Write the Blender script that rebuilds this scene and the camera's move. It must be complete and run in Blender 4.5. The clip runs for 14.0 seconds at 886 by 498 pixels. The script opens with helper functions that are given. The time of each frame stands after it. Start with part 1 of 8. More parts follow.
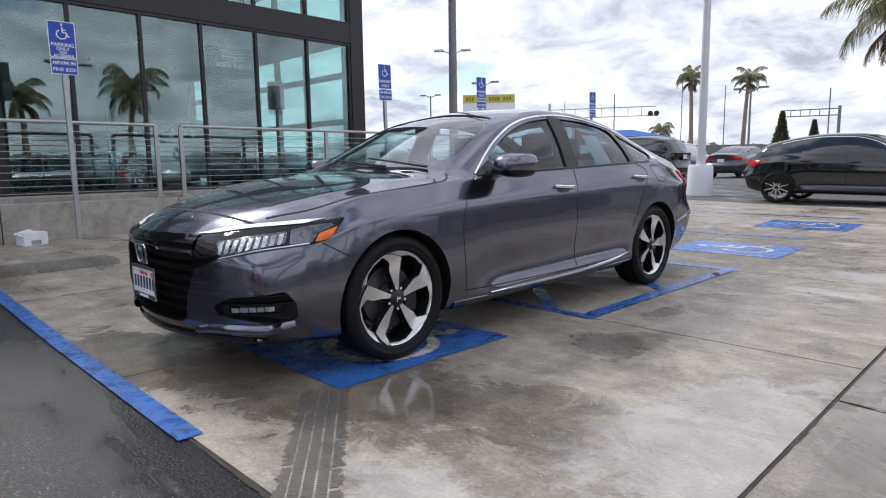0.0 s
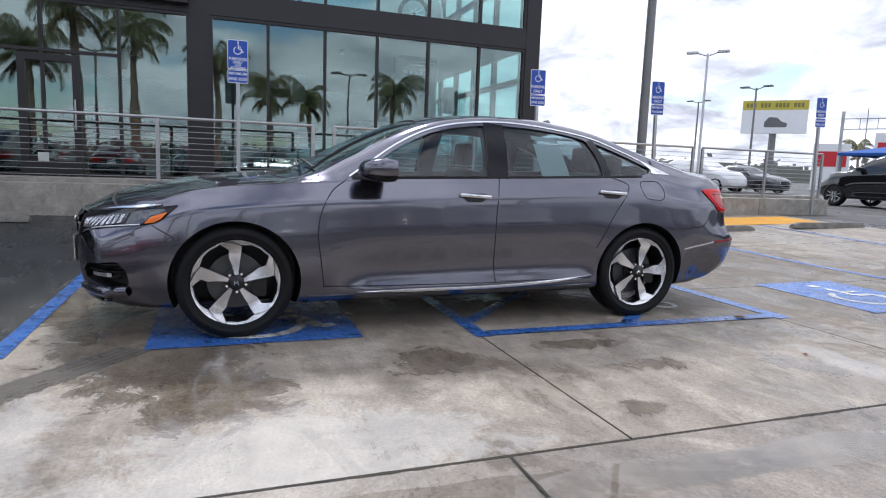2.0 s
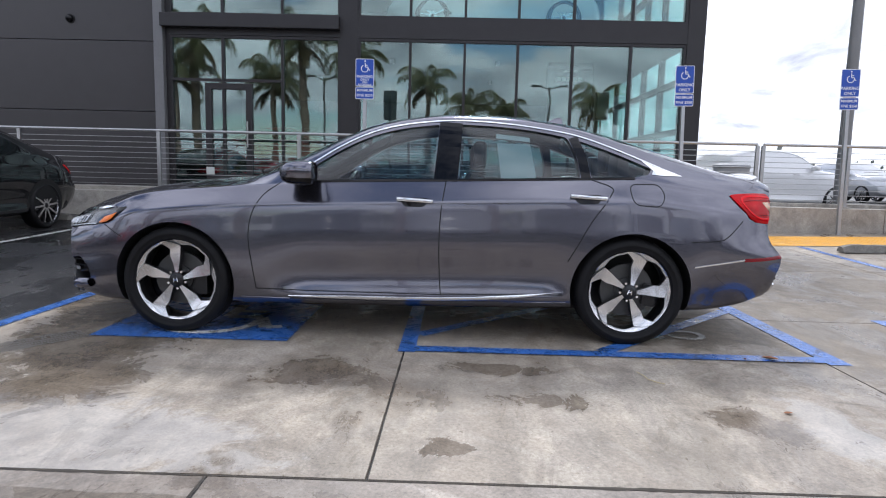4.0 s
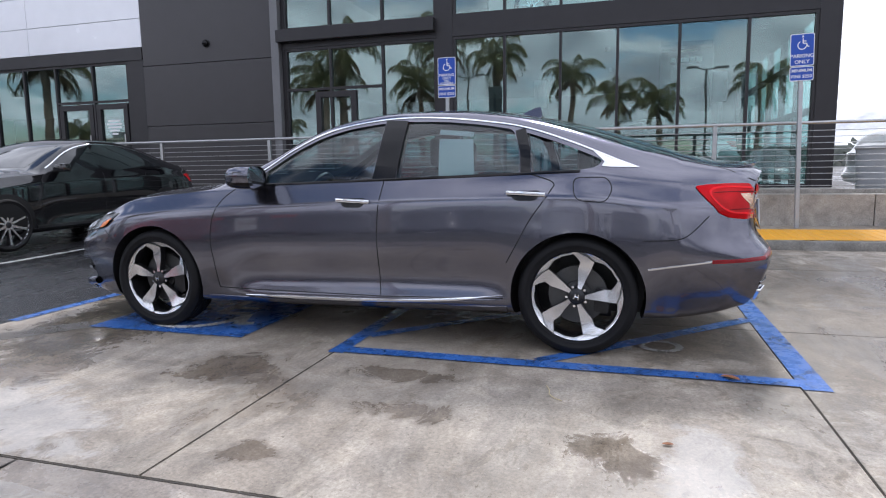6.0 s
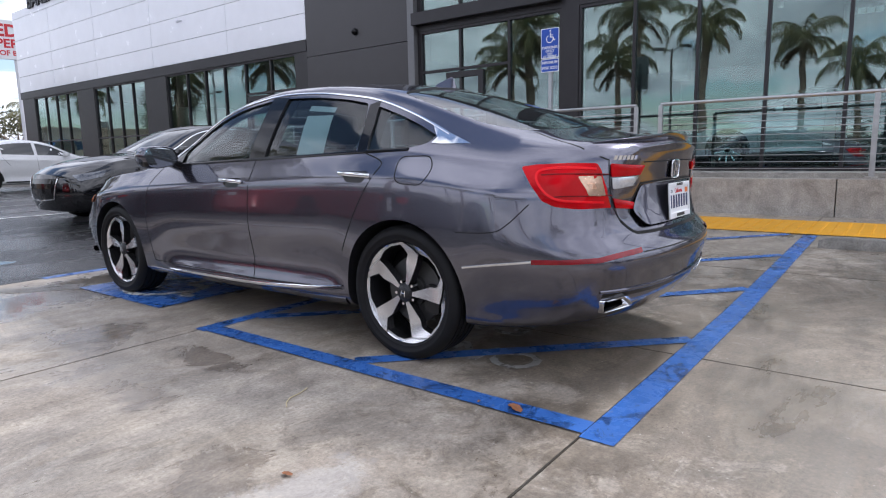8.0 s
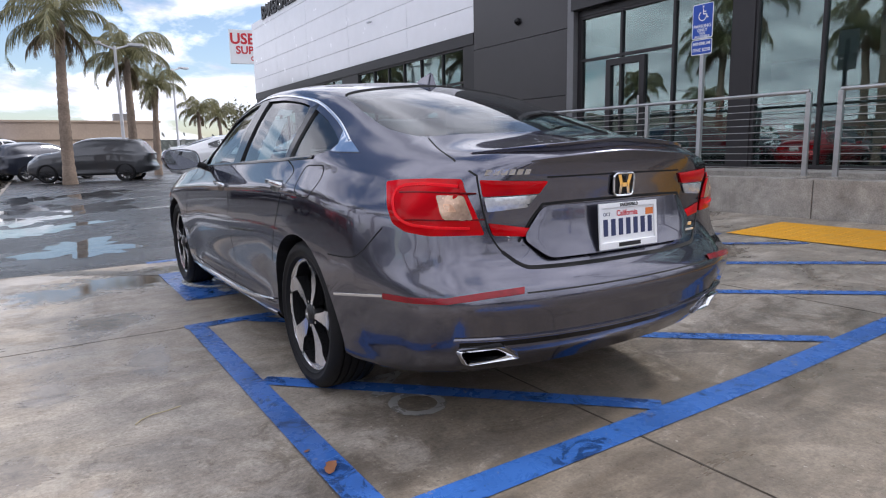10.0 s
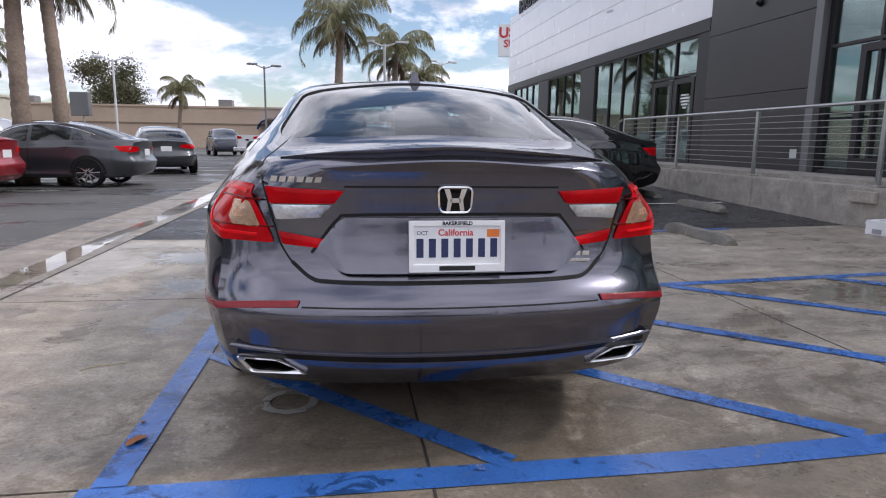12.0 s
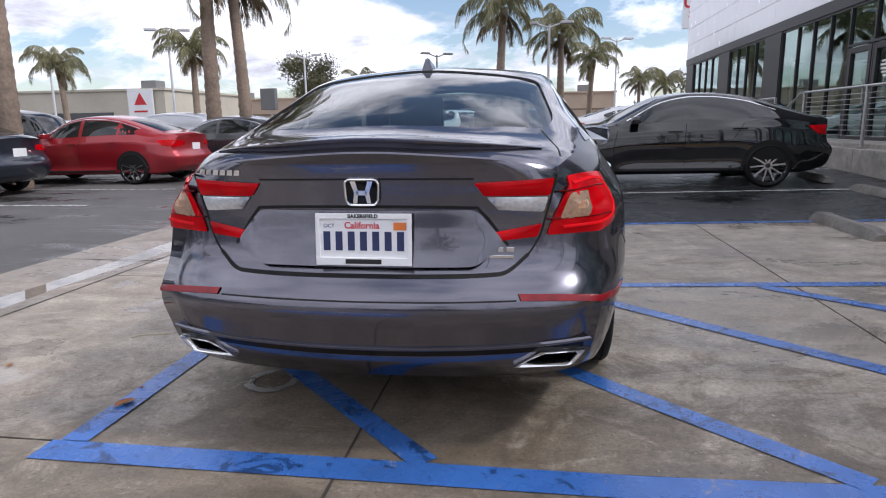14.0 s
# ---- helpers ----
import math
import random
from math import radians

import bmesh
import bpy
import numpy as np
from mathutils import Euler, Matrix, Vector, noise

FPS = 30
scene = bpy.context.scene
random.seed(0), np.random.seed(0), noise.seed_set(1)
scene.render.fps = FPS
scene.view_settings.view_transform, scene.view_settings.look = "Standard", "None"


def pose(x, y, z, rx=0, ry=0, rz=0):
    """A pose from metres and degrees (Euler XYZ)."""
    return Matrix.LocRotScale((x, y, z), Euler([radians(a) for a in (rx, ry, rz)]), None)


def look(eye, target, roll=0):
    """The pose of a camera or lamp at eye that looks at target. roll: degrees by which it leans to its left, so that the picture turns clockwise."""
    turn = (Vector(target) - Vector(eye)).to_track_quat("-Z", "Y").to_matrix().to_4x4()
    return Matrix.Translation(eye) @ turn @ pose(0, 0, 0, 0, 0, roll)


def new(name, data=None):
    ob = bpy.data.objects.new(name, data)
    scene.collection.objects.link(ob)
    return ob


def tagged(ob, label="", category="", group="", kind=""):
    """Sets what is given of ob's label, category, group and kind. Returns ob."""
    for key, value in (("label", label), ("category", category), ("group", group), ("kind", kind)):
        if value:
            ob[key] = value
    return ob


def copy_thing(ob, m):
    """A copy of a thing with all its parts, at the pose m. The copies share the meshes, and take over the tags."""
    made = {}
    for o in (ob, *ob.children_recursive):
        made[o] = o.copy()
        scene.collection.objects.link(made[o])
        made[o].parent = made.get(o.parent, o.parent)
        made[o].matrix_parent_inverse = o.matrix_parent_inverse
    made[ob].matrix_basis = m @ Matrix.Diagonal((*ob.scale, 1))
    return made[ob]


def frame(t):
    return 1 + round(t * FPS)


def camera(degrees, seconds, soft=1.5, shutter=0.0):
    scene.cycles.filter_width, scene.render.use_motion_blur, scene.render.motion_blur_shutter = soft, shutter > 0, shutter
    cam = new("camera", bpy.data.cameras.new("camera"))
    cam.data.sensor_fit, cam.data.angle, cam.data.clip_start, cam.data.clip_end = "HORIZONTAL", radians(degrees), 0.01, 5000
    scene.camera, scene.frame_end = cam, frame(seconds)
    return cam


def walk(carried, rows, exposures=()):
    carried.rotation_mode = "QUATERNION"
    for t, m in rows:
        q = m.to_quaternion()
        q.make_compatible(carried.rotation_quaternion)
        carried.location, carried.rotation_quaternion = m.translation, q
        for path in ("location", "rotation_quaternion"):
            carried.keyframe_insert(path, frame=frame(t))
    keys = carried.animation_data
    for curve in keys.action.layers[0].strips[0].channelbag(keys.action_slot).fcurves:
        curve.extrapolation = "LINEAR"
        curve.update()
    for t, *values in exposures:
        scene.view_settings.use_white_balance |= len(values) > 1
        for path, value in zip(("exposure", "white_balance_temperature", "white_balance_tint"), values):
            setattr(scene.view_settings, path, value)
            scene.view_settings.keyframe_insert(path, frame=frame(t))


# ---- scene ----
cam = camera(71.1, 14.0, soft=1.1)
PATH = [
    (0, (3.337, -3.501, 1.031), (1.928, -2.107, 0.761), -0.8),
    (0.5, (3.697, -3.061, 1.035), (2.177, -1.796, 0.741), 0.2),
    (1, (4.108, -2.6, 1.041), (2.455, -1.512, 0.754), 1.1),
    (1.5, (4.369, -2.074, 1.058), (2.595, -1.192, 0.786), 1.5),
    (2, (4.659, -1.505, 1.056), (2.796, -0.827, 0.792), 2.1),
    (2.5, (4.734, -0.94, 1.032), (2.803, -0.482, 0.781), 2.3),
    (3, (4.807, -0.389, 1.037), (2.837, -0.143, 0.795), 2.8),
    (3.2, (4.779, -0.192, 1.038), (2.801, -0.021, 0.795), 2.8),
    (5.3, (4.576, 1.008, 1.034), (2.615, 0.701, 0.791), -0.4),
    (5.5, (4.534, 1.186, 1.029), (2.584, 0.813, 0.781), -0.2),
    (6, (4.369, 1.673, 1.06), (2.468, 1.108, 0.802), -0.8),
    (6.5, (4.183, 2.18, 1.039), (2.33, 1.477, 0.773), -0.8),
    (7, (3.87, 2.613, 1.044), (2.092, 1.74, 0.767), -1.1),
    (7.5, (3.514, 3.043, 1.021), (1.829, 2.007, 0.73), -0.8),
    (8, (3.14, 3.374, 1.009), (1.566, 2.178, 0.705), -1.1),
    (8.5, (2.695, 3.606, 0.989), (1.26, 2.246, 0.687), -0.7),
    (8.7, (2.534, 3.678, 1.009), (1.165, 2.251, 0.71), -0.4),
    (10.8, (1.37, 4.215, 1.068), (0.478, 2.458, 0.727), -0.3),
    (11, (1.2, 4.264, 1.071), (0.378, 2.474, 0.726), 0.4),
    (11.5, (0.767, 4.336, 1.094), (0.2, 2.449, 0.749), 0.9),
    (12, (0.339, 4.437, 1.107), (0.047, 2.488, 0.762), 0.8),
    (12.5, (0.043, 4.386, 1.118), (-0.041, 2.421, 0.757), 0.4),
    (13, (-0.124, 4.362, 1.129), (-0.069, 2.4, 0.742), -0.0),
    (13.5, (-0.19, 4.334, 1.13), (-0.038, 2.381, 0.73), -1.3),
    (14, (-0.546, 4.377, 1.128), (-0.263, 2.437, 0.733), -0.9),
]
walk(cam, [(t, look(eye, target, roll)) for t, eye, target, roll in PATH], [(0.0, 0.26, 6200, 11), (1.5, 0.35, 6150, 11), (3.2, 0.46, 6120, 11), (5.3, 0.56, 6080, 12), (7.0, 0.56, 6040, 13), (8.7, 0.52, 6150, 13), (10.8, 0.34, 6250, 14), (12.2, 0.22, 6270, 14), (14.0, 0.28, 6260, 14)])

# ---------------------------------------------------------------- sky and sun
world = bpy.data.worlds.new("sky")
scene.world = world
world.use_nodes = True
wt = world.node_tree
wt.nodes.clear()


def wnode(kind, **kw):
    n = wt.nodes.new(kind)
    for k, v in kw.items():
        n.inputs[k].default_value = v
    return n


SUN_ELEVATION, SUN_AZIMUTH = radians(46.5), radians(275)
w_out = wnode("ShaderNodeOutputWorld")
w_bg = wnode("ShaderNodeBackground", Strength=0.98)
w_sky = wt.nodes.new("ShaderNodeTexSky")
w_sky.sky_type, w_sky.sun_disc = "NISHITA", False
w_sky.sun_elevation, w_sky.sun_rotation = SUN_ELEVATION, SUN_AZIMUTH
w_blue = wnode("ShaderNodeVectorMath")
w_blue.operation = "SCALE"
w_blue.inputs[3].default_value = 0.13
w_tc = wt.nodes.new("ShaderNodeTexCoord")
w_sep = wt.nodes.new("ShaderNodeSeparateXYZ")
# a cloud deck: the direction is divided by its height, so that the clouds flatten towards the horizon
w_hgt = wnode("ShaderNodeMath")
w_hgt.operation = "MAXIMUM"
w_hgt.inputs[1].default_value = 0.0
w_add = wnode("ShaderNodeMath")
w_add.operation = "ADD"
w_add.inputs[1].default_value = 0.30
w_div = wnode("ShaderNodeVectorMath")
w_div.operation = "DIVIDE"
w_cmb = wt.nodes.new("ShaderNodeCombineXYZ")
w_n1 = wnode("ShaderNodeTexNoise", Scale=1.7, Detail=9.0, Roughness=0.56, Distortion=0.25)
w_n2 = wnode("ShaderNodeTexNoise", Scale=3.4, Detail=8.0, Roughness=0.6, Distortion=0.4)
w_cov = wt.nodes.new("ShaderNodeValToRGB")
w_cov.color_ramp.elements[0].position, w_cov.color_ramp.elements[1].position = 0.37, 0.445
w_shade = wt.nodes.new("ShaderNodeValToRGB")
w_shade.color_ramp.elements[0].position, w_shade.color_ramp.elements[1].position = 0.34, 0.62
w_shade.color_ramp.elements[0].color = (0.60, 0.62, 0.70, 1)
w_shade.color_ramp.elements[1].color = (1.38, 1.40, 1.49, 1)
w_mix = wt.nodes.new("ShaderNodeMix")
w_mix.data_type = "RGBA"
wl = wt.links.new
wl(w_tc.outputs["Generated"], w_sep.inputs[0])
wl(w_sep.outputs["Z"], w_hgt.inputs[0])
wl(w_hgt.outputs[0], w_add.inputs[0])
for k in range(3):
    wl(w_add.outputs[0], w_cmb.inputs[k])
wl(w_tc.outputs["Generated"], w_div.inputs[0])
wl(w_cmb.outputs[0], w_div.inputs[1])
w_off = wnode("ShaderNodeVectorMath")
w_off.operation = "ADD"
w_off.inputs[1].default_value = (4.3, 2.2, 0.0)
wl(w_div.outputs[0], w_off.inputs[0])
wl(w_off.outputs[0], w_n1.inputs["Vector"])
wl(w_div.outputs[0], w_n2.inputs["Vector"])
# the cover is closed towards +y and breaks up towards -y
w_north = wnode("ShaderNodeMath")
w_north.operation = "MULTIPLY_ADD"
w_north.inputs[1].default_value = 0.07
wl(w_sep.outputs["Y"], w_north.inputs[0])
wl(w_n1.outputs["Fac"], w_north.inputs[2])
# and is thin overhead
w_thin = wnode("ShaderNodeMapRange")
w_thin.inputs[1].default_value, w_thin.inputs[2].default_value = 0.66, 0.97
w_thin.inputs[3].default_value, w_thin.inputs[4].default_value = 0.0, -0.085
w_cover = wnode("ShaderNodeMath")
w_cover.operation = "ADD"
wl(w_sep.outputs["Z"], w_thin.inputs[0])
wl(w_north.outputs[0], w_cover.inputs[0])
wl(w_thin.outputs[0], w_cover.inputs[1])
wl(w_cover.outputs[0], w_cov.inputs[0])
wl(w_n2.outputs["Fac"], w_shade.inputs[0])
wl(w_sky.outputs[0], w_blue.inputs[0])
wl(w_cov.outputs[0], w_mix.inputs["Factor"])
wl(w_blue.outputs[0], w_mix.inputs["A"])
# the cloud deck is a little brighter overhead, brighter on the side of the sun and where it breaks up
w_lift = wnode("ShaderNodeMapRange")
w_lift.inputs[1].default_value, w_lift.inputs[2].default_value = 0.0, 0.8
w_lift.inputs[3].default_value, w_lift.inputs[4].default_value = 0.88, 1.12
w_cl = wnode("ShaderNodeVectorMath")
w_cl.operation = "SCALE"
wl(w_sep.outputs["Z"], w_lift.inputs[0])
wl(w_shade.outputs[0], w_cl.inputs[0])
w_side = wnode("ShaderNodeVectorMath")
w_side.operation = "DOT_PRODUCT"
w_side.inputs[1].default_value = (0.03 * math.sin(SUN_AZIMUTH), -0.13, 0.0)
w_gain = wnode("ShaderNodeMath")
w_gain.operation = "ADD"
w_gain.inputs[1].default_value = 0.97
w_both = wnode("ShaderNodeMath")
w_both.operation = "MULTIPLY"
wl(w_tc.outputs["Generated"], w_side.inputs[0])
wl(w_side.outputs["Value"], w_gain.inputs[0])
wl(w_lift.outputs[0], w_both.inputs[0])
wl(w_gain.outputs[0], w_both.inputs[1])
wl(w_both.outputs[0], w_cl.inputs[3])
wl(w_cl.outputs[0], w_mix.inputs["B"])
wl(w_mix.outputs["Result"], w_bg.inputs["Color"])
wl(w_bg.outputs[0], w_out.inputs[0])

sun = new("sun", bpy.data.lights.new("sun", "SUN"))
sun.data.energy, sun.data.angle, sun.data.color = 1.6, radians(8), (1.0, 0.95, 0.89)
# sun_rotation 0 lies along +y and turns clockwise seen from above
sun_way = Vector((math.sin(SUN_AZIMUTH) * math.cos(SUN_ELEVATION), math.cos(SUN_AZIMUTH) * math.cos(SUN_ELEVATION), math.sin(SUN_ELEVATION)))
sun.matrix_world = look((0, 0, 30), Vector((0, 0, 30)) - sun_way)

# ---------------------------------------------------------------- materials
class Nodes:
    """A material's node tree with short calls."""

    def __init__(self, name):
        self.m = bpy.data.materials.new(name)
        self.m.use_nodes = True
        self.t = self.m.node_tree
        self.b = self.t.nodes["Principled BSDF"]

    def node(self, kind, **kw):
        n = self.t.nodes.new("ShaderNode" + kind)
        for k, v in kw.items():
            n.inputs[k].default_value = v
        return n

    def link(self, a, b):
        self.t.links.new(a, b)

    def coords(self, which="Object"):
        return self.node("TexCoord").outputs[which]

    def noise(self, scale, detail=4.0, rough=0.55, distort=0.0, vec=None, stretch=None):
        n = self.node("TexNoise", Scale=scale, Detail=detail, Roughness=rough, Distortion=distort)
        vec = vec or self.coords()
        if stretch:
            mp = self.node("Mapping", Scale=stretch)
            self.link(vec, mp.inputs["Vector"])
            vec = mp.outputs[0]
        self.link(vec, n.inputs["Vector"])
        return n.outputs["Fac"]

    def ramp(self, fac, *stops):
        r = self.node("ValToRGB")
        e = r.color_ramp.elements
        while len(e) < len(stops):
            e.new(0.5)
        for k, (p, c) in enumerate(stops):
            e[k].position = p
            e[k].color = (*c, 1) if isinstance(c, tuple) else (c, c, c, 1)
        self.link(fac, r.inputs[0])
        return r.outputs[0]

    def mix(self, fac, a, b, mode="MIX"):
        n = self.node("Mix")
        n.data_type, n.blend_type = "RGBA", mode
        for v, s in ((fac, n.inputs["Factor"]), (a, n.inputs["A"]), (b, n.inputs["B"])):
            if isinstance(v, (int, float)):
                s.default_value = v if s.type == "VALUE" else (v, v, v, 1)
            elif isinstance(v, tuple):
                s.default_value = (*v, 1)
            else:
                self.link(v, s)
        return n.outputs["Result"]

    def math(self, op, a, b=0.0):
        n = self.node("Math")
        n.operation = op
        for v, s in ((a, n.inputs[0]), (b, n.inputs[1])):
            if isinstance(v, (int, float)):
                s.default_value = v
            else:
                self.link(v, s)
        return n.outputs[0]

    def bump(self, height, strength=0.3, distance=0.01):
        n = self.node("Bump", Strength=strength, Distance=distance)
        self.link(height, n.inputs["Height"])
        self.link(n.outputs[0], self.b.inputs["Normal"])

    def put(self, **kw):
        for k, v in kw.items():
            s = self.b.inputs[k.replace("_", " ")]
            if isinstance(v, (int, float)):
                s.default_value = v
            elif isinstance(v, tuple):
                s.default_value = (*v, 1) if len(v) == 3 and s.type == "RGBA" else v
            else:
                self.link(v, s)
        return self.m


def plain(name, colour, rough=0.5, metal=0.0, grain=60.0, vary=0.12, bump=0.05, **kw):
    """A surface with fine grain and a little unevenness of tone and gloss."""
    n = Nodes(name)
    big = n.noise(grain * 0.06, 3)
    fine = n.noise(grain, 4)
    lo = tuple(c * (1 - vary) for c in colour)
    hi = tuple(min(1, c * (1 + vary)) for c in colour)
    col = n.ramp(n.math("ADD", n.math("MULTIPLY", big, 0.6), n.math("MULTIPLY", fine, 0.4)), (0.35, lo), (0.65, hi))
    rg = n.ramp(fine, (0.3, max(0.0, rough - 0.06)), (0.7, min(1, rough + 0.06)))
    if bump:
        n.bump(fine, bump, 0.004)
    return n.put(Base_Color=col, Roughness=rg, Metallic=metal, **kw)


def car_paint(name, colour, metal=0.75, rough=0.32):
    n = Nodes(name)
    flake = n.noise(1400, 1)
    dust = n.noise(5, 5, 0.65)
    col = n.mix(n.ramp(flake, (0.3, 0.0), (0.7, 1.0)), tuple(c * 0.85 for c in colour), tuple(min(1, c * 1.18) for c in colour))
    cr = n.ramp(dust, (0.35, 0.02), (0.75, 0.07))
    return n.put(Base_Color=col, Metallic=metal, Roughness=rough, Coat_Weight=1.0, Coat_Roughness=cr, Coat_IOR=1.5)


def glass_material(name, tint, rough=0.0, mirror=0.12, sheen=(1, 1, 1), ripple=0.0):
    """A thin tinted pane: what is behind it shows through, darkened, and its face mirrors by Fresnel."""
    n = Nodes(name)
    n.t.nodes.remove(n.b)
    out = n.t.nodes["Material Output"]
    tr = n.node("BsdfTransparent", Color=(*tint, 1))
    gl = n.node("BsdfGlossy", Color=(*sheen, 1), Roughness=rough)
    if ripple:
        # large panes are never quite flat
        wavy = n.node("Bump", Strength=1.0, Distance=ripple)
        n.link(n.noise(1.1, 2, 0.4), wavy.inputs["Height"])
        n.link(wavy.outputs[0], gl.inputs["Normal"])
    lw = n.node("LayerWeight", Blend=0.5)
    fac = n.math("MINIMUM", n.math("ADD", n.math("MULTIPLY", n.math("POWER", lw.outputs["Facing"], 5.0), 0.95), 0.04 + mirror), 1.0)
    mx = n.node("MixShader")
    n.link(fac, mx.inputs[0])
    n.link(tr.outputs[0], mx.inputs[1])
    n.link(gl.outputs[0], mx.inputs[2])
    n.link(mx.outputs[0], out.inputs["Surface"])
    return n.m


PAINT = car_paint("grey metallic car paint", (0.118, 0.117, 0.146), 0.96, 0.22)
PAINT.node_tree.nodes["Principled BSDF"].inputs["Coat IOR"].default_value = 1.62
# flakes under a clear coat are never seen at a grazing angle
PAINT.node_tree.nodes["Principled BSDF"].inputs["Specular Tint"].default_value = (0.30, 0.30, 0.33, 1)
BLACK_PAINT = car_paint("black car paint", (0.004, 0.004, 0.005), 0.0, 0.2)
BLACK_PAINT.node_tree.nodes["Principled BSDF"].inputs["Specular IOR Level"].default_value = 0.0
BLACK_PAINT.node_tree.nodes["Principled BSDF"].inputs["Coat IOR"].default_value = 1.75
CHROME = plain("chrome", (0.82, 0.83, 0.85), 0.08, 1.0, 40, 0.03, 0)
SILVER = plain("machined alloy", (0.74, 0.74, 0.76), 0.22, 1.0, 900, 0.05, 0)
DISC_STEEL = plain("worn disc steel", (0.10, 0.10, 0.10), 0.5, 0.8, 80, 0.2, 0.05)
ALLOY_GREY = plain("grey alloy lacquer", (0.60, 0.61, 0.63), 0.30, 0.9, 300, 0.1, 0)
ALLOY_DARK = plain("black alloy paint", (0.02, 0.02, 0.022), 0.3, 0.3, 200, 0.2, 0)
RUBBER = plain("tyre rubber", (0.006, 0.006, 0.007), 0.6, 0.0, 160, 0.3, 0.2, Specular_IOR_Level=0.25)
PLASTIC = plain("black plastic", (0.012, 0.012, 0.013), 0.42, 0.0, 220, 0.25, 0.08)
PIANO = plain("gloss black trim", (0.005, 0.005, 0.006), 0.08, 0.0, 30, 0.2, 0, Specular_IOR_Level=0.28)
GAP = plain("dark gap", (0.004, 0.004, 0.004), 0.8, 0.0, 60, 0.2, 0)
CABIN = plain("dark grey seat leather", (0.035, 0.034, 0.036), 0.55, 0.0, 120, 0.2, 0.15)
PAPER = plain("white paper", (0.50, 0.53, 0.50), 0.7, 0.0, 30, 0.04, 0)
def clear_inside(name):
    """The inner face of a pane, which only lets light through."""
    n = Nodes(name)
    n.t.nodes.remove(n.b)
    tr = n.node("BsdfTransparent", Color=(0.97, 0.98, 0.98, 1))
    n.link(tr.outputs[0], n.t.nodes["Material Output"].inputs["Surface"])
    return n.m


GLASS_INSIDE = clear_inside("inner face of glass")
CAR_GLASS = glass_material("tinted car glass", (0.52, 0.64, 0.67), 0.0, 0.015)
SCREEN_GLASS = glass_material("windscreen glass", (0.78, 0.87, 0.86), 0.0, 0.06)
SHOP_GLASS = glass_material("shop window glass", (0.74, 0.88, 0.87), 0.0, 0.10, (0.84, 0.96, 0.93), 0.0022)


def lamp_red():
    n = Nodes("red tail lamp plastic")
    cells = n.noise(9, 2, 0.4)
    col = n.ramp(cells, (0.35, (0.36, 0.001, 0.003)), (0.65, (0.55, 0.002, 0.006)))
    return n.put(Base_Color=col, Roughness=0.06, Specular_IOR_Level=0.16)


RED_LAMP = lamp_red()
MIRROR_GLASS = plain("tinted mirror glass", (0.45, 0.48, 0.52), 0.02, 1.0, 40, 0.02, 0)
DROPS = plain("rain water", (0.5, 0.52, 0.55), 0.05, 0.0, 60, 0.1, 0, Transmission_Weight=0.8, IOR=1.33)
RED_GUIDE = plain("bright red light guide", (0.78, 0.006, 0.012), 0.15, 0.0, 60, 0.1, 0, Specular_IOR_Level=0.2)
RED_DARK = plain("dark red lamp rib", (0.13, 0.001, 0.002), 0.2, 0.0, 60, 0.1, 0, Specular_IOR_Level=0.2)
AMBER_CLEAR = plain("pale amber lamp plastic", (0.66, 0.40, 0.26), 0.2, 0.4, 90, 0.3, 0.3)
CELL_TINT = plain("amber-tinted lamp cell", (0.50, 0.34, 0.24), 0.22, 0.6, 80, 0.35, 0.35)
LAMP_BOWL = plain("grey lamp reflector", (0.12, 0.125, 0.13), 0.25, 0.8, 60, 0.4, 0.2)
RED_REFLECTOR = plain("red reflector", (0.20, 0.003, 0.008), 0.15, 0.0, 400, 0.3, 0.2)
LENS_ROW = plain("headlamp lens row", (0.50, 0.51, 0.53), 0.16, 0.9, 240, 0.5, 0.6)
LAMP_SIDE = plain("grey headlamp corner", (0.11, 0.115, 0.125), 0.15, 0.85, 45, 0.6, 0.3)
CLEAR_LAMP = plain("clear lamp plastic", (0.62, 0.64, 0.66), 0.2, 0.7, 70, 0.35, 0.35)
AMBER = plain("amber lamp plastic", (0.75, 0.16, 0.01), 0.15, 0.0, 120, 0.2, 0.1)
WHITE_PAINT = car_paint("white car paint", (0.72, 0.72, 0.72), 0.0, 0.4)
RED_PAINT = car_paint("red car paint", (0.32, 0.01, 0.018), 0.35, 0.35)
SLATE_PAINT = car_paint("slate grey car paint", (0.06, 0.063, 0.07), 0.6, 0.35)
SILVER_PAINT = car_paint("silver car paint", (0.42, 0.43, 0.45), 0.6, 0.35)
NAVY_PAINT = car_paint("dark blue car paint", (0.012, 0.016, 0.03), 0.3, 0.35)


DAMP = [(1.12, -1.75, 0.85, 0.50), (1.75, -1.55, 0.45, 0.40), (0.55, -2.10, 1.0, 0.40), (-0.3, -2.4, 0.9, 0.30), (-3.3, 0.6, 0.5, 0.35)]
FAINT_DAMP = [(2.12, 1.66, 0.20, 0.24), (1.90, 0.74, 0.15, 0.24), (2.43, 0.33, 0.12, 0.16), (1.45, 0.55, 0.12, 0.35), (1.55, -0.4, 0.3, 0.3)]
# soiled ground behind the sedan, with shade round its tail painted in
SOIL_SHADE = [(-0.5, 4.0, 3.0, 2.5), (0.1, 2.2, 1.0, 0.8)]
# chalky spots; the first one paints the sky's sheen on a wet patch
CHALK_SHEEN = [(2.1, 1.95, 0.34, 0.16), (2.5, -1.2, 0.45, 0.9), (2.3, 2.9, 0.5, 0.35), (2.2, -2.3, 0.6, 0.25)]


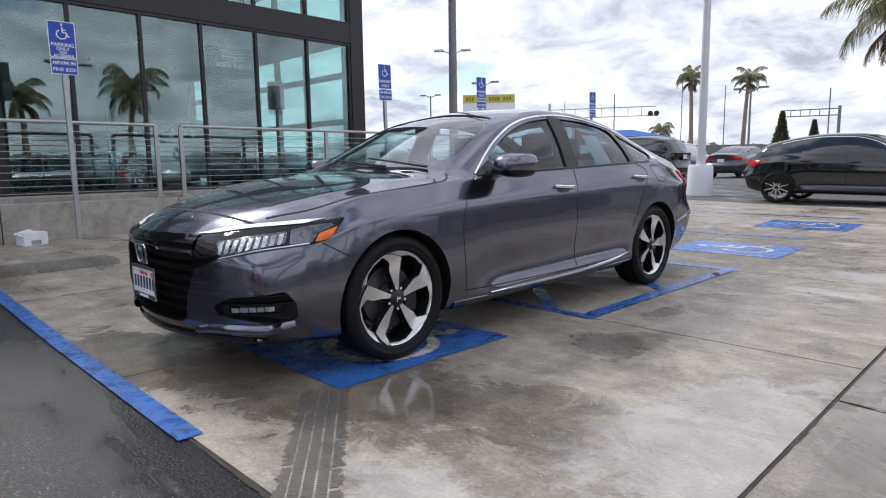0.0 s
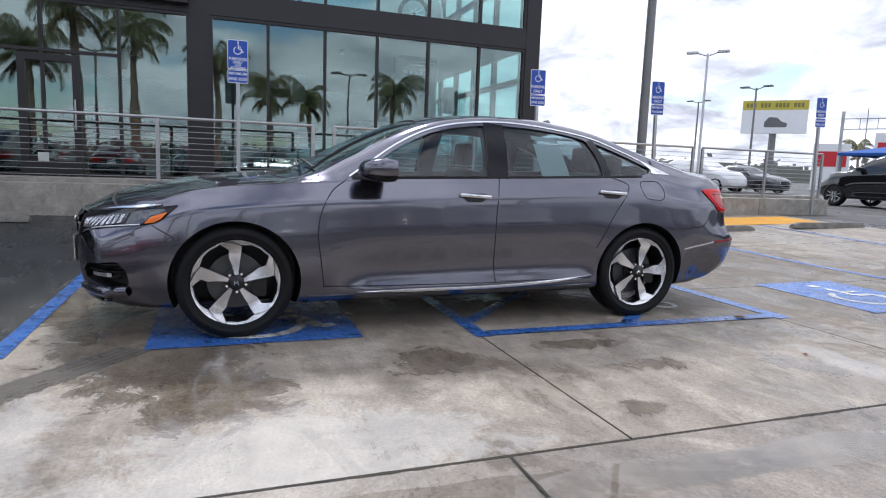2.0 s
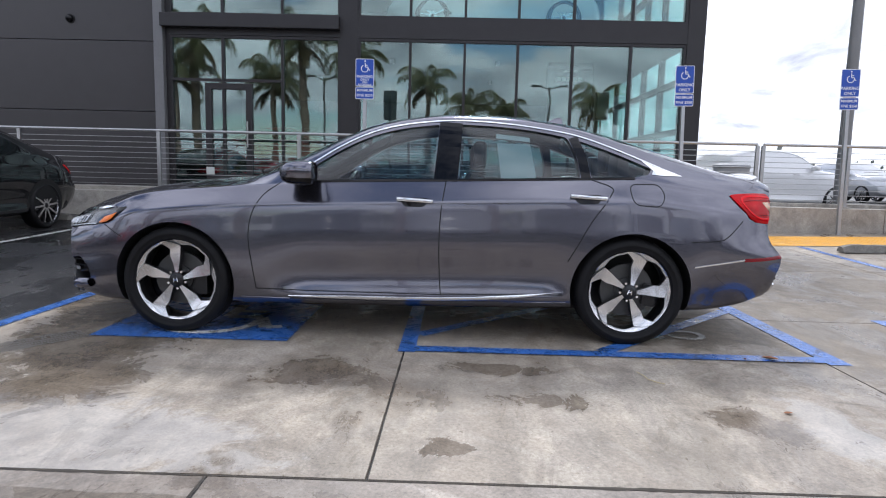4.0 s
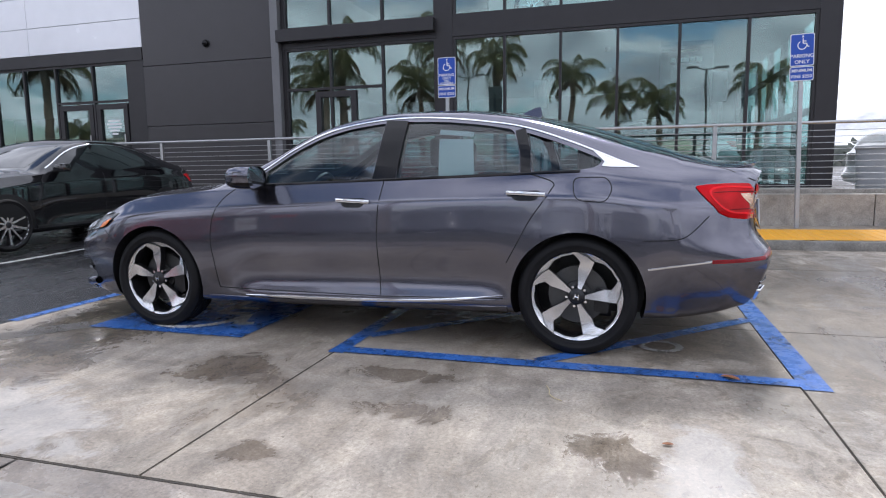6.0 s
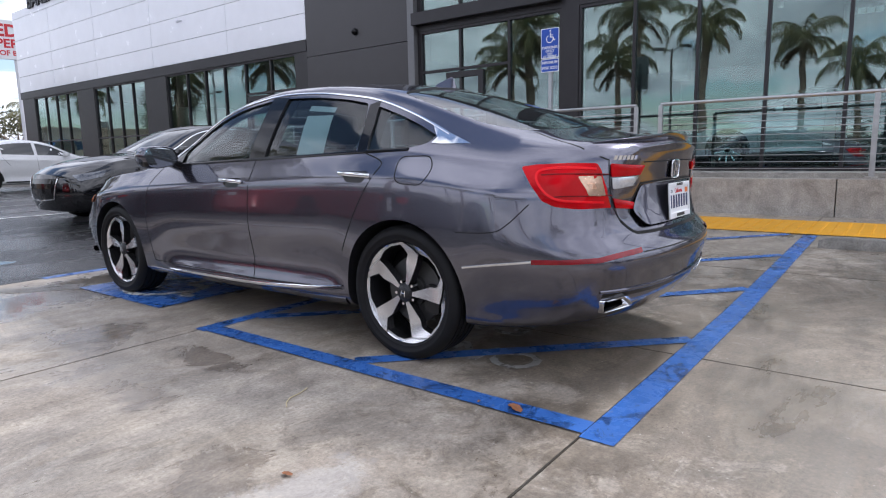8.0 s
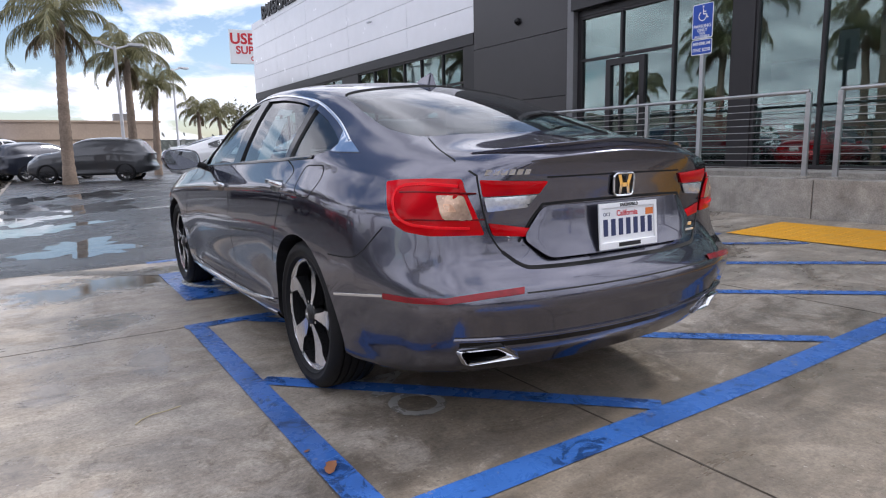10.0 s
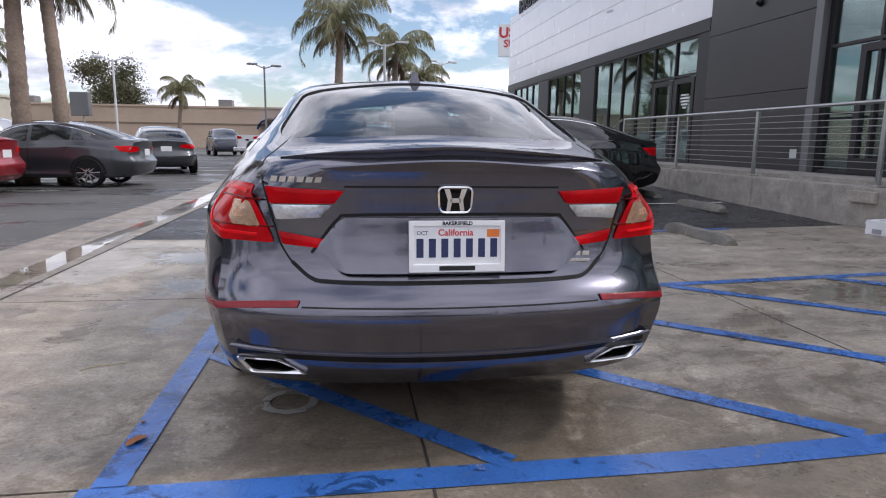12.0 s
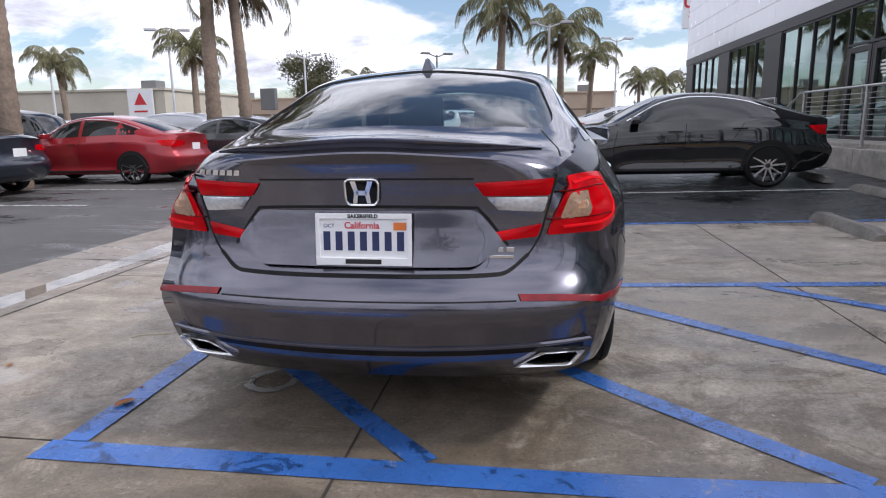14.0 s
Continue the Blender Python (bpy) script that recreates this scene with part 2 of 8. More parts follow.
def concrete(name, tone, wet=True, stains=1.0, spots=()):
    """Cast concrete: sandy grain, mottling, rain streaks, damp and chalky patches, painted-in shade and sheen."""
    n = Nodes(name)
    co = n.coords()
    grain = n.noise(60, 8, 0.78, vec=co)
    mott = n.noise(4.5, 9, 0.72, 0.4, vec=co)
    stain = n.noise(0.9, 9, 0.68, 0.8, vec=co)
    streak = n.noise(1.6, 8, 0.7, 0.6, vec=co, stretch=(0.35, 1.6, 1.0))
    pit = n.noise(120, 3, 0.6, vec=co)
    base = n.ramp(mott, (0.32, tuple(c * 0.66 for c in tone)), (0.47, tuple(c * 0.95 for c in tone)), (0.56, tuple(c * 1.08 for c in tone)), (0.68, tuple(min(1, c * 1.34) for c in tone)))
    base = n.mix(0.8, base, n.ramp(grain, (0.3, 0.26), (0.7, 0.76)), "OVERLAY")
    blot = n.ramp(stain, (0.40, (1, 1, 1)), (0.50, (0.78, 0.75, 0.71)), (0.54, (0.95, 0.94, 0.92)), (0.64, (0.62, 0.57, 0.51)))
    base = n.mix(0.85 * stains, base, blot, "MULTIPLY")
    base = n.mix(0.6 * stains, base, n.ramp(streak, (0.44, 1.0), (0.60, 0.60)), "MULTIPLY")
    base = n.mix(0.7, base, n.ramp(pit, (0.26, 0.25), (0.35, 1.0)), "MULTIPLY")
    rough = n.ramp(stain, (0.4, 0.85), (0.7, 0.6))
    if wet:
        rough = n.ramp(n.math("ADD", n.math("MULTIPLY", stain, 0.6), n.math("MULTIPLY", streak, 0.4)), (0.47, 0.62), (0.58, 0.26))
    sep = n.node("SeparateXYZ")
    n.link(co, sep.inputs[0])
    ragged = n.math("MULTIPLY", n.math("SUBTRACT", n.noise(3.6, 10, 0.74, 0.7, vec=co), 0.5), 2.9)

    def patches(which):
        total = None
        for cx, cy, rx, ry in which:
            dx = n.math("DIVIDE", n.math("SUBTRACT", sep.outputs["X"], cx), rx)
            dy = n.math("DIVIDE", n.math("SUBTRACT", sep.outputs["Y"], cy), ry)
            d = n.math("SQRT", n.math("ADD", n.math("MULTIPLY", dx, dx), n.math("MULTIPLY", dy, dy)))
            total = d if total is None else n.math("MINIMUM", total, d)
        return n.math("ADD", total, ragged)
    relief = 1.0
    if spots:
        damp = n.ramp(patches(spots[0]), (0.55, 1.0), (0.85, 0.6), (1.05, 0.0))
        base = n.mix(n.math("MULTIPLY", damp, 0.70), base, n.mix(1.0, base, (0.40, 0.36, 0.31), "MULTIPLY"))
        rough = n.mix(damp, rough, 0.07)
        faint = n.ramp(patches(spots[3]), (0.65, 1.0), (1.03, 0.0))
        base = n.mix(n.math("MULTIPLY", faint, 0.72), base, n.mix(1.0, base, (0.45, 0.41, 0.36), "MULTIPLY"))
        rough = n.mix(n.math("MULTIPLY", faint, 0.8), rough, 0.12)
        relief = n.math("SUBTRACT", 1.0, n.math("MULTIPLY", n.math("MAXIMUM", damp, n.math("MULTIPLY", faint, 0.7)), 0.88))
        # soil and shade behind the sedan, both put in as darker concrete
        soil_shade = n.ramp(patches(spots[2]), (0.75, 1.0), (1.25, 0.0))
        base = n.mix(n.math("MULTIPLY", soil_shade, 0.9), base, n.mix(1.0, base, (0.56, 0.53, 0.49), "MULTIPLY"))
        # pale skin that has flaked off in streaks, scabs, open pits and pale grit
        skin = n.ramp(n.noise(1.5, 12, 0.68, 0.7, vec=co, stretch=(0.5, 1.5, 1.0)), (0.515, 0.0), (0.528, 1.0))
        base = n.mix(n.math("MULTIPLY", skin, 0.75), base, n.mix(1.0, base, (1.20, 1.21, 1.20), "MULTIPLY"))
        scab = n.ramp(n.noise(2.6, 12, 0.72, 0.9, vec=co, stretch=(0.6, 1.4, 1.0)), (0.585, 0.0), (0.60, 1.0))
        base = n.mix(n.math("MULTIPLY", scab, 0.6), base, n.mix(1.0, base, (0.66, 0.63, 0.58), "MULTIPLY"))
        hole = n.ramp(n.noise(26, 3, 0.55, 0.3, vec=co), (0.69, 0.0), (0.71, 1.0))
        base = n.mix(n.math("MULTIPLY", hole, 0.7), base, n.mix(1.0, base, (0.45, 0.42, 0.38), "MULTIPLY"))
        grit = n.ramp(n.noise(48, 2, 0.5, vec=co), (0.71, 0.0), (0.74, 1.0))
        base = n.mix(n.math("MULTIPLY", grit, 0.55), base, (0.50, 0.47, 0.42))
        # chalk, and the painted sheen of the wet patch, as paler colour
        chalk_sheen = n.ramp(patches(spots[1]), (0.7, 1.0), (1.0, 0.0))
        base = n.mix(n.math("MULTIPLY", chalk_sheen, 0.28), base, (0.62, 0.61, 0.60))
    n.bump(n.math("MULTIPLY", n.math("ADD", n.math("MULTIPLY", grain, 0.8), n.math("MULTIPLY", mott, 0.5)), relief), 0.3, 0.006)
    return n.put(Base_Color=base, Roughness=rough)


CONCRETE = concrete("damp stained concrete", (0.340, 0.297, 0.246), True, 1.0, (DAMP, CHALK_SHEEN, SOIL_SHADE, FAINT_DAMP))
WALL_CONCRETE = concrete("cast concrete wall", (0.36, 0.335, 0.30), False, 0.5)
GUTTER_CONCRETE = concrete("pale gutter concrete", (0.31, 0.272, 0.235))
STOP_CONCRETE = concrete("weathered concrete", (0.22, 0.21, 0.19), False, 1.0)


def asphalt(name, tone, gloss, relief=0.45, split=(0.42, 0.58), smooth_wet=0.15, stones=130.0, glints=0.0):
    n = Nodes(name)
    co = n.coords()
    stone = n.node("TexVoronoi", Scale=stones)
    n.link(co, stone.inputs["Vector"])
    grain = n.noise(200, 5, 0.75, vec=co)
    patch = n.noise(0.5, 8, 0.62, 0.15, vec=co)
    streak = n.noise(0.9, 8, 0.66, 0.5, vec=co, stretch=(0.35, 1.7, 1))
    both_ = n.math("ADD", n.math("MULTIPLY", patch, 0.45), n.math("MULTIPLY", streak, 0.55))
    col = n.ramp(patch, (0.35, tuple(c * 0.8 for c in tone)), (0.65, tuple(c * 1.2 for c in tone)))
    col = n.mix(0.7, col, n.ramp(grain, (0.3, 0.2), (0.7, 0.85)), "OVERLAY")
    dry = n.ramp(both_, (split[0], 0.0), (split[1], 1.0))
    col = n.mix(dry, n.mix(1.0, col, 0.62, "MULTIPLY"), col)
    # sparkle of the wet stones, painted as pale specks in the colour
    if glints:
        glint = n.ramp(n.noise(120, 4, 0.7, vec=co), (0.61, 0.0), (0.66, 1.0))
        col = n.mix(n.math("MULTIPLY", glint, glints), col, (0.30, 0.30, 0.31))
    rg = n.mix(dry, gloss[0], gloss[1])
    h = n.math("MULTIPLY", n.math("ADD", stone.outputs["Distance"], n.math("MULTIPLY", grain, 0.6)), n.math("ADD", n.math("MULTIPLY", dry, 1.0 - smooth_wet), smooth_wet))
    n.bump(h, relief, 0.016 if glints else 0.006)
    return n.put(Base_Color=col, Roughness=rg)


ASPHALT = asphalt("worn grey asphalt", (0.092, 0.089, 0.086), (0.22, 0.8), 0.45, (0.43, 0.51))
WET_ASPHALT = asphalt("wet black asphalt", (0.022, 0.022, 0.024), (0.24, 0.34), 0.7, (0.46, 0.56), 0.24, 75.0, 0.8)
WET_ASPHALT.node_tree.nodes["Principled BSDF"].inputs["Specular IOR Level"].default_value = 0.35


def worn_paint(name, colour, under, wear=0.42):
    """Road paint that the ground's grain shows through where it is worn."""
    n = Nodes(name)
    co = n.coords()
    worn = n.noise(7, 8, 0.72, 0.4, vec=co)
    fine = n.noise(70, 5, 0.7, vec=co)
    tread = n.noise(2.0, 6, 0.6, 0.6, vec=co)
    mask = n.ramp(n.math("ADD", n.math("MULTIPLY", worn, 0.7), n.math("MULTIPLY", fine, 0.3)), (wear - 0.05, 1.0), (wear + 0.02, 0.0))
    col = n.mix(n.ramp(tread, (0.35, 0.0), (0.65, 1.0)), tuple(c * 0.78 for c in colour), tuple(min(1, c * 1.12) for c in colour))
    dark = n.ramp(n.noise(5.5, 8, 0.72, 1.2, vec=co), (0.56, 1.0), (0.585, 0.36))
    col = n.mix(0.9, col, dark, "MULTIPLY")
    n.bump(fine, 0.25, 0.004)
    return n.put(Base_Color=n.mix(mask, col, under), Roughness=n.ramp(worn, (0.35, 0.18), (0.65, 0.38)))


BLUE_PAINT = worn_paint("blue parking paint", (0.045, 0.145, 0.45), (0.28, 0.26, 0.24), 0.39)
PALE_PAINT = worn_paint("worn white road paint", (0.62, 0.62, 0.60), (0.26, 0.25, 0.23), 0.47)
FAINT_PAINT = worn_paint("faint white road paint", (0.36, 0.35, 0.33), (0.25, 0.235, 0.21), 0.5)
WHITE_LINE = worn_paint("white stall paint", (0.6, 0.6, 0.58), (0.03, 0.03, 0.03), 0.43)
YELLOW = plain("yellow tactile paving", (0.70, 0.33, 0.012), 0.6, 0, 9, 0.16, 0.1)
STEEL = plain("brushed stainless steel", (0.42, 0.42, 0.42), 0.35, 0.9, 200, 0.12, 0.05)
GALVANISED = plain("galvanised steel", (0.44, 0.45, 0.46), 0.45, 0.75, 40, 0.15, 0.05)
POLE_GREY = plain("grey pole paint", (0.2, 0.2, 0.2), 0.5, 0.2, 40, 0.1, 0.03)
DARK_CLAD = plain("dark grey metal cladding", (0.045, 0.042, 0.044), 0.36, 0.3, 3, 0.12, 0.02)
FRAME_DARK = plain("dark bronze frame", (0.022, 0.020, 0.022), 0.42, 0.2, 60, 0.12, 0.02)
WHITE_CLAD = plain("white metal cladding", (0.88, 0.88, 0.91), 0.22, 0.0, 2, 0.04, 0.01)
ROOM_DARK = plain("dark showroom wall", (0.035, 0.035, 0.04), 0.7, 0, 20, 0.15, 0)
ROOM_FLOOR = plain("grey showroom floor", (0.06, 0.06, 0.06), 0.25, 0, 8, 0.15, 0)
SIGN_BLUE = plain("blue sign face", (0.012, 0.07, 0.42), 0.35, 0, 30, 0.06, 0)
SIGN_WHITE = plain("white sign face", (0.78, 0.79, 0.8), 0.4, 0, 30, 0.04, 0)
SIGN_RED = plain("red sign lettering", (0.55, 0.02, 0.03), 0.45, 0, 30, 0.06, 0)
SIGN_PINK = plain("pink banner", (0.75, 0.35, 0.38), 0.6, 0, 10, 0.1, 0)
SIGN_YELLOW = plain("yellow billboard strip", (0.55, 0.46, 0.06), 0.5, 0, 10, 0.1, 0)
BLACK_MARK = plain("black lettering", (0.01, 0.01, 0.012), 0.5, 0, 30, 0.1, 0)
NAVY_MARK = plain("navy plate characters", (0.02, 0.03, 0.10), 0.5, 0, 60, 0.1, 0)
ORANGE_MARK = plain("orange sticker", (0.75, 0.2, 0.04), 0.6, 0, 60, 0.1, 0)
BEIGE_STUCCO = plain("beige stucco", (0.48, 0.37, 0.28), 0.9, 0, 6, 0.12, 0.2)
CREAM_STUCCO = plain("cream stucco", (0.5, 0.46, 0.38), 0.9, 0, 6, 0.1, 0.2)
CANVAS_BLUE = plain("blue canopy canvas", (0.01, 0.09, 0.36), 0.7, 0, 8, 0.12, 0.1)
BARK = plain("palm bark", (0.26, 0.20, 0.155), 0.95, 0, 18, 0.4, 0.7)
LEAF_BROWN = plain("dead leaf", (0.3, 0.12, 0.05), 0.7, 0, 40, 0.3, 0.2)
WHITE_PLASTIC = plain("white plastic", (0.74, 0.74, 0.78), 0.4, 0, 30, 0.06, 0)


def foliage(name, lo, hi):
    n = Nodes(name)
    rnd = n.node("NewGeometry").outputs["Random Per Island"]
    col = n.ramp(n.math("ADD", n.math("MULTIPLY", rnd, 0.7), n.math("MULTIPLY", n.noise(1.5, 3), 0.3)), (0.1, lo), (0.9, hi))
    n.put(Base_Color=col, Roughness=0.5)
    thin = n.node("BsdfTranslucent")
    n.link(col, thin.inputs["Color"])
    mx = n.node("MixShader")
    mx.inputs[0].default_value = 0.4
    n.link(n.b.outputs[0], mx.inputs[1])
    n.link(thin.outputs[0], mx.inputs[2])
    n.link(mx.outputs[0], n.t.nodes["Material Output"].inputs["Surface"])
    return n.m


FROND = foliage("palm frond", (0.13, 0.135, 0.06), (0.40, 0.37, 0.21))
FROND_DEAD = foliage("dry palm frond", (0.12, 0.09, 0.05), (0.30, 0.23, 0.13))
LEAVES = foliage("tree leaves", (0.045, 0.055, 0.025), (0.15, 0.14, 0.075))

# ---------------------------------------------------------------- building helpers
def mesh_of(name, bm, mats):
    me = bpy.data.meshes.new(name)
    bm.normal_update()
    bm.to_mesh(me)
    bm.free()
    for m in mats if isinstance(mats, (list, tuple)) else [mats]:
        me.materials.append(m)
    return me


def smooth(me, degrees=35):
    me.shade_smooth()
    me.set_sharp_from_angle(angle=radians(degrees))
    return me


def part(name, bm, material, parent, label="", angle=None):
    """One mesh object under a thing or under a part."""
    me = mesh_of(name, bm, material)
    if angle:
        smooth(me, angle)
    ob = new(name, me)
    ob.parent = parent
    if label:
        tagged(ob, label)
    return ob


def thing(name, label, category, place=(0, 0, 0), turn=0.0, group="", kind=""):
    ob = new(name)
    ob.empty_display_size = 0.1
    ob.matrix_basis = pose(*place, 0, 0, turn)
    return tagged(ob, label, category, group, kind)


def solid(name, bm, material, label, category, group="", kind="", angle=None, place=None):
    ob = part(name, bm, material, None, "", angle)
    if place is not None:
        ob.matrix_basis = place
    return tagged(ob, label, category, group, kind)


def box(bm, x0, x1, y0, y1, z0, z1, bevel=0.0, mat=0):
    made = bmesh.ops.create_cube(bm, size=1.0)["verts"]
    for v in made:
        v.co = Vector(((x0 + x1) / 2 + v.co.x * (x1 - x0), (y0 + y1) / 2 + v.co.y * (y1 - y0), (z0 + z1) / 2 + v.co.z * (z1 - z0)))
    faces = {f for v in made for f in v.link_faces}
    for f in faces:
        f.material_index = mat
    if bevel:
        edges = list({e for v in made for e in v.link_edges})
        bmesh.ops.bevel(bm, geom=edges, offset=bevel, segments=2, affect="EDGES", profile=0.6, clamp_overlap=True)
    return bm


def boxed(*a, **k):
    return box(bmesh.new(), *a, **k)


def tube(bm, a, b, r0, r1=None, n=10, caps=True, mat=0):
    a, b = Vector(a), Vector(b)
    r1 = r0 if r1 is None else r1
    q = (b - a).to_track_quat("Z", "Y")
    rings = []
    for c, r in ((a, r0), (b, r1)):
        rings.append([bm.verts.new(c + q @ Vector((r * math.cos(2 * math.pi * k / n), r * math.sin(2 * math.pi * k / n), 0))) for k in range(n)])
    for k in range(n):
        bm.faces.new((rings[0][k], rings[0][(k + 1) % n], rings[1][(k + 1) % n], rings[1][k])).material_index = mat
    if caps:
        bm.faces.new(rings[0][::-1]).material_index = mat
        bm.faces.new(rings[1]).material_index = mat
    return bm


def tubed(*a, **k):
    return tube(bmesh.new(), *a, **k)


def lathe(bm, profile, n=48, axis="X", mat=0, close=False):
    """Turns a profile of (along, radius) round an axis."""
    rings = []
    for u, r in profile:
        ring = []
        for k in range(n):
            c, s = math.cos(2 * math.pi * k / n), math.sin(2 * math.pi * k / n)
            ring.append(bm.verts.new((u, r * c, r * s) if axis == "X" else (r * c, r * s, u)))
        rings.append(ring)
    pairs = list(zip(rings, rings[1:])) + ([(rings[-1], rings[0])] if close else [])
    for a, b in pairs:
        for k in range(n):
            bm.faces.new((a[k], a[(k + 1) % n], b[(k + 1) % n], b[k])).material_index = mat
    bmesh.ops.recalc_face_normals(bm, faces=bm.faces)
    return bm


def prism(bm, outline, lo, hi, axis="Z", mat=0, bevel=0.0):
    """Extrudes a flat outline (two coordinates a point) along an axis."""
    def at(p, h):
        return {"Z": (p[0], p[1], h), "X": (h, p[0], p[1]), "Y": (p[0], h, p[1])}[axis]
    lower = [bm.verts.new(at(p, lo)) for p in outline]
    upper = [bm.verts.new(at(p, hi)) for p in outline]
    n = len(outline)
    faces = [bm.faces.new(lower[::-1]), bm.faces.new(upper)]
    faces += [bm.faces.new((lower[k], lower[(k + 1) % n], upper[(k + 1) % n], upper[k])) for k in range(n)]
    for f in faces:
        f.material_index = mat
    bmesh.ops.recalc_face_normals(bm, faces=faces)
    if bevel:
        bmesh.ops.bevel(bm, geom=list({e for f in faces for e in f.edges}), offset=bevel, segments=2, affect="EDGES", profile=0.6, clamp_overlap=True)
    return bm


def rounded(pts, r, n=5):
    """Rounds the corners of a closed outline; r is one radius or one for each corner."""
    out = []
    for k, p in enumerate(pts):
        p = Vector(p)
        a, b = Vector(pts[k - 1]) - p, Vector(pts[(k + 1) % len(pts)]) - p
        rk = r[k] if isinstance(r, (list, tuple)) else r
        d = min(rk, a.length * 0.45, b.length * 0.45)
        p0, p1 = p + a.normalized() * d, p + b.normalized() * d
        if d < 1e-5:
            out.append(tuple(p))
            continue
        for j in range(n + 1):
            t = j / n
            out.append(tuple(p0 * (1 - t) ** 2 + p * 2 * t * (1 - t) + p1 * t * t))
    return out


def curve_through(xs, ys):
    """A smooth, never overshooting curve through the points."""
    xs, ys = np.array(xs, float), np.array(ys, float)
    h, d = np.diff(xs), np.diff(ys) / np.diff(xs)
    m = np.zeros(len(xs))
    m[0], m[-1] = d[0], d[-1]
    for k in range(1, len(xs) - 1):
        if d[k - 1] * d[k] > 0:
            w1, w2 = 2 * h[k] + h[k - 1], h[k] + 2 * h[k - 1]
            m[k] = (w1 + w2) / (w1 / d[k - 1] + w2 / d[k])

    def f(x):
        x = np.clip(np.asarray(x, float), xs[0], xs[-1])
        k = np.clip(np.searchsorted(xs, x) - 1, 0, len(xs) - 2)
        t = (x - xs[k]) / h[k]
        return (ys[k] * (2 * t**3 - 3 * t**2 + 1) + m[k] * h[k] * (t**3 - 2 * t**2 + t) + ys[k + 1] * (3 * t**2 - 2 * t**3) + m[k + 1] * h[k] * (t**3 - t**2))
    return f


def text_mesh(words, size, depth=0.002, bold=0.0):
    """Flat lettering in Blender's own font, centred, reading along +x with +y up."""
    cu = bpy.data.curves.new("letters", "FONT")
    cu.body, cu.size, cu.extrude, cu.align_x, cu.align_y, cu.offset = words, size, depth, "CENTER", "CENTER", bold
    cu.resolution_u = 3
    ob = new("letters", cu)
    me = bpy.data.meshes.new_from_object(ob.evaluated_get(bpy.context.evaluated_depsgraph_get()))
    bpy.data.objects.remove(ob)
    bpy.data.curves.remove(cu)
    return me


def letters(name, words, size, material, parent, m, depth=0.002, bold=0.0, stretch=1.0):
    me = text_mesh(words, size, depth, bold)
    me.transform(Matrix.Diagonal((stretch, 1, 1, 1)))
    me.materials.clear()
    me.materials.append(material)
    ob = new(name, me)
    ob.parent = parent
    ob.matrix_basis = m
    return ob


FACING_X = Matrix(((0, 0, 1, 0), (1, 0, 0, 0), (0, 1, 0, 0), (0, 0, 0, 1)))   # text that faces +x, reads along +y


# ---------------------------------------------------------------- ground
def ease(a, b, v):
    t = min(1.0, max(0.0, (v - a) / (b - a)))
    return t * t * (3 - 2 * t)


def gz(x, y):
    """Height of the ground: level at the grey sedan, rising gently to the building and along the lot."""
    to_wall = min(5.2, max(0.0, -0.9 - x)) * (0.015 + 0.011 * ease(-6.0, 0.0, y)) * ease(-30.0, -15.0, y)
    bays = 0.03 * min(5.2, max(0.0, -2.6 - y)) * ease(2.7, -0.5, x) * ease(-30.0, -15.0, y)
    return to_wall + bays + 0.14 * ease(3.0, 12.0, y)


PAD_X = [-5.95, -4.75, -2.28, 0.085, 2.70]
PAD_Y = [-2.60, 0.045, 2.49, 5.0, 7.6, 10.2]
WALL_X, FACADE_X = -5.95, -7.64


def sheet(bm, xs, ys, lift, mat=0, height=gz):
    grid = [[bm.verts.new((x, y, height(x, y) + lift)) for y in ys] for x in xs]
    for a, b in zip(grid, grid[1:]):
        for k in range(len(ys) - 1):
            bm.faces.new((a[k], b[k], b[k + 1], a[k + 1])).material_index = mat
    return bm


def steps(a, b, d):
    n = max(1, round((b - a) / d))
    return [a + (b - a) * k / n for k in range(n + 1)]


xs = [-900, -300, -120, -60, -30, -18, -12] + steps(-9, 5, 0.5) + [7, 10, 14, 20, 40, 100, 300, 900]
ys = [-900, -300, -120, -60, -40, -35] + steps(-31, -9, 1.0) + steps(-8.5, 13, 0.5) + [15, 18, 24, 35, 60, 120, 300, 900]
solid("ground", sheet(bmesh.new(), xs, ys, -0.014), ASPHALT, "worn grey asphalt lot reaching to the horizon", "ground", kind="structure", angle=60)
solid("wet_lane", sheet(bmesh.new(), steps(-5.95, 2.70, 0.25), steps(-30, -9.5, 0.5) + steps(-9, -2.61, 0.25), -0.006), WET_ASPHALT, "wet black asphalt bays in front of the building", "pavement", kind="structure", angle=60)


def ground_strip(line, width, lift=0.004, bm=None):
    bm = bm or bmesh.new()
    a, b = Vector(line[0]), Vector(line[1])
    d = (b - a).normalized()
    side = Vector((-d.y, d.x)) * width / 2
    n = max(1, int((b - a).length / 0.3))
    prev = None
    for k in range(n + 1):
        p = a.lerp(b, k / n)
        row = [bm.verts.new((q.x, q.y, gz(q.x, q.y) + lift)) for q in (p - side, p + side)]
        if prev:
            bm.faces.new((prev[0], prev[1], row[1], row[0]))
        prev = row
    bmesh.ops.recalc_face_normals(bm, faces=bm.faces)
    if bm.faces and sum(f.normal.z for f in bm.faces) < 0:
        bmesh.ops.reverse_faces(bm, faces=bm.faces)
    return bm


def ground_shape(outline, lift, bm=None):
    bm = bm or bmesh.new()
    f = bm.faces.new([bm.verts.new((x, y, gz(x, y) + lift)) for x, y in outline])
    f.normal_update()
    if f.normal.z < 0:
        f.normal_flip()
    return bm


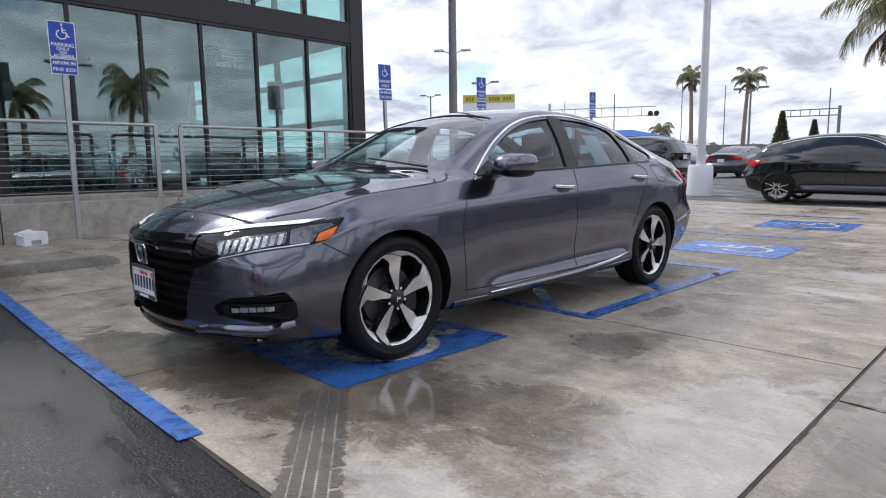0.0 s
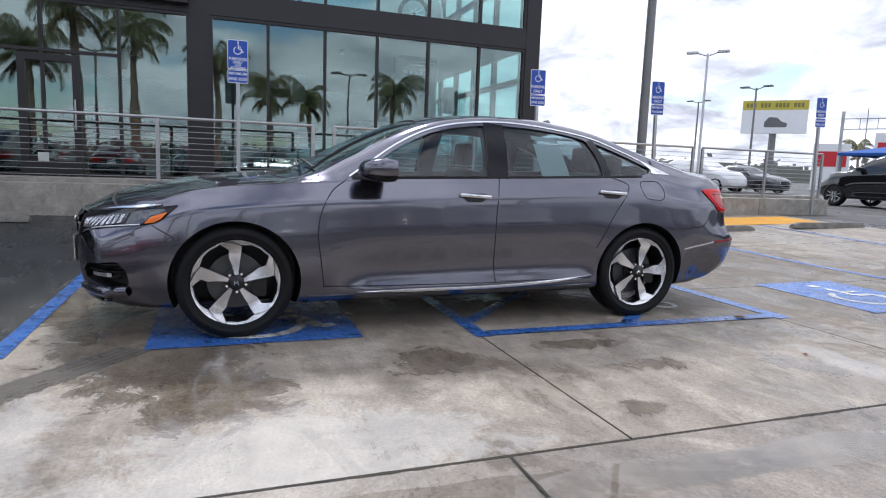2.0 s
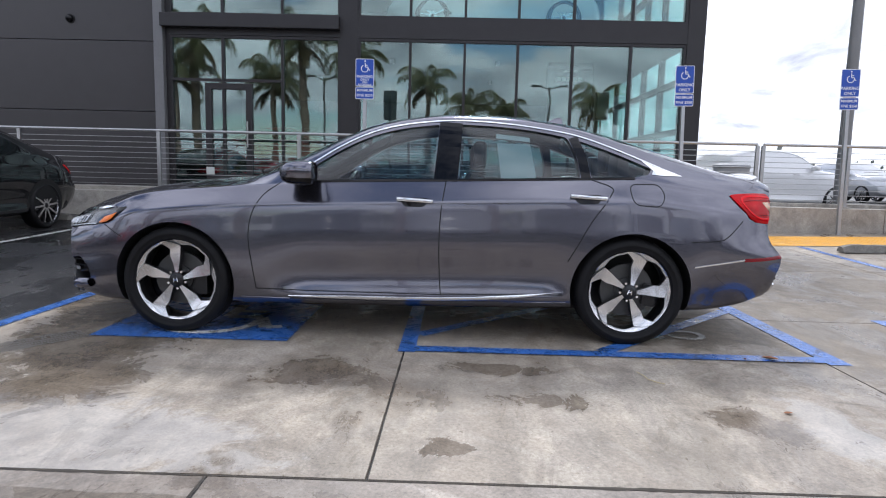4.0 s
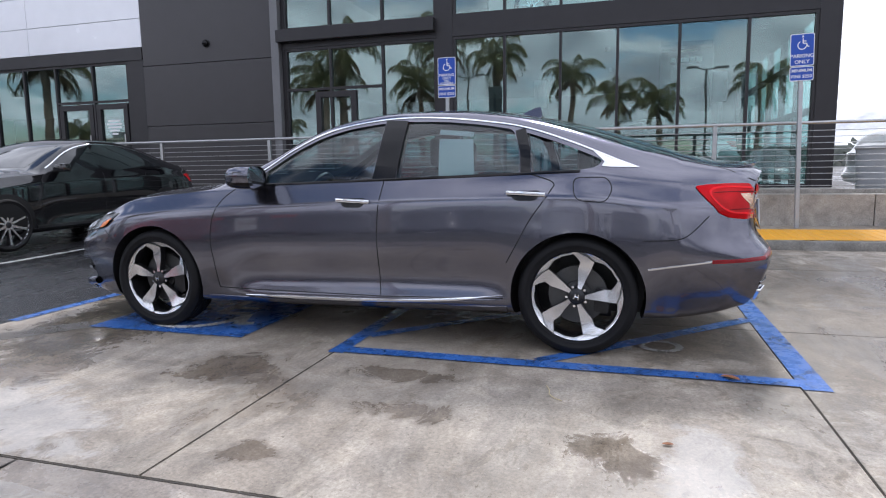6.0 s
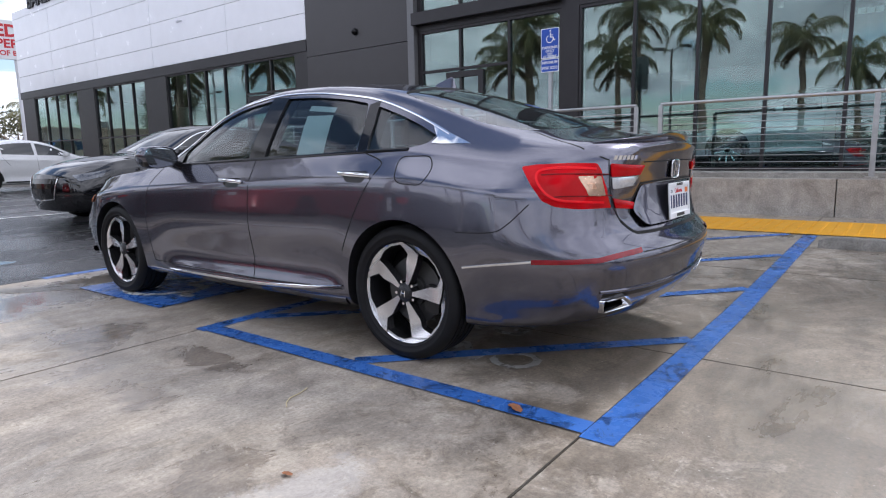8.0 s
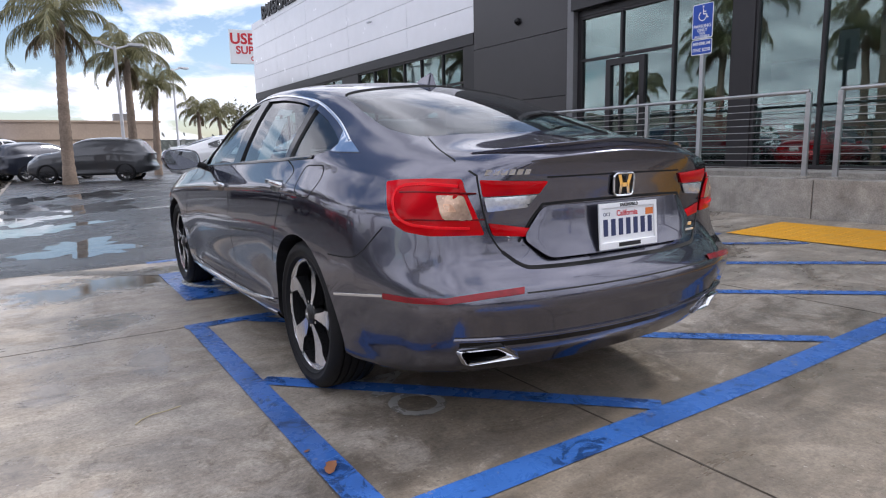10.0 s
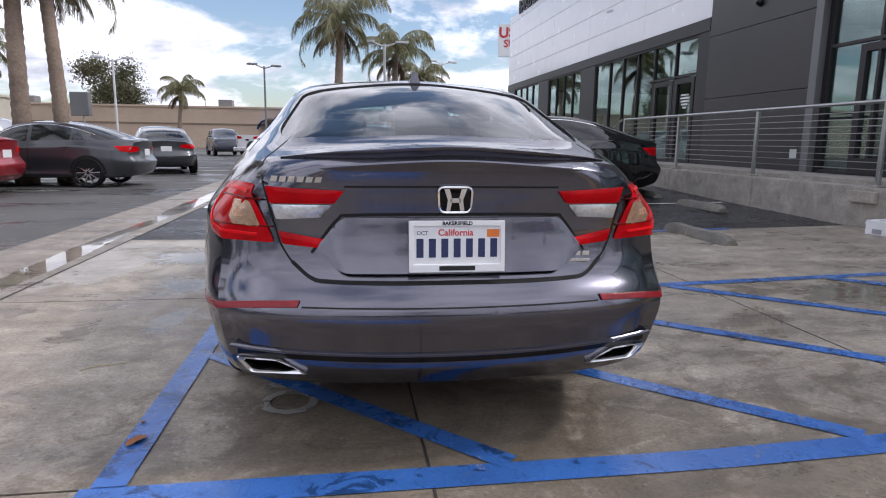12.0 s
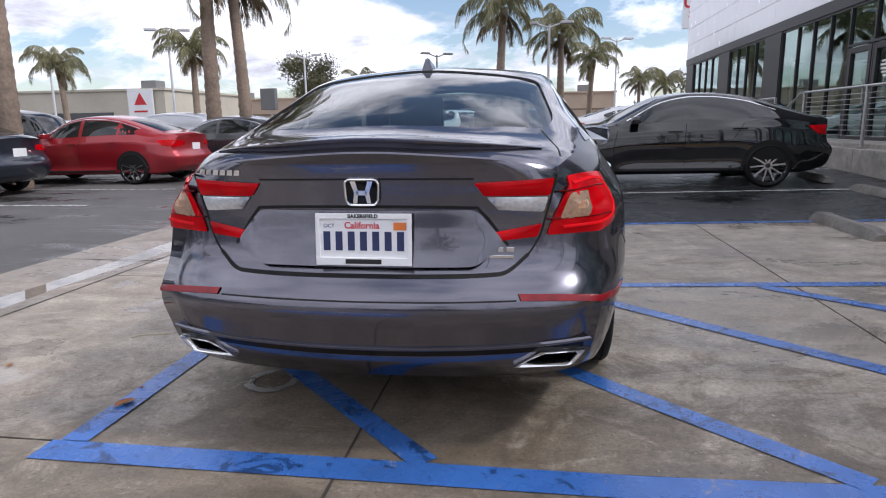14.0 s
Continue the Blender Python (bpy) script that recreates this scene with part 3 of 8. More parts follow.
def road_mark(name, bm, mat, label):
    return solid(name, bm, mat, label, "road marking", "parking bay markings", "structure")


BLUE_LINES = [
    (((1.03, -2.60), (-4.3, -2.60)), 0.10), (((1.18, 0.06), (-4.3, 0.06)), 0.10), (((1.20, 2.555), (-4.3, 2.555)), 0.13),
    (((1.115, 0.11), (1.115, 2.49)), 0.11), (((1.03, 5.3), (-4.3, 5.3)), 0.10), (((1.03, 8.1), (-4.3, 8.1)), 0.10),
]
for c in (2.29, 0.90, -0.54, -1.95, -3.3):
    # a diagonal hatch line x + y = c inside the aisle
    y_hi = min(2.49, c + 4.3)
    y_lo = max(0.11, c - 1.06)
    if y_hi > y_lo + 0.1:
        BLUE_LINES.append((((c - y_hi, y_hi), (c - y_lo, y_lo)), 0.10))
for k, (line, w) in enumerate(BLUE_LINES):
    lift = 0.004 if abs(line[0][1] - line[1][1]) < 0.01 else (0.0065 if abs(line[0][0] - line[1][0]) < 0.01 else 0.0052)
    road_mark("bay_line", ground_strip(line, w, lift), BLUE_PAINT, "worn blue painted bay line on concrete")


def wheelchair_mark(cx, cy, size, bm, lift, put):
    """The white figure of the accessible-parking mark: head, back, arm, leg and wheel, as bars."""
    u = size / 10
    bars = [((0.3, 2.7), (0.4, -0.4), 0.7), ((0.3, 1.0), (2.2, 1.0), 0.6), ((0.4, -0.4), (2.3, -0.4), 0.7), ((2.3, -0.4), (3.2, -2.6), 0.7), ((3.2, -2.6), (4.0, -2.3), 0.6)]
    for k in range(14):
        a0, a1 = radians(115 + 18 * k), radians(115 + 18 * (k + 1))
        bars.append(((-0.1 + 2.5 * math.cos(a0), -1.5 + 2.5 * math.sin(a0)), (-0.1 + 2.5 * math.cos(a1), -1.5 + 2.5 * math.sin(a1)), 0.6))
    for a, b, w in bars:
        put((cx, cy), a, b, w, u)
    put((cx, cy), (-0.25, 3.9), (0.75, 3.9), 1.1, u)


def bay_symbol(x0, x1, y0, y1):
    ob = road_mark("bay_symbol", ground_shape([(x0, y0), (x1, y0), (x1, y1), (x0, y1)], 0.0045), BLUE_PAINT, "blue painted square with a white wheelchair figure")
    bm = bmesh.new()

    def put(c, a, b, w, u):
        # upright for a driver who comes from the lane (+x)
        p = [(c[0] - q[1] * u, c[1] + q[0] * u) for q in (a, b)]
        ground_strip(p, w * u, 0.008, bm)
    wheelchair_mark((x0 + x1) / 2, (y0 + y1) / 2, (y1 - y0), bm, 0.008, put)
    part("figure", bm, PALE_PAINT, ob, "worn white wheelchair figure")


bay_symbol(-0.20, 1.03, -1.90, -0.68)
bay_symbol(0.0, 1.23, 3.50, 4.50)
bay_symbol(0.0, 1.23, 6.35, 7.35)
for words, y in (("NO", 0.75), ("PARKING", 1.5)):
    me = text_mesh(words, 0.34, 0.0005, 0.004)
    me.materials.clear()
    me.materials.append(FAINT_PAINT)
    ob = new("ground_lettering", me)
    ob.matrix_basis = Matrix.Translation((0.62 if words == "NO" else 0.15, 1.75 if words == "NO" else 1.0, 0.0045)) @ pose(0, 0, 0, 0, 0, 90)
    tagged(ob, "faint worn white letters painted on the concrete", "road marking", kind="structure")
for line in (((-5.8, -5.12), (-0.6, -5.02)), ((-5.85, -7.75), (0.4, -7.75)), ((-5.2, -10.6), (0.4, -10.6)), ((-5.2, -13.3), (0.4, -13.3)), ((-5.2, -16), (0.4, -16))):
    road_mark("stall_line", ground_strip(line, 0.09, 0.001), WHITE_LINE, "thin white stall line on wet asphalt")
for y in (-4.2, -6.6, -9.2, -12.0):
    road_mark("lot_line", ground_strip(((6.2, y), (11.0, y + 0.25)), 0.09, -0.008), WHITE_LINE, "thin worn white stall line on asphalt")


def wheel_stop(x, y0, y1):
    bm = bmesh.new()
    z = gz(x, (y0 + y1) / 2)
    sec = [(-0.085, 0.0), (-0.075, 0.05), (-0.045, 0.105), (0.045, 0.105), (0.075, 0.05), (0.085, 0.0)]
    rows = []
    for k, y in enumerate(steps(y0, y1, 0.12)):
        end = 0.65 if y in (y0, y1) else 1.0
        rows.append([bm.verts.new((x + px * (0.95 if end < 1 else 1) + random.uniform(-0.004, 0.004), y, z - 0.005 + max(0, pz * end + random.uniform(-0.006, 0.004)))) for px, pz in sec])
    for a, b in zip(rows, rows[1:]):
        for q in range(5):
            bm.faces.new((a[q], a[q + 1], b[q + 1], b[q]))
    bm.faces.new(rows[0])
    bm.faces.new(rows[-1])
    bmesh.ops.recalc_face_normals(bm, faces=bm.faces)
    solid("wheel_stop", bm, STOP_CONCRETE, "weathered grey concrete wheel stop on the ground", "wheel stop", "wheel stops", angle=40)


for x, y0, y1 in ((-3.57, -2.70, -1.42), (-3.62, 2.70, 4.55), (-3.75, 5.55, 7.35), (-3.75, 8.3, 10.05), (-5.05, -5.1, -3.9), (-4.98, -7.0, -5.75), (-4.98, -9.7, -8.3)):
    wheel_stop(x, y0, y1)

# damp print of a tyre's tread, running out from under the grey sedan
PRINT = plain("damp tread print", (0.15, 0.135, 0.115), 0.35, 0, 60, 0.25, 0.1)
bm = bmesh.new()
a, b = Vector((0.98, -1.95)), Vector((1.80, -2.585))
d = (b - a).normalized()
sd = Vector((-d.y, d.x))
rng = random.Random(8)
for k in range(64):
    c, c2 = a.lerp(b, k / 64), a.lerp(b, (k + 0.8) / 64)
    for j, (u0, u1) in enumerate(((-0.105, -0.070), (-0.062, -0.026), (-0.018, 0.018), (0.026, 0.062), (0.070, 0.105))):
        if rng.random() < 0.06:
            continue
        ragged = rng.uniform(-0.012, 0.012) if j in (0, 4) else 0.0
        skew = d * (0.006 if j % 2 else -0.006)
        corners = (c + sd * (u0 + (ragged if j == 0 else 0)), c + sd * (u1 + (ragged if j == 4 else 0)) + skew, c2 + sd * (u1 + (ragged if j == 4 else 0)) + skew, c2 + sd * (u0 + (ragged if j == 0 else 0)))
        bm.faces.new([bm.verts.new((v.x, v.y, 0.003)) for v in corners][::-1])
bm.normal_update()
for f in bm.faces:
    if f.normal.z < 0:
        f.normal_flip()
solid("tyre_print", bm, PRINT, "damp tyre tread print on the concrete", "tyre print", kind="stuff")

# yellow tactile strip with raised domes
bm = bmesh.new()
ty0, ty1 = 0.12, 9.9
sheet(bm, steps(-5.45, -4.35, 0.3), steps(ty0, ty1, 0.5), 0.008)
for i in range(14):
    for j in range(84):
        x, y = -5.40 + i * 0.075, ty0 + 0.05 + j * 0.116
        z = gz(x, y) + 0.008
        top = [bm.verts.new((x + 0.012 * c, y + 0.012 * s, z + 0.005)) for c, s in ((1, 0), (0, 1), (-1, 0), (0, -1))]
        low = [bm.verts.new((x + 0.02 * c, y + 0.02 * s, z)) for c, s in ((1, 0), (0, 1), (-1, 0), (0, -1))]
        bm.faces.new(top)
        for q in range(4):
            bm.faces.new((low[q], low[(q + 1) % 4], top[(q + 1) % 4], top[q]))
solid("tactile_strip", bm, YELLOW, "yellow tactile warning strip with raised domes", "tactile paving", kind="structure")

# spalled, dirt-filled joints round the slabs
JOINT = plain("dirt in a concrete joint", (0.045, 0.038, 0.030), 0.9, 0, 90, 0.4, 0.4)


def joint_dirt(a, b, width, seed, lift=0.0015):
    rng = random.Random(seed)
    bm = bmesh.new()
    a, b = Vector(a), Vector(b)
    d = (b - a).normalized()
    sd = Vector((-d.y, d.x))
    n = int((b - a).length / 0.03)
    prev = None
    for k in range(n + 1):
        p = a.lerp(b, k / n)
        wide = 0.8 + 1.2 * max(0.0, math.sin(p.x * 3.1 + p.y * 4.7 + seed) * math.sin(p.y * 1.9 + p.x * 2.3)) ** 2
        row = [bm.verts.new((q.x, q.y, gz(q.x, q.y) + lift)) for q in (p - sd * width * wide * rng.uniform(0.3, 0.75), p + sd * width * wide * rng.uniform(0.3, 0.75))]
        if prev:
            bm.faces.new((prev[0], row[0], row[1], prev[1]))
        prev = row
    bm.normal_update()
    for f in bm.faces:
        if f.normal.z < 0:
            f.normal_flip()
    solid("joint_dirt", bm, JOINT, "dark dirt in a spalled concrete joint", "pavement joint", "pavement joints", "structure")


joint_dirt((2.706, -2.6), (2.706, 10.2), 0.010, 1)
joint_dirt((2.712, -0.5), (3.66, -0.5), 0.010, 2)
joint_dirt((2.712, 2.2), (3.66, 2.2), 0.010, 3)
joint_dirt((0.085, -2.55), (0.085, 10.2), 0.006, 4, 0.001)
joint_dirt((-2.28, -2.55), (-2.28, 10.2), 0.006, 5, 0.001)
for k, y in enumerate(PAD_Y[1:-1]):
    joint_dirt((-4.3, y), (2.69, y), 0.006, 6 + k, 0.001)
joint_dirt((-5.9, -2.607), (2.7, -2.607), 0.012, 12, -0.002)

# gutter along the lane
gut = thing("gutter", "pale concrete gutter with a line of water", "gutter", kind="structure")


def gutter_height(x, y):
    return gz(x, y) - 0.011 * max(0, 1 - abs(x - 2.97) / 0.26)


for k, (y0, y1) in enumerate(zip([-30, -24, -18, -12, -9, -6, -3.3, -0.5, 2.2, 5, 8, 11], [-24, -18, -12, -9, -6, -3.3, -0.5, 2.2, 5, 8, 11, 14])):
    bm = sheet(bmesh.new(), [2.712, 2.8, 2.88, 2.97, 3.06, 3.16, 3.4, 3.68], steps(y0 + 0.008, y1 - 0.008, 1.0), 0.0, height=gutter_height)
    part("gutter_slab", bm, GUTTER_CONCRETE, gut, "", 30)
WATER = glass_material("film of rain water", (0.86, 0.85, 0.83), 0.02, -0.02)
bm = bmesh.new()
prev = None
for y in steps(-28, 1.35, 0.12):
    w = (0.085 + 0.05 * abs(math.sin(y * 0.9) * math.cos(y * 0.37)) + (0.05 if y < -5 else 0) + random.uniform(-0.012, 0.012)) * min(1.0, max(0.05, (1.45 - y) / 0.5))
    row = [bm.verts.new((2.965 + 0.02 * math.sin(y * 1.7) + s * w, y, gz(2.97, y) - 0.0035)) for s in (-1, 1)]
    if prev:
        bm.faces.new((prev[0], row[0], row[1], prev[1])[::-1])
    prev = row
part("gutter_water", bm, WATER, gut, "thin line of standing water")
# shallow puddles on the wet bays and the edge of the pad
rng = random.Random(31)
for cx, cy, rx, ry, lift in ((2.3, -6.2, 0.36, 0.45, -0.003), (1.5, -4.1, 0.5, 0.7, -0.003), (0.9, -9.4, 0.6, 1.2, -0.003), (0.6, -13.4, 0.7, 1.4, -0.003), (1.9, -6.6, 0.7, 0.5, -0.003), (2.1, -8.3, 0.55, 0.8, -0.003), (2.0, -10.8, 0.65, 1.1, -0.003), (2.1, -14.0, 0.5, 1.3, -0.003), (-3.0, -4.4, 0.5, 0.3, -0.003), (-3.9, -7.9, 0.6, 0.3, -0.003)):
    ph = [rng.uniform(0, 6.28) for _ in range(4)]
    out = []
    for k in range(72):
        a = 2 * math.pi * k / 72
        q = 1 + 0.22 * math.sin(3 * a + ph[0]) + 0.17 * math.sin(5 * a + ph[1]) + 0.13 * math.sin(9 * a + ph[2]) + 0.10 * math.sin(14 * a + ph[3]) + rng.uniform(-0.06, 0.06)
        out.append((min(2.69, cx + rx * q * math.cos(a)), min(cy + ry * q * math.sin(a), -2.62 if cy < -2.6 else 9)))
    bm = bmesh.new()
    rings = [[bm.verts.new((cx + (x - cx) * q, cy + (y - cy) * q, gz(cx + (x - cx) * q, cy + (y - cy) * q) + lift)) for x, y in out] for q in (1.0, 0.75, 0.5, 0.25)]
    for a, b in zip(rings, rings[1:]):
        for k in range(72):
            bm.faces.new((a[k], a[(k + 1) % 72], b[(k + 1) % 72], b[k]))
    bm.faces.new(rings[-1])
    solid("puddle", bm, WATER, "shallow rain puddle on the wet ground", "puddle", "puddles", kind="structure")

# ---------------------------------------------------------------- retaining wall, terrace, railing
TERRACE_Z = 0.66
rw = thing("retaining_wall", "grey cast concrete retaining wall below a steel railing", "wall", kind="structure")
for y0, y1 in zip([-16, -13, -10, -7.2, -4.6, -2.0, 0.2, 2.61, 5.1, 7.6, 9.8], [-13, -10, -7.2, -4.6, -2.0, 0.2, 2.61, 5.1, 7.6, 9.8, 11.9]):
    part("wall_panel", boxed(-6.28, WALL_X, y0 + 0.006, y1 - 0.006, -0.3, 0.605, 0.008), WALL_CONCRETE, rw)
bm = boxed(FACADE_X, -6.285, -27, 5.0, -0.3, TERRACE_Z - 0.01)
box(bm, -6.42, -6.288, -16, 11.9, -0.3, 0.67, 0.006)
solid("terrace", bm, WALL_CONCRETE, "raised concrete terrace in front of the showroom", "terrace", kind="structure")


def railing(y_posts, x=-6.12):
    rail = thing("railing", "stainless steel cable railing with a round top rail", "railing", (x, 0, 0), group="terrace railings")
    zt = 1.655
    y0, y1 = y_posts[0], y_posts[-1]
    part("top_rail", tubed((0, y0, zt), (0, y1, zt), 0.024, n=12), STEEL, rail, "", 40)
    for y in y_posts:
        part("post", boxed(-0.022, 0.022, y - 0.03, y + 0.03, 0.60, zt - 0.015, 0.006), STEEL, rail)
        part("post_foot", boxed(-0.07, 0.07, y - 0.07, y + 0.07, 0.605, 0.635, 0.008), WALL_CONCRETE, rail)
    for k in range(10):
        z = 0.73 + 0.09 * k
        part("cable", tubed((0, y0, z), (0, y1, z), 0.0055, n=5), STEEL, rail)


railing([-9.8, -7.3, -4.85, -2.4, 0.0])
railing([0.36, 2.95, 5.45])
railing([5.55, 7.0, 8.0])
railing([8.25, 10.05, 11.75])
# short stair rail further along
rail = thing("stair_railing", "stainless steel stair handrail at the terrace end", "railing", (-6.12, 0, 0), group="terrace railings")
for a, b in (((0, -9.95, 1.655), (0, -10.7, 1.35)), ((0, -10.7, 1.35), (0, -10.75, 0.9)), ((0, -11.4, 1.6), (0, -13.5, 1.6))):
    part("rail_bar", tubed(a, b, 0.024, n=10), STEEL, rail)
for y in (-11.4, -13.5):
    part("post", boxed(-0.022, 0.022, y - 0.03, y + 0.03, 0.60, 1.6, 0.006), STEEL, rail)

# ---------------------------------------------------------------- the showroom building
ROOF_Z = 7.1


def structure(name, bm, mat, label, category, angle=None):
    return solid(name, bm, mat, label, category, kind="structure", angle=angle)


def glazed(name, y0, y1, z0, z1, bars_y, bars_z=(), x=FACADE_X, doors=()):
    """A bay of shop windows in the facade: dark frame, upright bars, panes."""
    w = thing(name, "dark-framed full-height shop window", "window", kind="structure")
    t = 0.05
    for a, b, c, d in ((y0, y1, z0, z0 + t), (y0, y1, z1 - t, z1)):
        part("window_frame", boxed(x - 0.06, x + 0.03, a, b, c, d), FRAME_DARK, w)
    uprights = [y0 + t / 2] + list(bars_y) + [y1 - t / 2]
    for y in uprights:
        part("mullion", boxed(x - 0.06, x + 0.03, y - t / 2, y + t / 2, z0 + t, z1 - t), FRAME_DARK, w)
    for a, b in zip(uprights, uprights[1:]):
        cuts = [z0 + t / 2] + [zz for zz, ya, yb in bars_z if a >= ya - 0.1 and b <= yb + 0.1] + [z1 - t / 2]
        for zz in cuts[1:-1]:
            part("transom", boxed(x - 0.06, x + 0.03, a + t / 2, b - t / 2, zz - t / 2, zz + t / 2), FRAME_DARK, w)
        for c, d in zip(cuts, cuts[1:]):
            pane = part("pane", boxed(x - 0.022, x - 0.014, a + t / 2, b - t / 2, c + t / 2, d - t / 2), SHOP_GLASS, w)
            pane.visible_shadow = False
    for ya, yb, za in doors:
        dr = new("door")
        dr.parent = w
        for k, (p, q, c, d) in enumerate(((ya, ya + 0.12, z0 + 0.02, za), (yb - 0.12, yb, z0 + 0.02, za), (ya + 0.12, yb - 0.12, z0 + 0.02, z0 + 0.26), (ya + 0.12, yb - 0.12, za - 0.12, za))):
            part("door_frame", boxed(x - 0.055, x + 0.036, p, q, c, d, 0.004), FRAME_DARK, dr)
        part("door_handle", tubed((x + 0.08, yb - 0.08, 1.45), (x + 0.08, yb - 0.08, 1.95), 0.015), STEEL, dr)
    return w


structure("pier_corner", boxed(FACADE_X - 0.3, FACADE_X + 0.05, 4.66, 4.99, 0.0, ROOF_Z), FRAME_DARK, "dark metal corner column of the showroom", "column")
structure("pier_middle", boxed(FACADE_X - 0.3, FACADE_X + 0.05, -1.97, -1.63, 0.0, ROOF_Z), FRAME_DARK, "dark metal column between shop windows", "column")
structure("pier_door", boxed(FACADE_X - 0.3, FACADE_X + 0.04, -5.36, -5.30, 0.0, ROOF_Z), FRAME_DARK, "dark metal jamb beside the entrance", "column")
structure("column_steel", boxed(FACADE_X - 0.25, FACADE_X + 0.16, -5.55, -5.37, 0.0, ROOF_Z, 0.01), plain("grey column paint", (0.16, 0.16, 0.165), 0.45, 0.3, 20), "grey steel channel beside the dark cladding", "column")
structure("spandrel", boxed(FACADE_X - 0.25, FACADE_X + 0.045, -5.30, 4.66, 3.585, 3.955), FRAME_DARK, "dark metal band between the storeys", "wall")
structure("ledge", boxed(FACADE_X - 0.02, FACADE_X + 0.22, -5.40, -1.97, 3.70, 3.95, 0.01), FRAME_DARK, "dark metal ledge over the entrance", "wall")
structure("parapet", boxed(FACADE_X - 0.3, FACADE_X + 0.05, -5.30, 4.66, 6.5, ROOF_Z), FRAME_DARK, "dark metal parapet", "wall")
DB = (2.74, -5.3, -3.1)
glazed("window_1", -5.30, -1.97, TERRACE_Z, 3.58, (-4.26, -3.10), (DB,), doors=((-4.62, -3.70, 2.68),))
glazed("window_2", -1.63, 4.66, TERRACE_Z, 3.58, (-0.62, 0.43, 1.45, 2.50, 3.61))
glazed("window_3", -5.30, -1.97, 3.955, 6.5, (-4.26, -3.10))
glazed("window_4", -1.63, 4.66, 3.955, 6.5, (-0.62, 0.43, 1.45, 2.50, 3.61))
# dark cladding: three courses of panels
clad = thing("cladding_dark", "dark grey metal panel cladding with thin joints", "wall", kind="structure")
for z0, z1 in ((0.0, 2.095), (2.105, 3.43), (3.44, 5.6), (5.61, ROOF_Z)):
    part("clad_panel", boxed(FACADE_X - 0.2, FACADE_X + 0.06, -8.90, -5.56, z0, z1, 0.006), DARK_CLAD, clad)
part("clad_backing", boxed(FACADE_X - 0.25, FACADE_X - 0.21, -8.90, -5.56, 0, ROOF_Z), GAP, clad)
dome = thing("security_camera", "small black dome camera on the dark cladding", "camera", (FACADE_X + 0.06, -7.2, 3.83))
part("camera_dome", lathe(bmesh.new(), [(0.0, 0.075), (0.03, 0.075), (0.07, 0.06), (0.10, 0.03), (0.11, 0.001)], 20), PIANO, dome, "", 40)
part("camera_base", lathe(bmesh.new(), [(0.0, 0.09), (0.015, 0.088), (0.016, 0.0005)], 20), PLASTIC, dome)
# far wing: piers, windows, white panels
wing_y = [-26.9, -25.7, -21.75, -20.42, -16.83, -15.54, -9.36, -8.91]
for a, b in zip(wing_y[0::2], wing_y[1::2]):
    structure("pier", boxed(FACADE_X - 0.3, FACADE_X + 0.05, a, b, 0.0, 3.585), FRAME_DARK, "dark metal pier between shop windows", "column")
structure("wing_band", boxed(FACADE_X - 0.3, FACADE_X + 0.07, -27.0, -8.91, 3.59, 3.86), FRAME_DARK, "dark metal band over the shop windows", "wall")
glazed("window_5", -15.54, -9.36, TERRACE_Z - 0.2, 3.585, (-14.4, -13.43, -12.48, -11.5, -10.4), ((2.72, -11.5, -9.36),), doors=((-11.45, -10.45, 2.66), (-10.35, -9.45, 2.66)))
glazed("window_6", -20.42, -16.83, TERRACE_Z - 0.2, 3.585, (-19.5, -18.6, -17.7), ((1.8, -20.42, -16.83),))
glazed("window_7", -25.7, -21.75, TERRACE_Z - 0.2, 3.585, (-24.7, -23.7, -22.75), ((1.8, -25.7, -21.75),))
wp = thing("cladding_white", "white metal panel cladding with thin joints", "wall", kind="structure")
for y0, y1 in zip([-27.0, -23.6, -20.0, -16.2, -12.2], [-23.6, -20.0, -16.2, -12.2, -8.91]):
    for z0, z1 in ((3.87, 4.50), (4.50, 5.20), (5.20, 5.95), (5.95, 6.8), (6.8, ROOF_Z)):
        part("clad_panel", boxed(FACADE_X - 0.2, FACADE_X + 0.05, y0 + 0.006, y1 - 0.006, z0 + 0.006, z1 - 0.006, 0.005), WHITE_CLAD, wp)
part("clad_backing", boxed(FACADE_X - 0.25, FACADE_X - 0.21, -27.0, -8.91, 3.87, ROOF_Z), GAP, wp)
spot = thing("wall_camera", "small white bullet camera on the white cladding", "camera", (FACADE_X + 0.05, -14.4, 5.05))
part("camera_body", tubed((0.05, 0, 0), (0.2, 0.06, -0.05), 0.035, 0.035, 10), WHITE_PLASTIC, spot)
part("camera_foot", tubed((0, 0, 0.02), (0.06, 0, 0.0), 0.03, n=8), WHITE_PLASTIC, spot)
nm = thing("facade_lettering", "row of black raised letter marks on white cladding", "sign", (FACADE_X + 0.06, 0, 0))
letters("facade_letters", "BAKERSFIELD", 0.80, BLACK_MARK, nm, Matrix.Translation((0.0, -22.9, 7.25)) @ pose(0, 0, 0, 90, 0, 90), 0.05, 0.012)
for k in range(5):
    y = -19.2 + 0.62 * k
    part("letter_mark", boxed(0.0, 0.09, y, y + 0.44, 6.95, 7.55, 0.01), BLACK_MARK, nm)
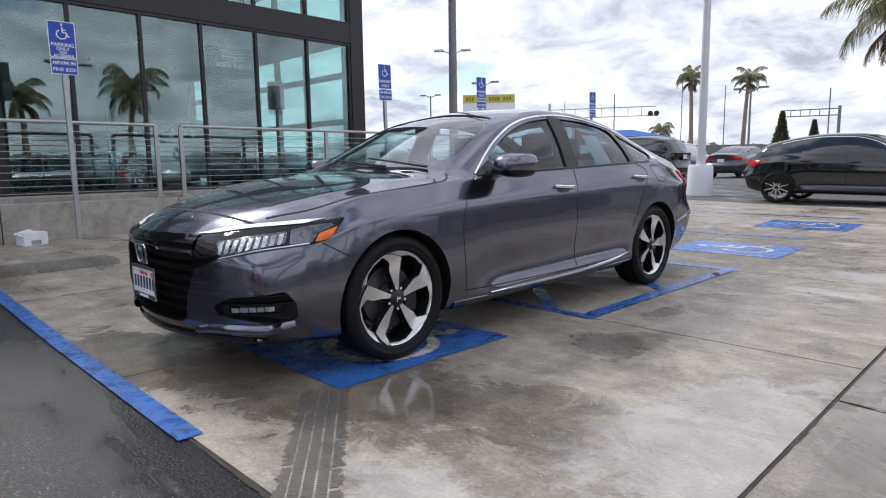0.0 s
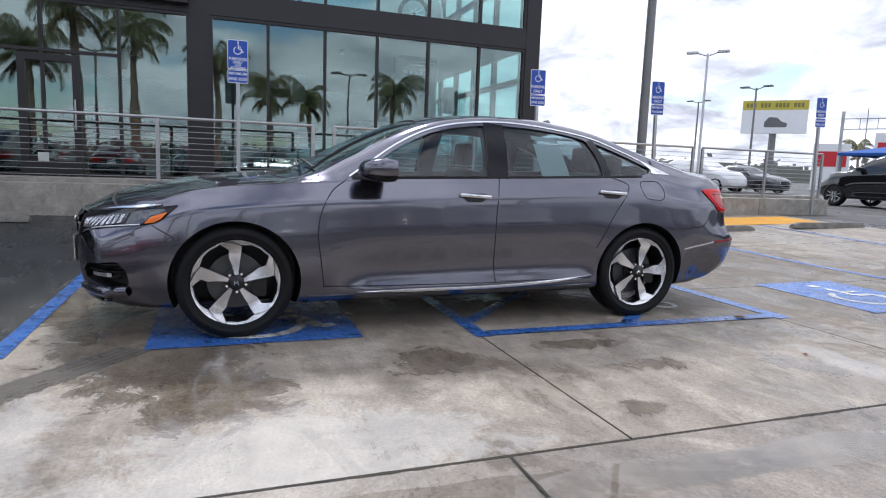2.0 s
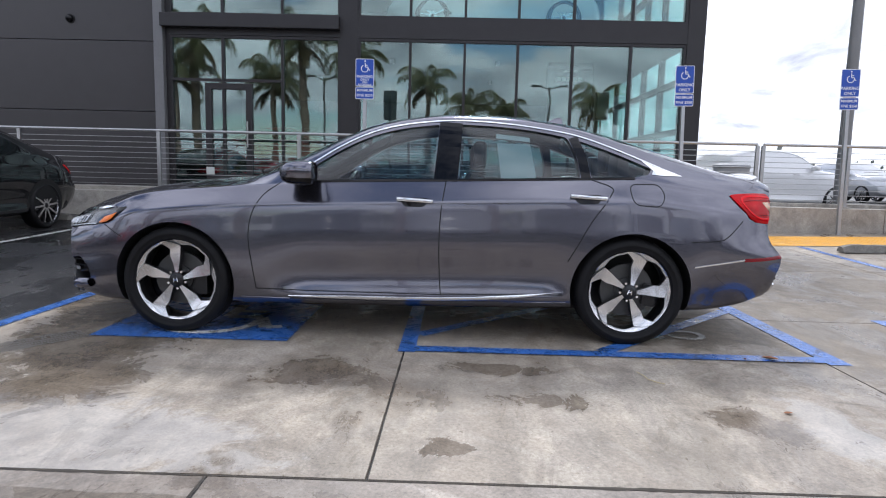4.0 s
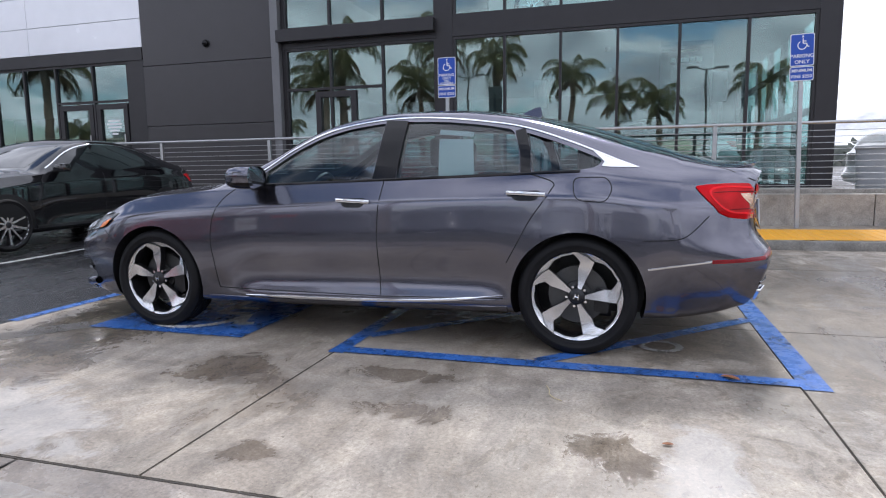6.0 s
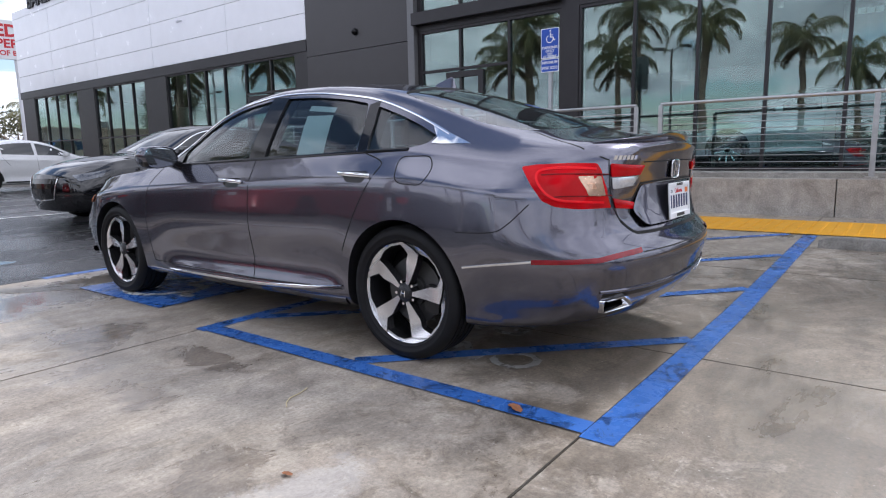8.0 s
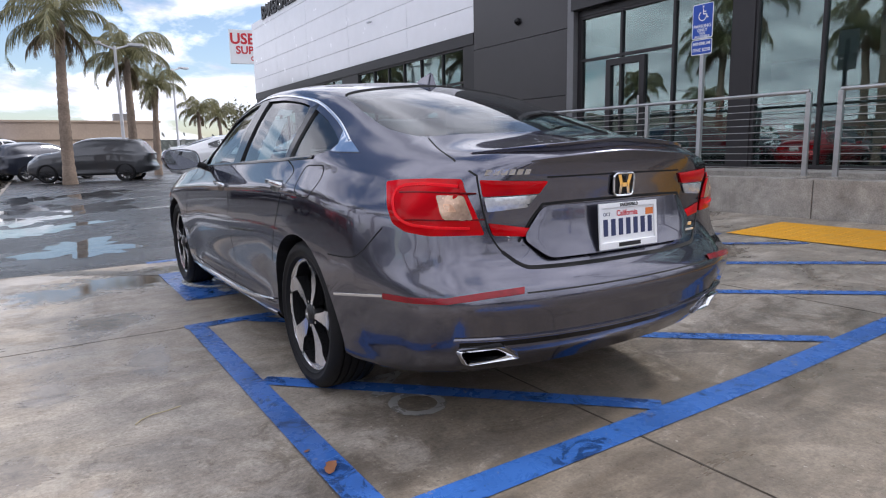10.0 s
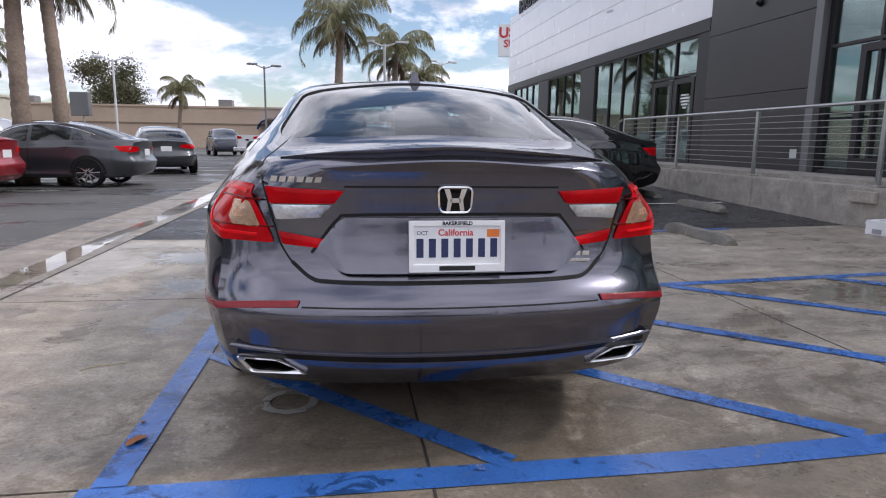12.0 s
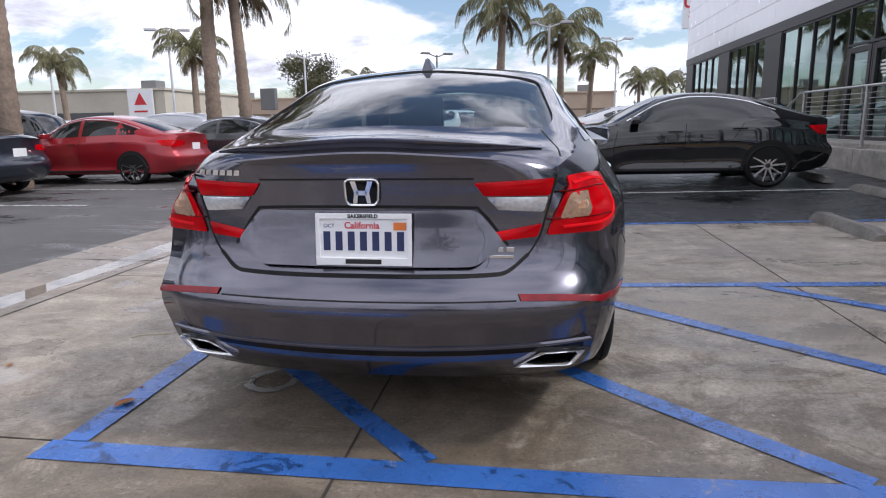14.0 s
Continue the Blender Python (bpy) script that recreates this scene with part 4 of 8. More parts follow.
# inside
structure("showroom_floor", boxed(-19, FACADE_X - 0.08, -27, 4.9, 0.2, TERRACE_Z - 0.01), ROOM_FLOOR, "grey polished showroom floor", "floor")
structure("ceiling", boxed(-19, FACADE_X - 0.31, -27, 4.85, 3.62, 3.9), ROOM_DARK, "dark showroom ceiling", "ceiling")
structure("roof", boxed(-19, FACADE_X - 0.32, -27, 4.6, ROOF_Z - 0.2, ROOF_Z), ROOM_DARK, "flat roof", "roof")
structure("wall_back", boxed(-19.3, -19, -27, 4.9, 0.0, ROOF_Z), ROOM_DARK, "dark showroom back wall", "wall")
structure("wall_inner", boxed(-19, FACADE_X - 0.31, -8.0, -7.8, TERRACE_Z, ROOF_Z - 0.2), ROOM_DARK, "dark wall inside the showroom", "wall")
structure("wall_end", boxed(-19, FACADE_X - 0.31, -27.0, -26.8, 0.0, ROOF_Z), WHITE_CLAD, "white metal end wall", "wall")
side = thing("window_8", "dark-framed glazed side wall of the showroom", "window", kind="structure")
for x0, x1 in zip([-16.0, -13.5, -12.2, -10.9, -9.6], [-13.5, -12.2, -10.9, -9.6, -8.0]):
    part("mullion", boxed(x0 - 0.05, x0 + 0.05, 4.78, 4.9, TERRACE_Z, ROOF_Z), FRAME_DARK, side)
    for z0, z1 in ((TERRACE_Z, 2.0), (2.0, 3.0), (3.0, 3.95), (3.95, 5.3), (5.3, 6.8)):
        part("transom", boxed(x0 + 0.05, x1 - 0.05, 4.78, 4.9, z1 - 0.06, z1 + 0.06), FRAME_DARK, side)
        p = part("pane", boxed(x0 + 0.05, x1 - 0.05, 4.83, 4.84, z0 + 0.06, z1 - 0.06), SHOP_GLASS, side)
        p.visible_shadow = False
structure("wall_side", boxed(-19, -16.1, 4.7, 4.9, 0.0, ROOF_Z), DARK_CLAD, "dark side wall of the showroom", "wall")
totem = thing("display_panel", "black display panel with pale marks inside the showroom", "panel", (-9.3, 2.75, TERRACE_Z - 0.01))
part("panel_sheet", boxed(-0.08, 0.08, -0.5, 0.5, 0, 2.85, 0.02), PIANO, totem)
bm = bmesh.new()
for k in range(5):
    box(bm, 0.085, 0.09, -0.3 + 0.12 * k, -0.2 + 0.12 * k, 2.45, 2.53)
tube(bm, (0.085, -0.15, 2.66), (0.085, 0.15, 2.66), 0.012, n=6)
part("panel_mark", bm, SIGN_WHITE, totem)
spk = thing("loudspeaker", "black loudspeaker on a pole inside the showroom", "loudspeaker", (-8.25, 0.0, TERRACE_Z - 0.01))
part("speaker_box", boxed(-0.12, 0.12, -0.13, 0.13, 1.55, 2.1, 0.02), PLASTIC, spk)
part("speaker_pole", tubed((0, 0, 0.02), (0, 0, 1.56), 0.02), PLASTIC, spk)
part("speaker_foot", tubed((0, 0, 0), (0, 0, 0.03), 0.25, 0.22, 20), PLASTIC, spk)
spk2 = copy_thing(spk, pose(-8.3, 3.25, TERRACE_Z - 0.01))
LAMP_GLOW = Nodes("showroom lamp").put(Base_Color=(1, 1, 1), Emission_Color=(1.0, 0.95, 0.85), Emission_Strength=6.0)
for x in (-10, -13):
    for y in (-3.5, -1.2, 1.2, 3.2):
        sp = thing("ceiling_spot", "small lit ceiling spotlight in the showroom", "lamp", (x, y, 3.62), group="showroom spotlights")
        part("spot_can", lathe(bmesh.new(), [(0.0, 0.06), (-0.10, 0.06), (-0.10, 0.05), (-0.06, 0.048)], 12, "Z"), PLASTIC, sp)
        part("spot_lens", tubed((0, 0, -0.085), (0, 0, -0.08), 0.046, n=12), LAMP_GLOW, sp)


# ---------------------------------------------------------------- accessible-parking signs
def parking_sign(y, van, lean=0.0):
    z = gz(-5.72, y)
    sg = thing("parking_sign", "blue accessible-parking sign on a galvanised post by the wall", "sign", (-5.72, y, z), group="accessible-parking signs")
    sg.matrix_basis = pose(-5.72, y, z, lean)
    part("sign_post", boxed(-0.028, 0.028, -0.028, 0.028, 0, 2.70 - z, 0.006), GALVANISED, sg)
    X = 0.034
    for z0, z1, nm in ((2.42, 2.86, "main_plate"), (2.215, 2.412, "fine_plate")):
        z0, z1 = z0 - z, z1 - z
        pl = part(nm, prism(bmesh.new(), rounded([(-0.152, z0), (0.152, z0), (0.152, z1), (-0.152, z1)], 0.025, 4), X, X + 0.003, "X"), SIGN_WHITE, sg)
        part("sign_face", prism(bmesh.new(), rounded([(-0.142, z0 + 0.010), (0.142, z0 + 0.010), (0.142, z1 - 0.010), (-0.142, z1 - 0.010)], 0.02, 4), X + 0.0032, X + 0.005, "X"), SIGN_BLUE, pl)
    lines = [("PARKING", 2.575, 0.062), ("ONLY", 2.525, 0.055), ("VAN", 2.483, 0.042), ("ACCESSIBLE", 2.445, 0.042)] if van else [("PARKING", 2.555, 0.072), ("ONLY", 2.475, 0.070)]
    lines += [("MINIMUM", 2.355, 0.060), ("FINE $250", 2.275, 0.060)]
    for words, zz, size in lines:
        letters("sign_lettering", words, size, SIGN_WHITE, sg, Matrix.Translation((X + 0.0055, 0, zz - z)) @ FACING_X, 0.0006, 0.001)
    bm = bmesh.new()

    def put(c, a, b, w, u):
        p, q = Vector((X + 0.006, c[0] + a[0] * u, c[1] + a[1] * u)), Vector((X + 0.006, c[0] + b[0] * u, c[1] + b[1] * u))
        d = (q - p).normalized()
        s = Vector((0, -d.z, d.y)) * w * u / 2
        bm.faces.new([bm.verts.new(v) for v in (p - s, q - s, q + s, p + s)])
    wheelchair_mark(0.0, 2.735 - z, 0.22, bm, 0, put)
    bmesh.ops.recalc_face_normals(bm, faces=bm.faces)
    part("sign_figure", bm, SIGN_WHITE, sg)


for y, van, lean in ((-1.21, True, 0.0), (4.05, False, 1.5), (6.70, False, 1.5), (11.1, False, 2.0)):
    parking_sign(y, van, lean)

# small things by the wall
bx = thing("paper_box", "open white cardboard box with papers against the wall", "box", (-5.66, -1.75, gz(-5.66, -1.75)), 12)
bx.scale = (0.68, 0.68, 0.68)
part("box_shell", boxed(-0.16, 0.16, -0.2, 0.2, 0, 0.24, 0.006), WHITE_PLASTIC, bx)
part("box_slot", boxed(0.161, 0.164, -0.08, 0.08, 0.02, 0.10), plain("grey card", (0.3, 0.3, 0.32), 0.7), bx)
bm = boxed(-0.14, 0.14, -0.24, 0.02, 0.24, 0.27, 0.004)
bmesh.ops.rotate(bm, verts=bm.verts, cent=(0, 0, 0.24), matrix=Euler((0.25, 0.1, 0)).to_matrix())
part("box_flap", bm, WHITE_PLASTIC, bx)
jb = thing("wall_box", "grey metal cover box on the retaining wall", "box", (WALL_X, -2.38, 0.42))
part("box_lid", boxed(0, 0.06, -0.2, 0.2, 0, 0.14, 0.01), WALL_CONCRETE, jb)
dn = thing("door_notice", "white lettered notice on the dark glass door", "notice", (FACADE_X, -9.9, 0.0))
for k, (y0, y1) in enumerate(((-0.17, 0.17), (-0.21, 0.21), (-0.19, 0.20), (-0.15, 0.14), (-0.08, 0.09))):
    part("notice_line", boxed(-0.013, -0.011, y0, y1, 2.25 - 0.075 * k, 2.29 - 0.075 * k), SIGN_WHITE, dn)
nt = solid("notice", boxed(-6.11, -6.104, -4.02, -3.88, 0.92, 1.05), PAPER, "small white notice on the railing cables", "notice")


def curled_leaf(x, y, size, turn, z):
    """A dry leaf with a pointed outline, its rim curled up."""
    bm = bmesh.new()
    mid = bm.verts.new((0, 0, 0))
    rim = []
    for k in range(12):
        a = 2 * math.pi * k / 12
        r = size * (1.0 + 0.28 * math.cos(2 * a) + 0.10 * math.sin(5 * a))
        rim.append(bm.verts.new((r * math.cos(a), 0.7 * r * math.sin(a), 0.004 + 0.22 * size * abs(math.sin(a)))))
    for k in range(12):
        bm.faces.new((mid, rim[k], rim[(k + 1) % 12]))
    solid("dead_leaf", bm, LEAF_BROWN, "small dry brown leaf curled on the ground", "leaf", "dead leaves", angle=60, place=pose(x, y, z, 0, 0, turn))


curled_leaf(1.125, 2.185, 0.036, 60, 0.0075)
curled_leaf(1.15, 2.03, 0.010, 20, 0.0075)
curled_leaf(1.975, 1.845, 0.017, 100, 0.002)
bm = bmesh.new()
stalk = [(1.44, 1.32), (1.50, 1.34), (1.555, 1.345), (1.60, 1.375), (1.625, 1.41)]
for (xa, ya), (xb, yb) in zip(stalk, stalk[1:]):
    tube(bm, (xa, ya, 0.005), (xb, yb, 0.005), 0.0026, n=5)
solid("straw_stalk", bm, plain("dry straw", (0.5, 0.42, 0.26), 0.8, 0, 60, 0.2, 0.1), "thin bent dry straw stalk on the concrete", "straw")

# ---------------------------------------------------------------- car bodies
def gauss(a, xs, sigma):
    """Smooths sampled values along uneven stations."""
    w = np.exp(-0.5 * ((xs[:, None] - xs[None, :]) / sigma) ** 2)
    gaps = np.gradient(xs)
    w *= gaps[None, :]
    return (w @ a) / w.sum(1)


def closed_spline(ctrl, per=4):
    """A closed uniform cubic B-spline; ctrl has shape (n, ...)."""
    out = []
    p0, p1, p2, p3 = np.roll(ctrl, 1, 0), ctrl, np.roll(ctrl, -1, 0), np.roll(ctrl, -2, 0)
    for k in range(per):
        t = k / per
        out.append(((1 - t) ** 3 * p0 + (3 * t**3 - 6 * t**2 + 4) * p1 + (-3 * t**3 + 3 * t**2 + 3 * t + 1) * p2 + t**3 * p3) / 6)
    return np.stack(out, 1).reshape(-1, *ctrl.shape[1:])


def glide(a, b, v):
    t = np.clip((v - a) / (b - a), 0, 1)
    return t * t * (3 - 2 * t)


class Loft:
    """A car's outer skin, from curves along its length. The nose is at -y, z is up from the ground."""

    def __init__(self, spec, stations=150, per=4, cross=12):
        s0, s1 = spec["ends"]
        u = np.linspace(0, 1, stations)
        s = s0 + (s1 - s0) * (u - 0.09 * np.sin(2 * math.pi * u) / 1.0)
        self.s = s
        c = {}
        for key in ("top", "belt", "rail", "wmax", "wbelt", "wrail", "wlow", "bottom"):
            c[key] = gauss(curve_through(*zip(*spec[key]))(s), s, spec.get("soft", 0.035))
        crown = gauss(curve_through(*zip(*spec["crown"]))(s), s, 0.05)
        zb, zt, zbelt, zr = c["bottom"], c["top"], c["belt"], c["rail"]
        wm, wb, wr, wl = c["wmax"], c["wbelt"], c["wrail"], c["wlow"]
        hi = zbelt - zb
        zsh = zbelt - 0.115 * np.clip(hi / 0.75, 0.3, 1)
        tk = spec.get("tuck", 0.0) * glide(-1.0, -0.55, s) * (1 - glide(0.85, 1.2, s))      # scallop over the sill
        ck = spec.get("tuck", 0.0) * glide(-1.9, -1.3, s) * (1 - glide(1.8, 2.15, s))      # crease under the windows
        uk = spec.get("tuck", 0.0) * glide(1.72, 1.95, s) * (1 - glide(2.2, 2.36, s))      # undercut of the rear bumper
        half = [
            (0 * s, zb), (0.55 * wl, zb), (wl - 0.05, zb + 0.004), (wl + 0.016 * tk - 0.035 * uk, zb + 0.05), (wl + 0.004 + 0.030 * tk - 0.038 * uk, zb + 0.09 * hi / 0.75),
            (wl * 0.35 + wm * 0.65 - 0.038 * tk - 0.030 * uk, zb + 0.24 * hi), (wm, zb + 0.52 * hi), (wm - 0.006 - 0.005 * ck, zb + 0.68 * hi), (wm * 0.93 + wb * 0.07 - 0.010 + 0.002 * ck, zsh - 0.015), (wm * 0.9 + wb * 0.10 - 0.014 - 0.004 * ck, zsh + 0.012), (wb * 0.8 + wm * 0.2, zbelt - 0.035), (wb, zbelt), (wb - 0.008, zbelt + 0.02 * np.clip((zr - zbelt) / 0.2, 0, 1)),
            (wb * 0.5 + wr * 0.5 + 0.022 * np.clip((zr - zbelt) / 0.3, 0, 1), zbelt * 0.5 + zr * 0.5), (wr + 0.012, zr - 0.02 * np.clip((zr - zbelt) / 0.2, 0, 1)),
            (wr - 0.03, zr + 0.30 * (zt - zr) * crown), (wr * 0.74, zr + (0.42 + 0.28 * crown) * (zt - zr)), (wr * 0.40, zr + (0.75 + 0.19 * crown) * (zt - zr)), (0 * s, zt + 0.012),
        ]
        ring = [np.stack([x, zz], -1) for x, zz in half]
        mirrored = [np.stack([-r[:, 0], r[:, 1]], -1) for r in ring[1:-1]][::-1]
        ctrl = np.stack(ring + mirrored, 0)              # (n, stations, 2)
        pts = closed_spline(ctrl, per)                  # (m, stations, 2)
        self.ring = pts
        self.spec = spec
        x, zz = pts[..., 0], pts[..., 1]
        y = s[None, :] + self.bow(x, zz, s[None, :])
        self.co = np.stack([x, y, zz], -1)              # (m, stations, 3)
        m = len(pts)
        # ladder caps: points at equal height, left and right, joined across
        nh = m // 2
        verts = [tuple(p) for p in self.co.transpose(1, 0, 2).reshape(-1, 3)]
        faces = []
        S = len(s)
        for j in range(S - 1):
            for k in range(m):
                a, b = j * m + k, j * m + (k + 1) % m
                faces.append((a, b, b + m, a + m))
        for j, flip in ((0, False), (S - 1, True)):
            rows = []
            for k in range(nh + 1):
                a, b = k % m, (m - k) % m
                if a == b:
                    rows.append([j * m + a] * (cross + 1))
                    continue
                row = [j * m + a]
                pa, pb = pts[a, j], pts[b, j]
                for q in range(1, cross):
                    p = pa + (pb - pa) * q / cross
                    verts.append((p[0], s[j] + float(self.bow(p[0], p[1], s[j])), p[1]))
                    row.append(len(verts) - 1)
                row.append(j * m + b)
                rows.append(row)
            for ra, rb in zip(rows, rows[1:]):
                for q in range(cross):
                    f = [ra[q], ra[q + 1], rb[q + 1], rb[q]]
                    f = [v for i, v in enumerate(f) if v != f[i - 1]]
                    if len(set(f)) >= 3:
                        faces.append(tuple(f[::-1] if flip else f))
        self.verts, self.faces = verts, faces
        self.tree = None

    def bow(self, x, z, s):
        """How far the ends are bent back at the sides and shaped over the height."""
        sp = self.spec
        s0, s1 = sp["ends"]
        wf = np.clip((sp["front_end"] - s) / (sp["front_end"] - s0), 0, 1)
        wr = np.clip((s - sp["rear_start"]) / (s1 - sp["rear_start"]), 0, 1)
        wf, wr = wf * wf * (3 - 2 * wf), wr * wr * (3 - 2 * wr)
        ax = np.abs(x)
        return (wf * (sp["front_bow"] * ax**2.2 + sp["front_face"](z)) - wr * (sp["rear_bow"] * ax**2.4) + wr * sp["rear_face"](z))

    def bmesh(self):
        me = bpy.data.meshes.new("skin")
        me.from_pydata(self.verts, [], self.faces)
        bm = bmesh.new()
        bm.from_mesh(me)
        bpy.data.meshes.remove(me)
        bmesh.ops.remove_doubles(bm, verts=bm.verts, dist=1e-5)
        bmesh.ops.recalc_face_normals(bm, faces=bm.faces)
        return bm

    def prepare(self):
        from_bm = self.bmesh()
        bmesh.ops.triangulate(from_bm, faces=from_bm.faces)
        from_bm.normal_update()
        from mathutils.bvhtree import BVHTree
        self.tree = BVHTree.FromBMesh(from_bm)
        from_bm.verts.ensure_lookup_table()
        from_bm.faces.ensure_lookup_table()
        self.vn = [v.normal.copy() for v in from_bm.verts]
        self.vc = [v.co.copy() for v in from_bm.verts]
        self.fv = [[v.index for v in f.verts] for f in from_bm.faces]
        from_bm.free()
        if self.spec.get("tuck"):
            self.ease_ends()
        return self

    def ease_ends(self):
        """Evens the shading sideways round the corners of nose and tail, at each height by itself."""
        co, no = np.array(self.vc), np.array(self.vn)
        fresh = no.copy()
        for end in (co[:, 1] > 1.95, co[:, 1] < -1.95):
            ids = np.nonzero(end)[0]
            for i in ids:
                if abs(co[i, 0]) < 0.42:
                    continue
                near = ids[np.abs(co[ids, 2] - co[i, 2]) < 0.018]
                d = np.linalg.norm(co[near, :2] - co[i, :2], axis=1)
                w = np.exp(-0.5 * (d / 0.055) ** 2)
                total = (no[near] * w[:, None]).sum(0)
                fresh[i] = total / max(1e-9, np.linalg.norm(total))
        self.vn = [Vector(v) for v in fresh]

    def normal_at(self, idx, p):
        a, b, c = self.fv[idx]
        from mathutils.geometry import barycentric_transform
        pa, pb, pc = self.vc[a], self.vc[b], self.vc[c]
        n = (pb - pa).cross(pc - pa)
        area = n.length_squared
        if area < 1e-16:
            return self.vn[a]
        u = (pb - p).cross(pc - p).dot(n) / area
        v = (pc - p).cross(pa - p).dot(n) / area
        return (self.vn[a] * u + self.vn[b] * v + self.vn[c] * (1 - u - v)).normalized()

    def cast(self, p, axis):
        """The skin under a flat point: axis is L or R (side view: y, z), B or F (end view: x, z), T (top view: x, y),
        or a corner, FL, FR, BL or BR (seen at 45 degrees: the way along the corner, z)."""
        if len(axis) == 2:
            sx, sy = (1 if axis[1] == "L" else -1), (-1 if axis[0] == "F" else 1)
            u = p[0] / math.sqrt(2)
            o = Vector((sx * u, u, p[1])) if sy < 0 else Vector((-sx * u, u, p[1]))
            d = Vector((-sx, -sy, 0)).normalized()
            hit, n, idx, _ = self.tree.ray_cast(o - d * 4, d)
            if hit is None:
                hit, n, idx, _ = self.tree.find_nearest(o - d * 1.5)
            return hit, self.normal_at(idx, hit)
        o, d = {"L": ((3, p[0], p[1]), (-1, 0, 0)), "R": ((-3, p[0], p[1]), (1, 0, 0)), "B": ((p[0], 6, p[1]), (0, -1, 0)),
                "F": ((p[0], -6, p[1]), (0, 1, 0)), "T": ((p[0], p[1], 4), (0, 0, -1))}[axis]
        hit, n, idx, _ = self.tree.ray_cast(Vector(o), Vector(d))
        if hit is None:
            hit, n, idx, _ = self.tree.find_nearest(Vector(o) + Vector(d) * 2.2)
        return hit, self.normal_at(idx, hit)

    def patch(self, outline, axis, lift=0.003, thick=0.004, step=0.04, mat=0, bm=None, dome=0.0):
        """A sheet that lies on the skin, lift above it and so thick, with the given outline."""
        bm = bm or bmesh.new()
        tmp = bmesh.new()
        vs = [tmp.verts.new((p[0], p[1], 0)) for p in outline]
        tmp.faces.new(vs)
        lo = [min(p[k] for p in outline) for k in (0, 1)]
        hi = [max(p[k] for p in outline) for k in (0, 1)]
        for k in (0, 1):
            n = int((hi[k] - lo[k]) / step)
            for j in range(1, n + 1):
                co, no = [0, 0, 0], [0, 0, 0]
                co[k], no[k] = lo[k] + (hi[k] - lo[k]) * j / (n + 1), 1
                bmesh.ops.bisect_plane(tmp, geom=tmp.verts[:] + tmp.edges[:] + tmp.faces[:], plane_co=co, plane_no=no, dist=1e-5)
        tmp.verts.index_update()
        outer, inner = {}, {}
        rim = {v for e in tmp.edges if e.is_boundary for v in e.verts}
        for v in tmp.verts:
            hit, n = self.cast(v.co, axis)
            up = lift + thick - (0.6 * thick if v in rim else 0)
            outer[v] = bm.verts.new(hit + n * up)
            inner[v] = bm.verts.new(hit + n * lift)
        made = []
        for f in tmp.faces:
            made.append(bm.faces.new([outer[v] for v in f.verts]))
            made.append(bm.faces.new([inner[v] for v in f.verts][::-1]))
        for e in tmp.edges:
            if e.is_boundary:
                a, b = e.verts
                made.append(bm.faces.new((outer[a], outer[b], inner[b], inner[a])))
        for f in made:
            f.material_index = mat
        tmp.free()
        bmesh.ops.recalc_face_normals(bm, faces=made)
        return bm

    def strip(self, line, axis, width, lift=0.0012, bulge=0.0, step=0.025, bm=None, mat=0, taper=False):
        """A ribbon along a flat line on the skin; bulge raises its middle."""
        bm = bm or bmesh.new()
        pts = []
        for a, b in zip(line, line[1:]):
            a, b = Vector(a), Vector(b)
            n = max(1, int((b - a).length / step))
            pts += [a.lerp(b, k / n) for k in range(n)]
        pts.append(Vector(line[-1]))
        rows = []
        for k, p in enumerate(pts):
            d = (pts[min(k + 1, len(pts) - 1)] - pts[max(k - 1, 0)]).normalized()
            w = width / 2
            if taper:
                w *= 0.25 + 0.75 * min(1, 6 * k / len(pts), 6 * (len(pts) - 1 - k) / len(pts))
            side = Vector((-d.y, d.x)) * w
            row = []
            for f, up in ((-1, lift - (0.012 if bulge else 0)), (-0.75, lift + bulge * 0.7), (0, lift + bulge), (0.75, lift + bulge * 0.7), (1, lift - (0.012 if bulge else 0))) if bulge else ((-1, lift), (1, lift)):
                hit, n = self.cast(p + side * f, axis)
                row.append(bm.verts.new(hit + n * up))
            rows.append(row)
        made = []
        for ra, rb in zip(rows, rows[1:]):
            for k in range(len(ra) - 1):
                made.append(bm.faces.new((ra[k], ra[k + 1], rb[k + 1], rb[k])))
        for f in made:
            f.material_index = mat
            f.normal_update()
        if made:
            # face outwards
            c = made[len(made) // 2]
            hit, n, _, _ = self.tree.find_nearest(c.calc_center_median())
            if c.normal.dot(n) < 0:
                bmesh.ops.reverse_faces(bm, faces=made)
        return bm


def wave(pts, n=6):
    """A smooth open line through a few points."""
    out = []
    P = [Vector(p) for p in pts]
    P = [P[0] * 2 - P[1]] + P + [P[-1] * 2 - P[-2]]
    for k in range(1, len(P) - 2):
        a, b, c, d = P[k - 1:k + 3]
        for j in range(n):
            t = j / n
            out.append(tuple(0.5 * ((2 * b) + (c - a) * t + (2 * a - 5 * b + 4 * c - d) * t * t + (3 * b - a - 3 * c + d) * t**3)))
    out.append(tuple(P[-2]))
    return out


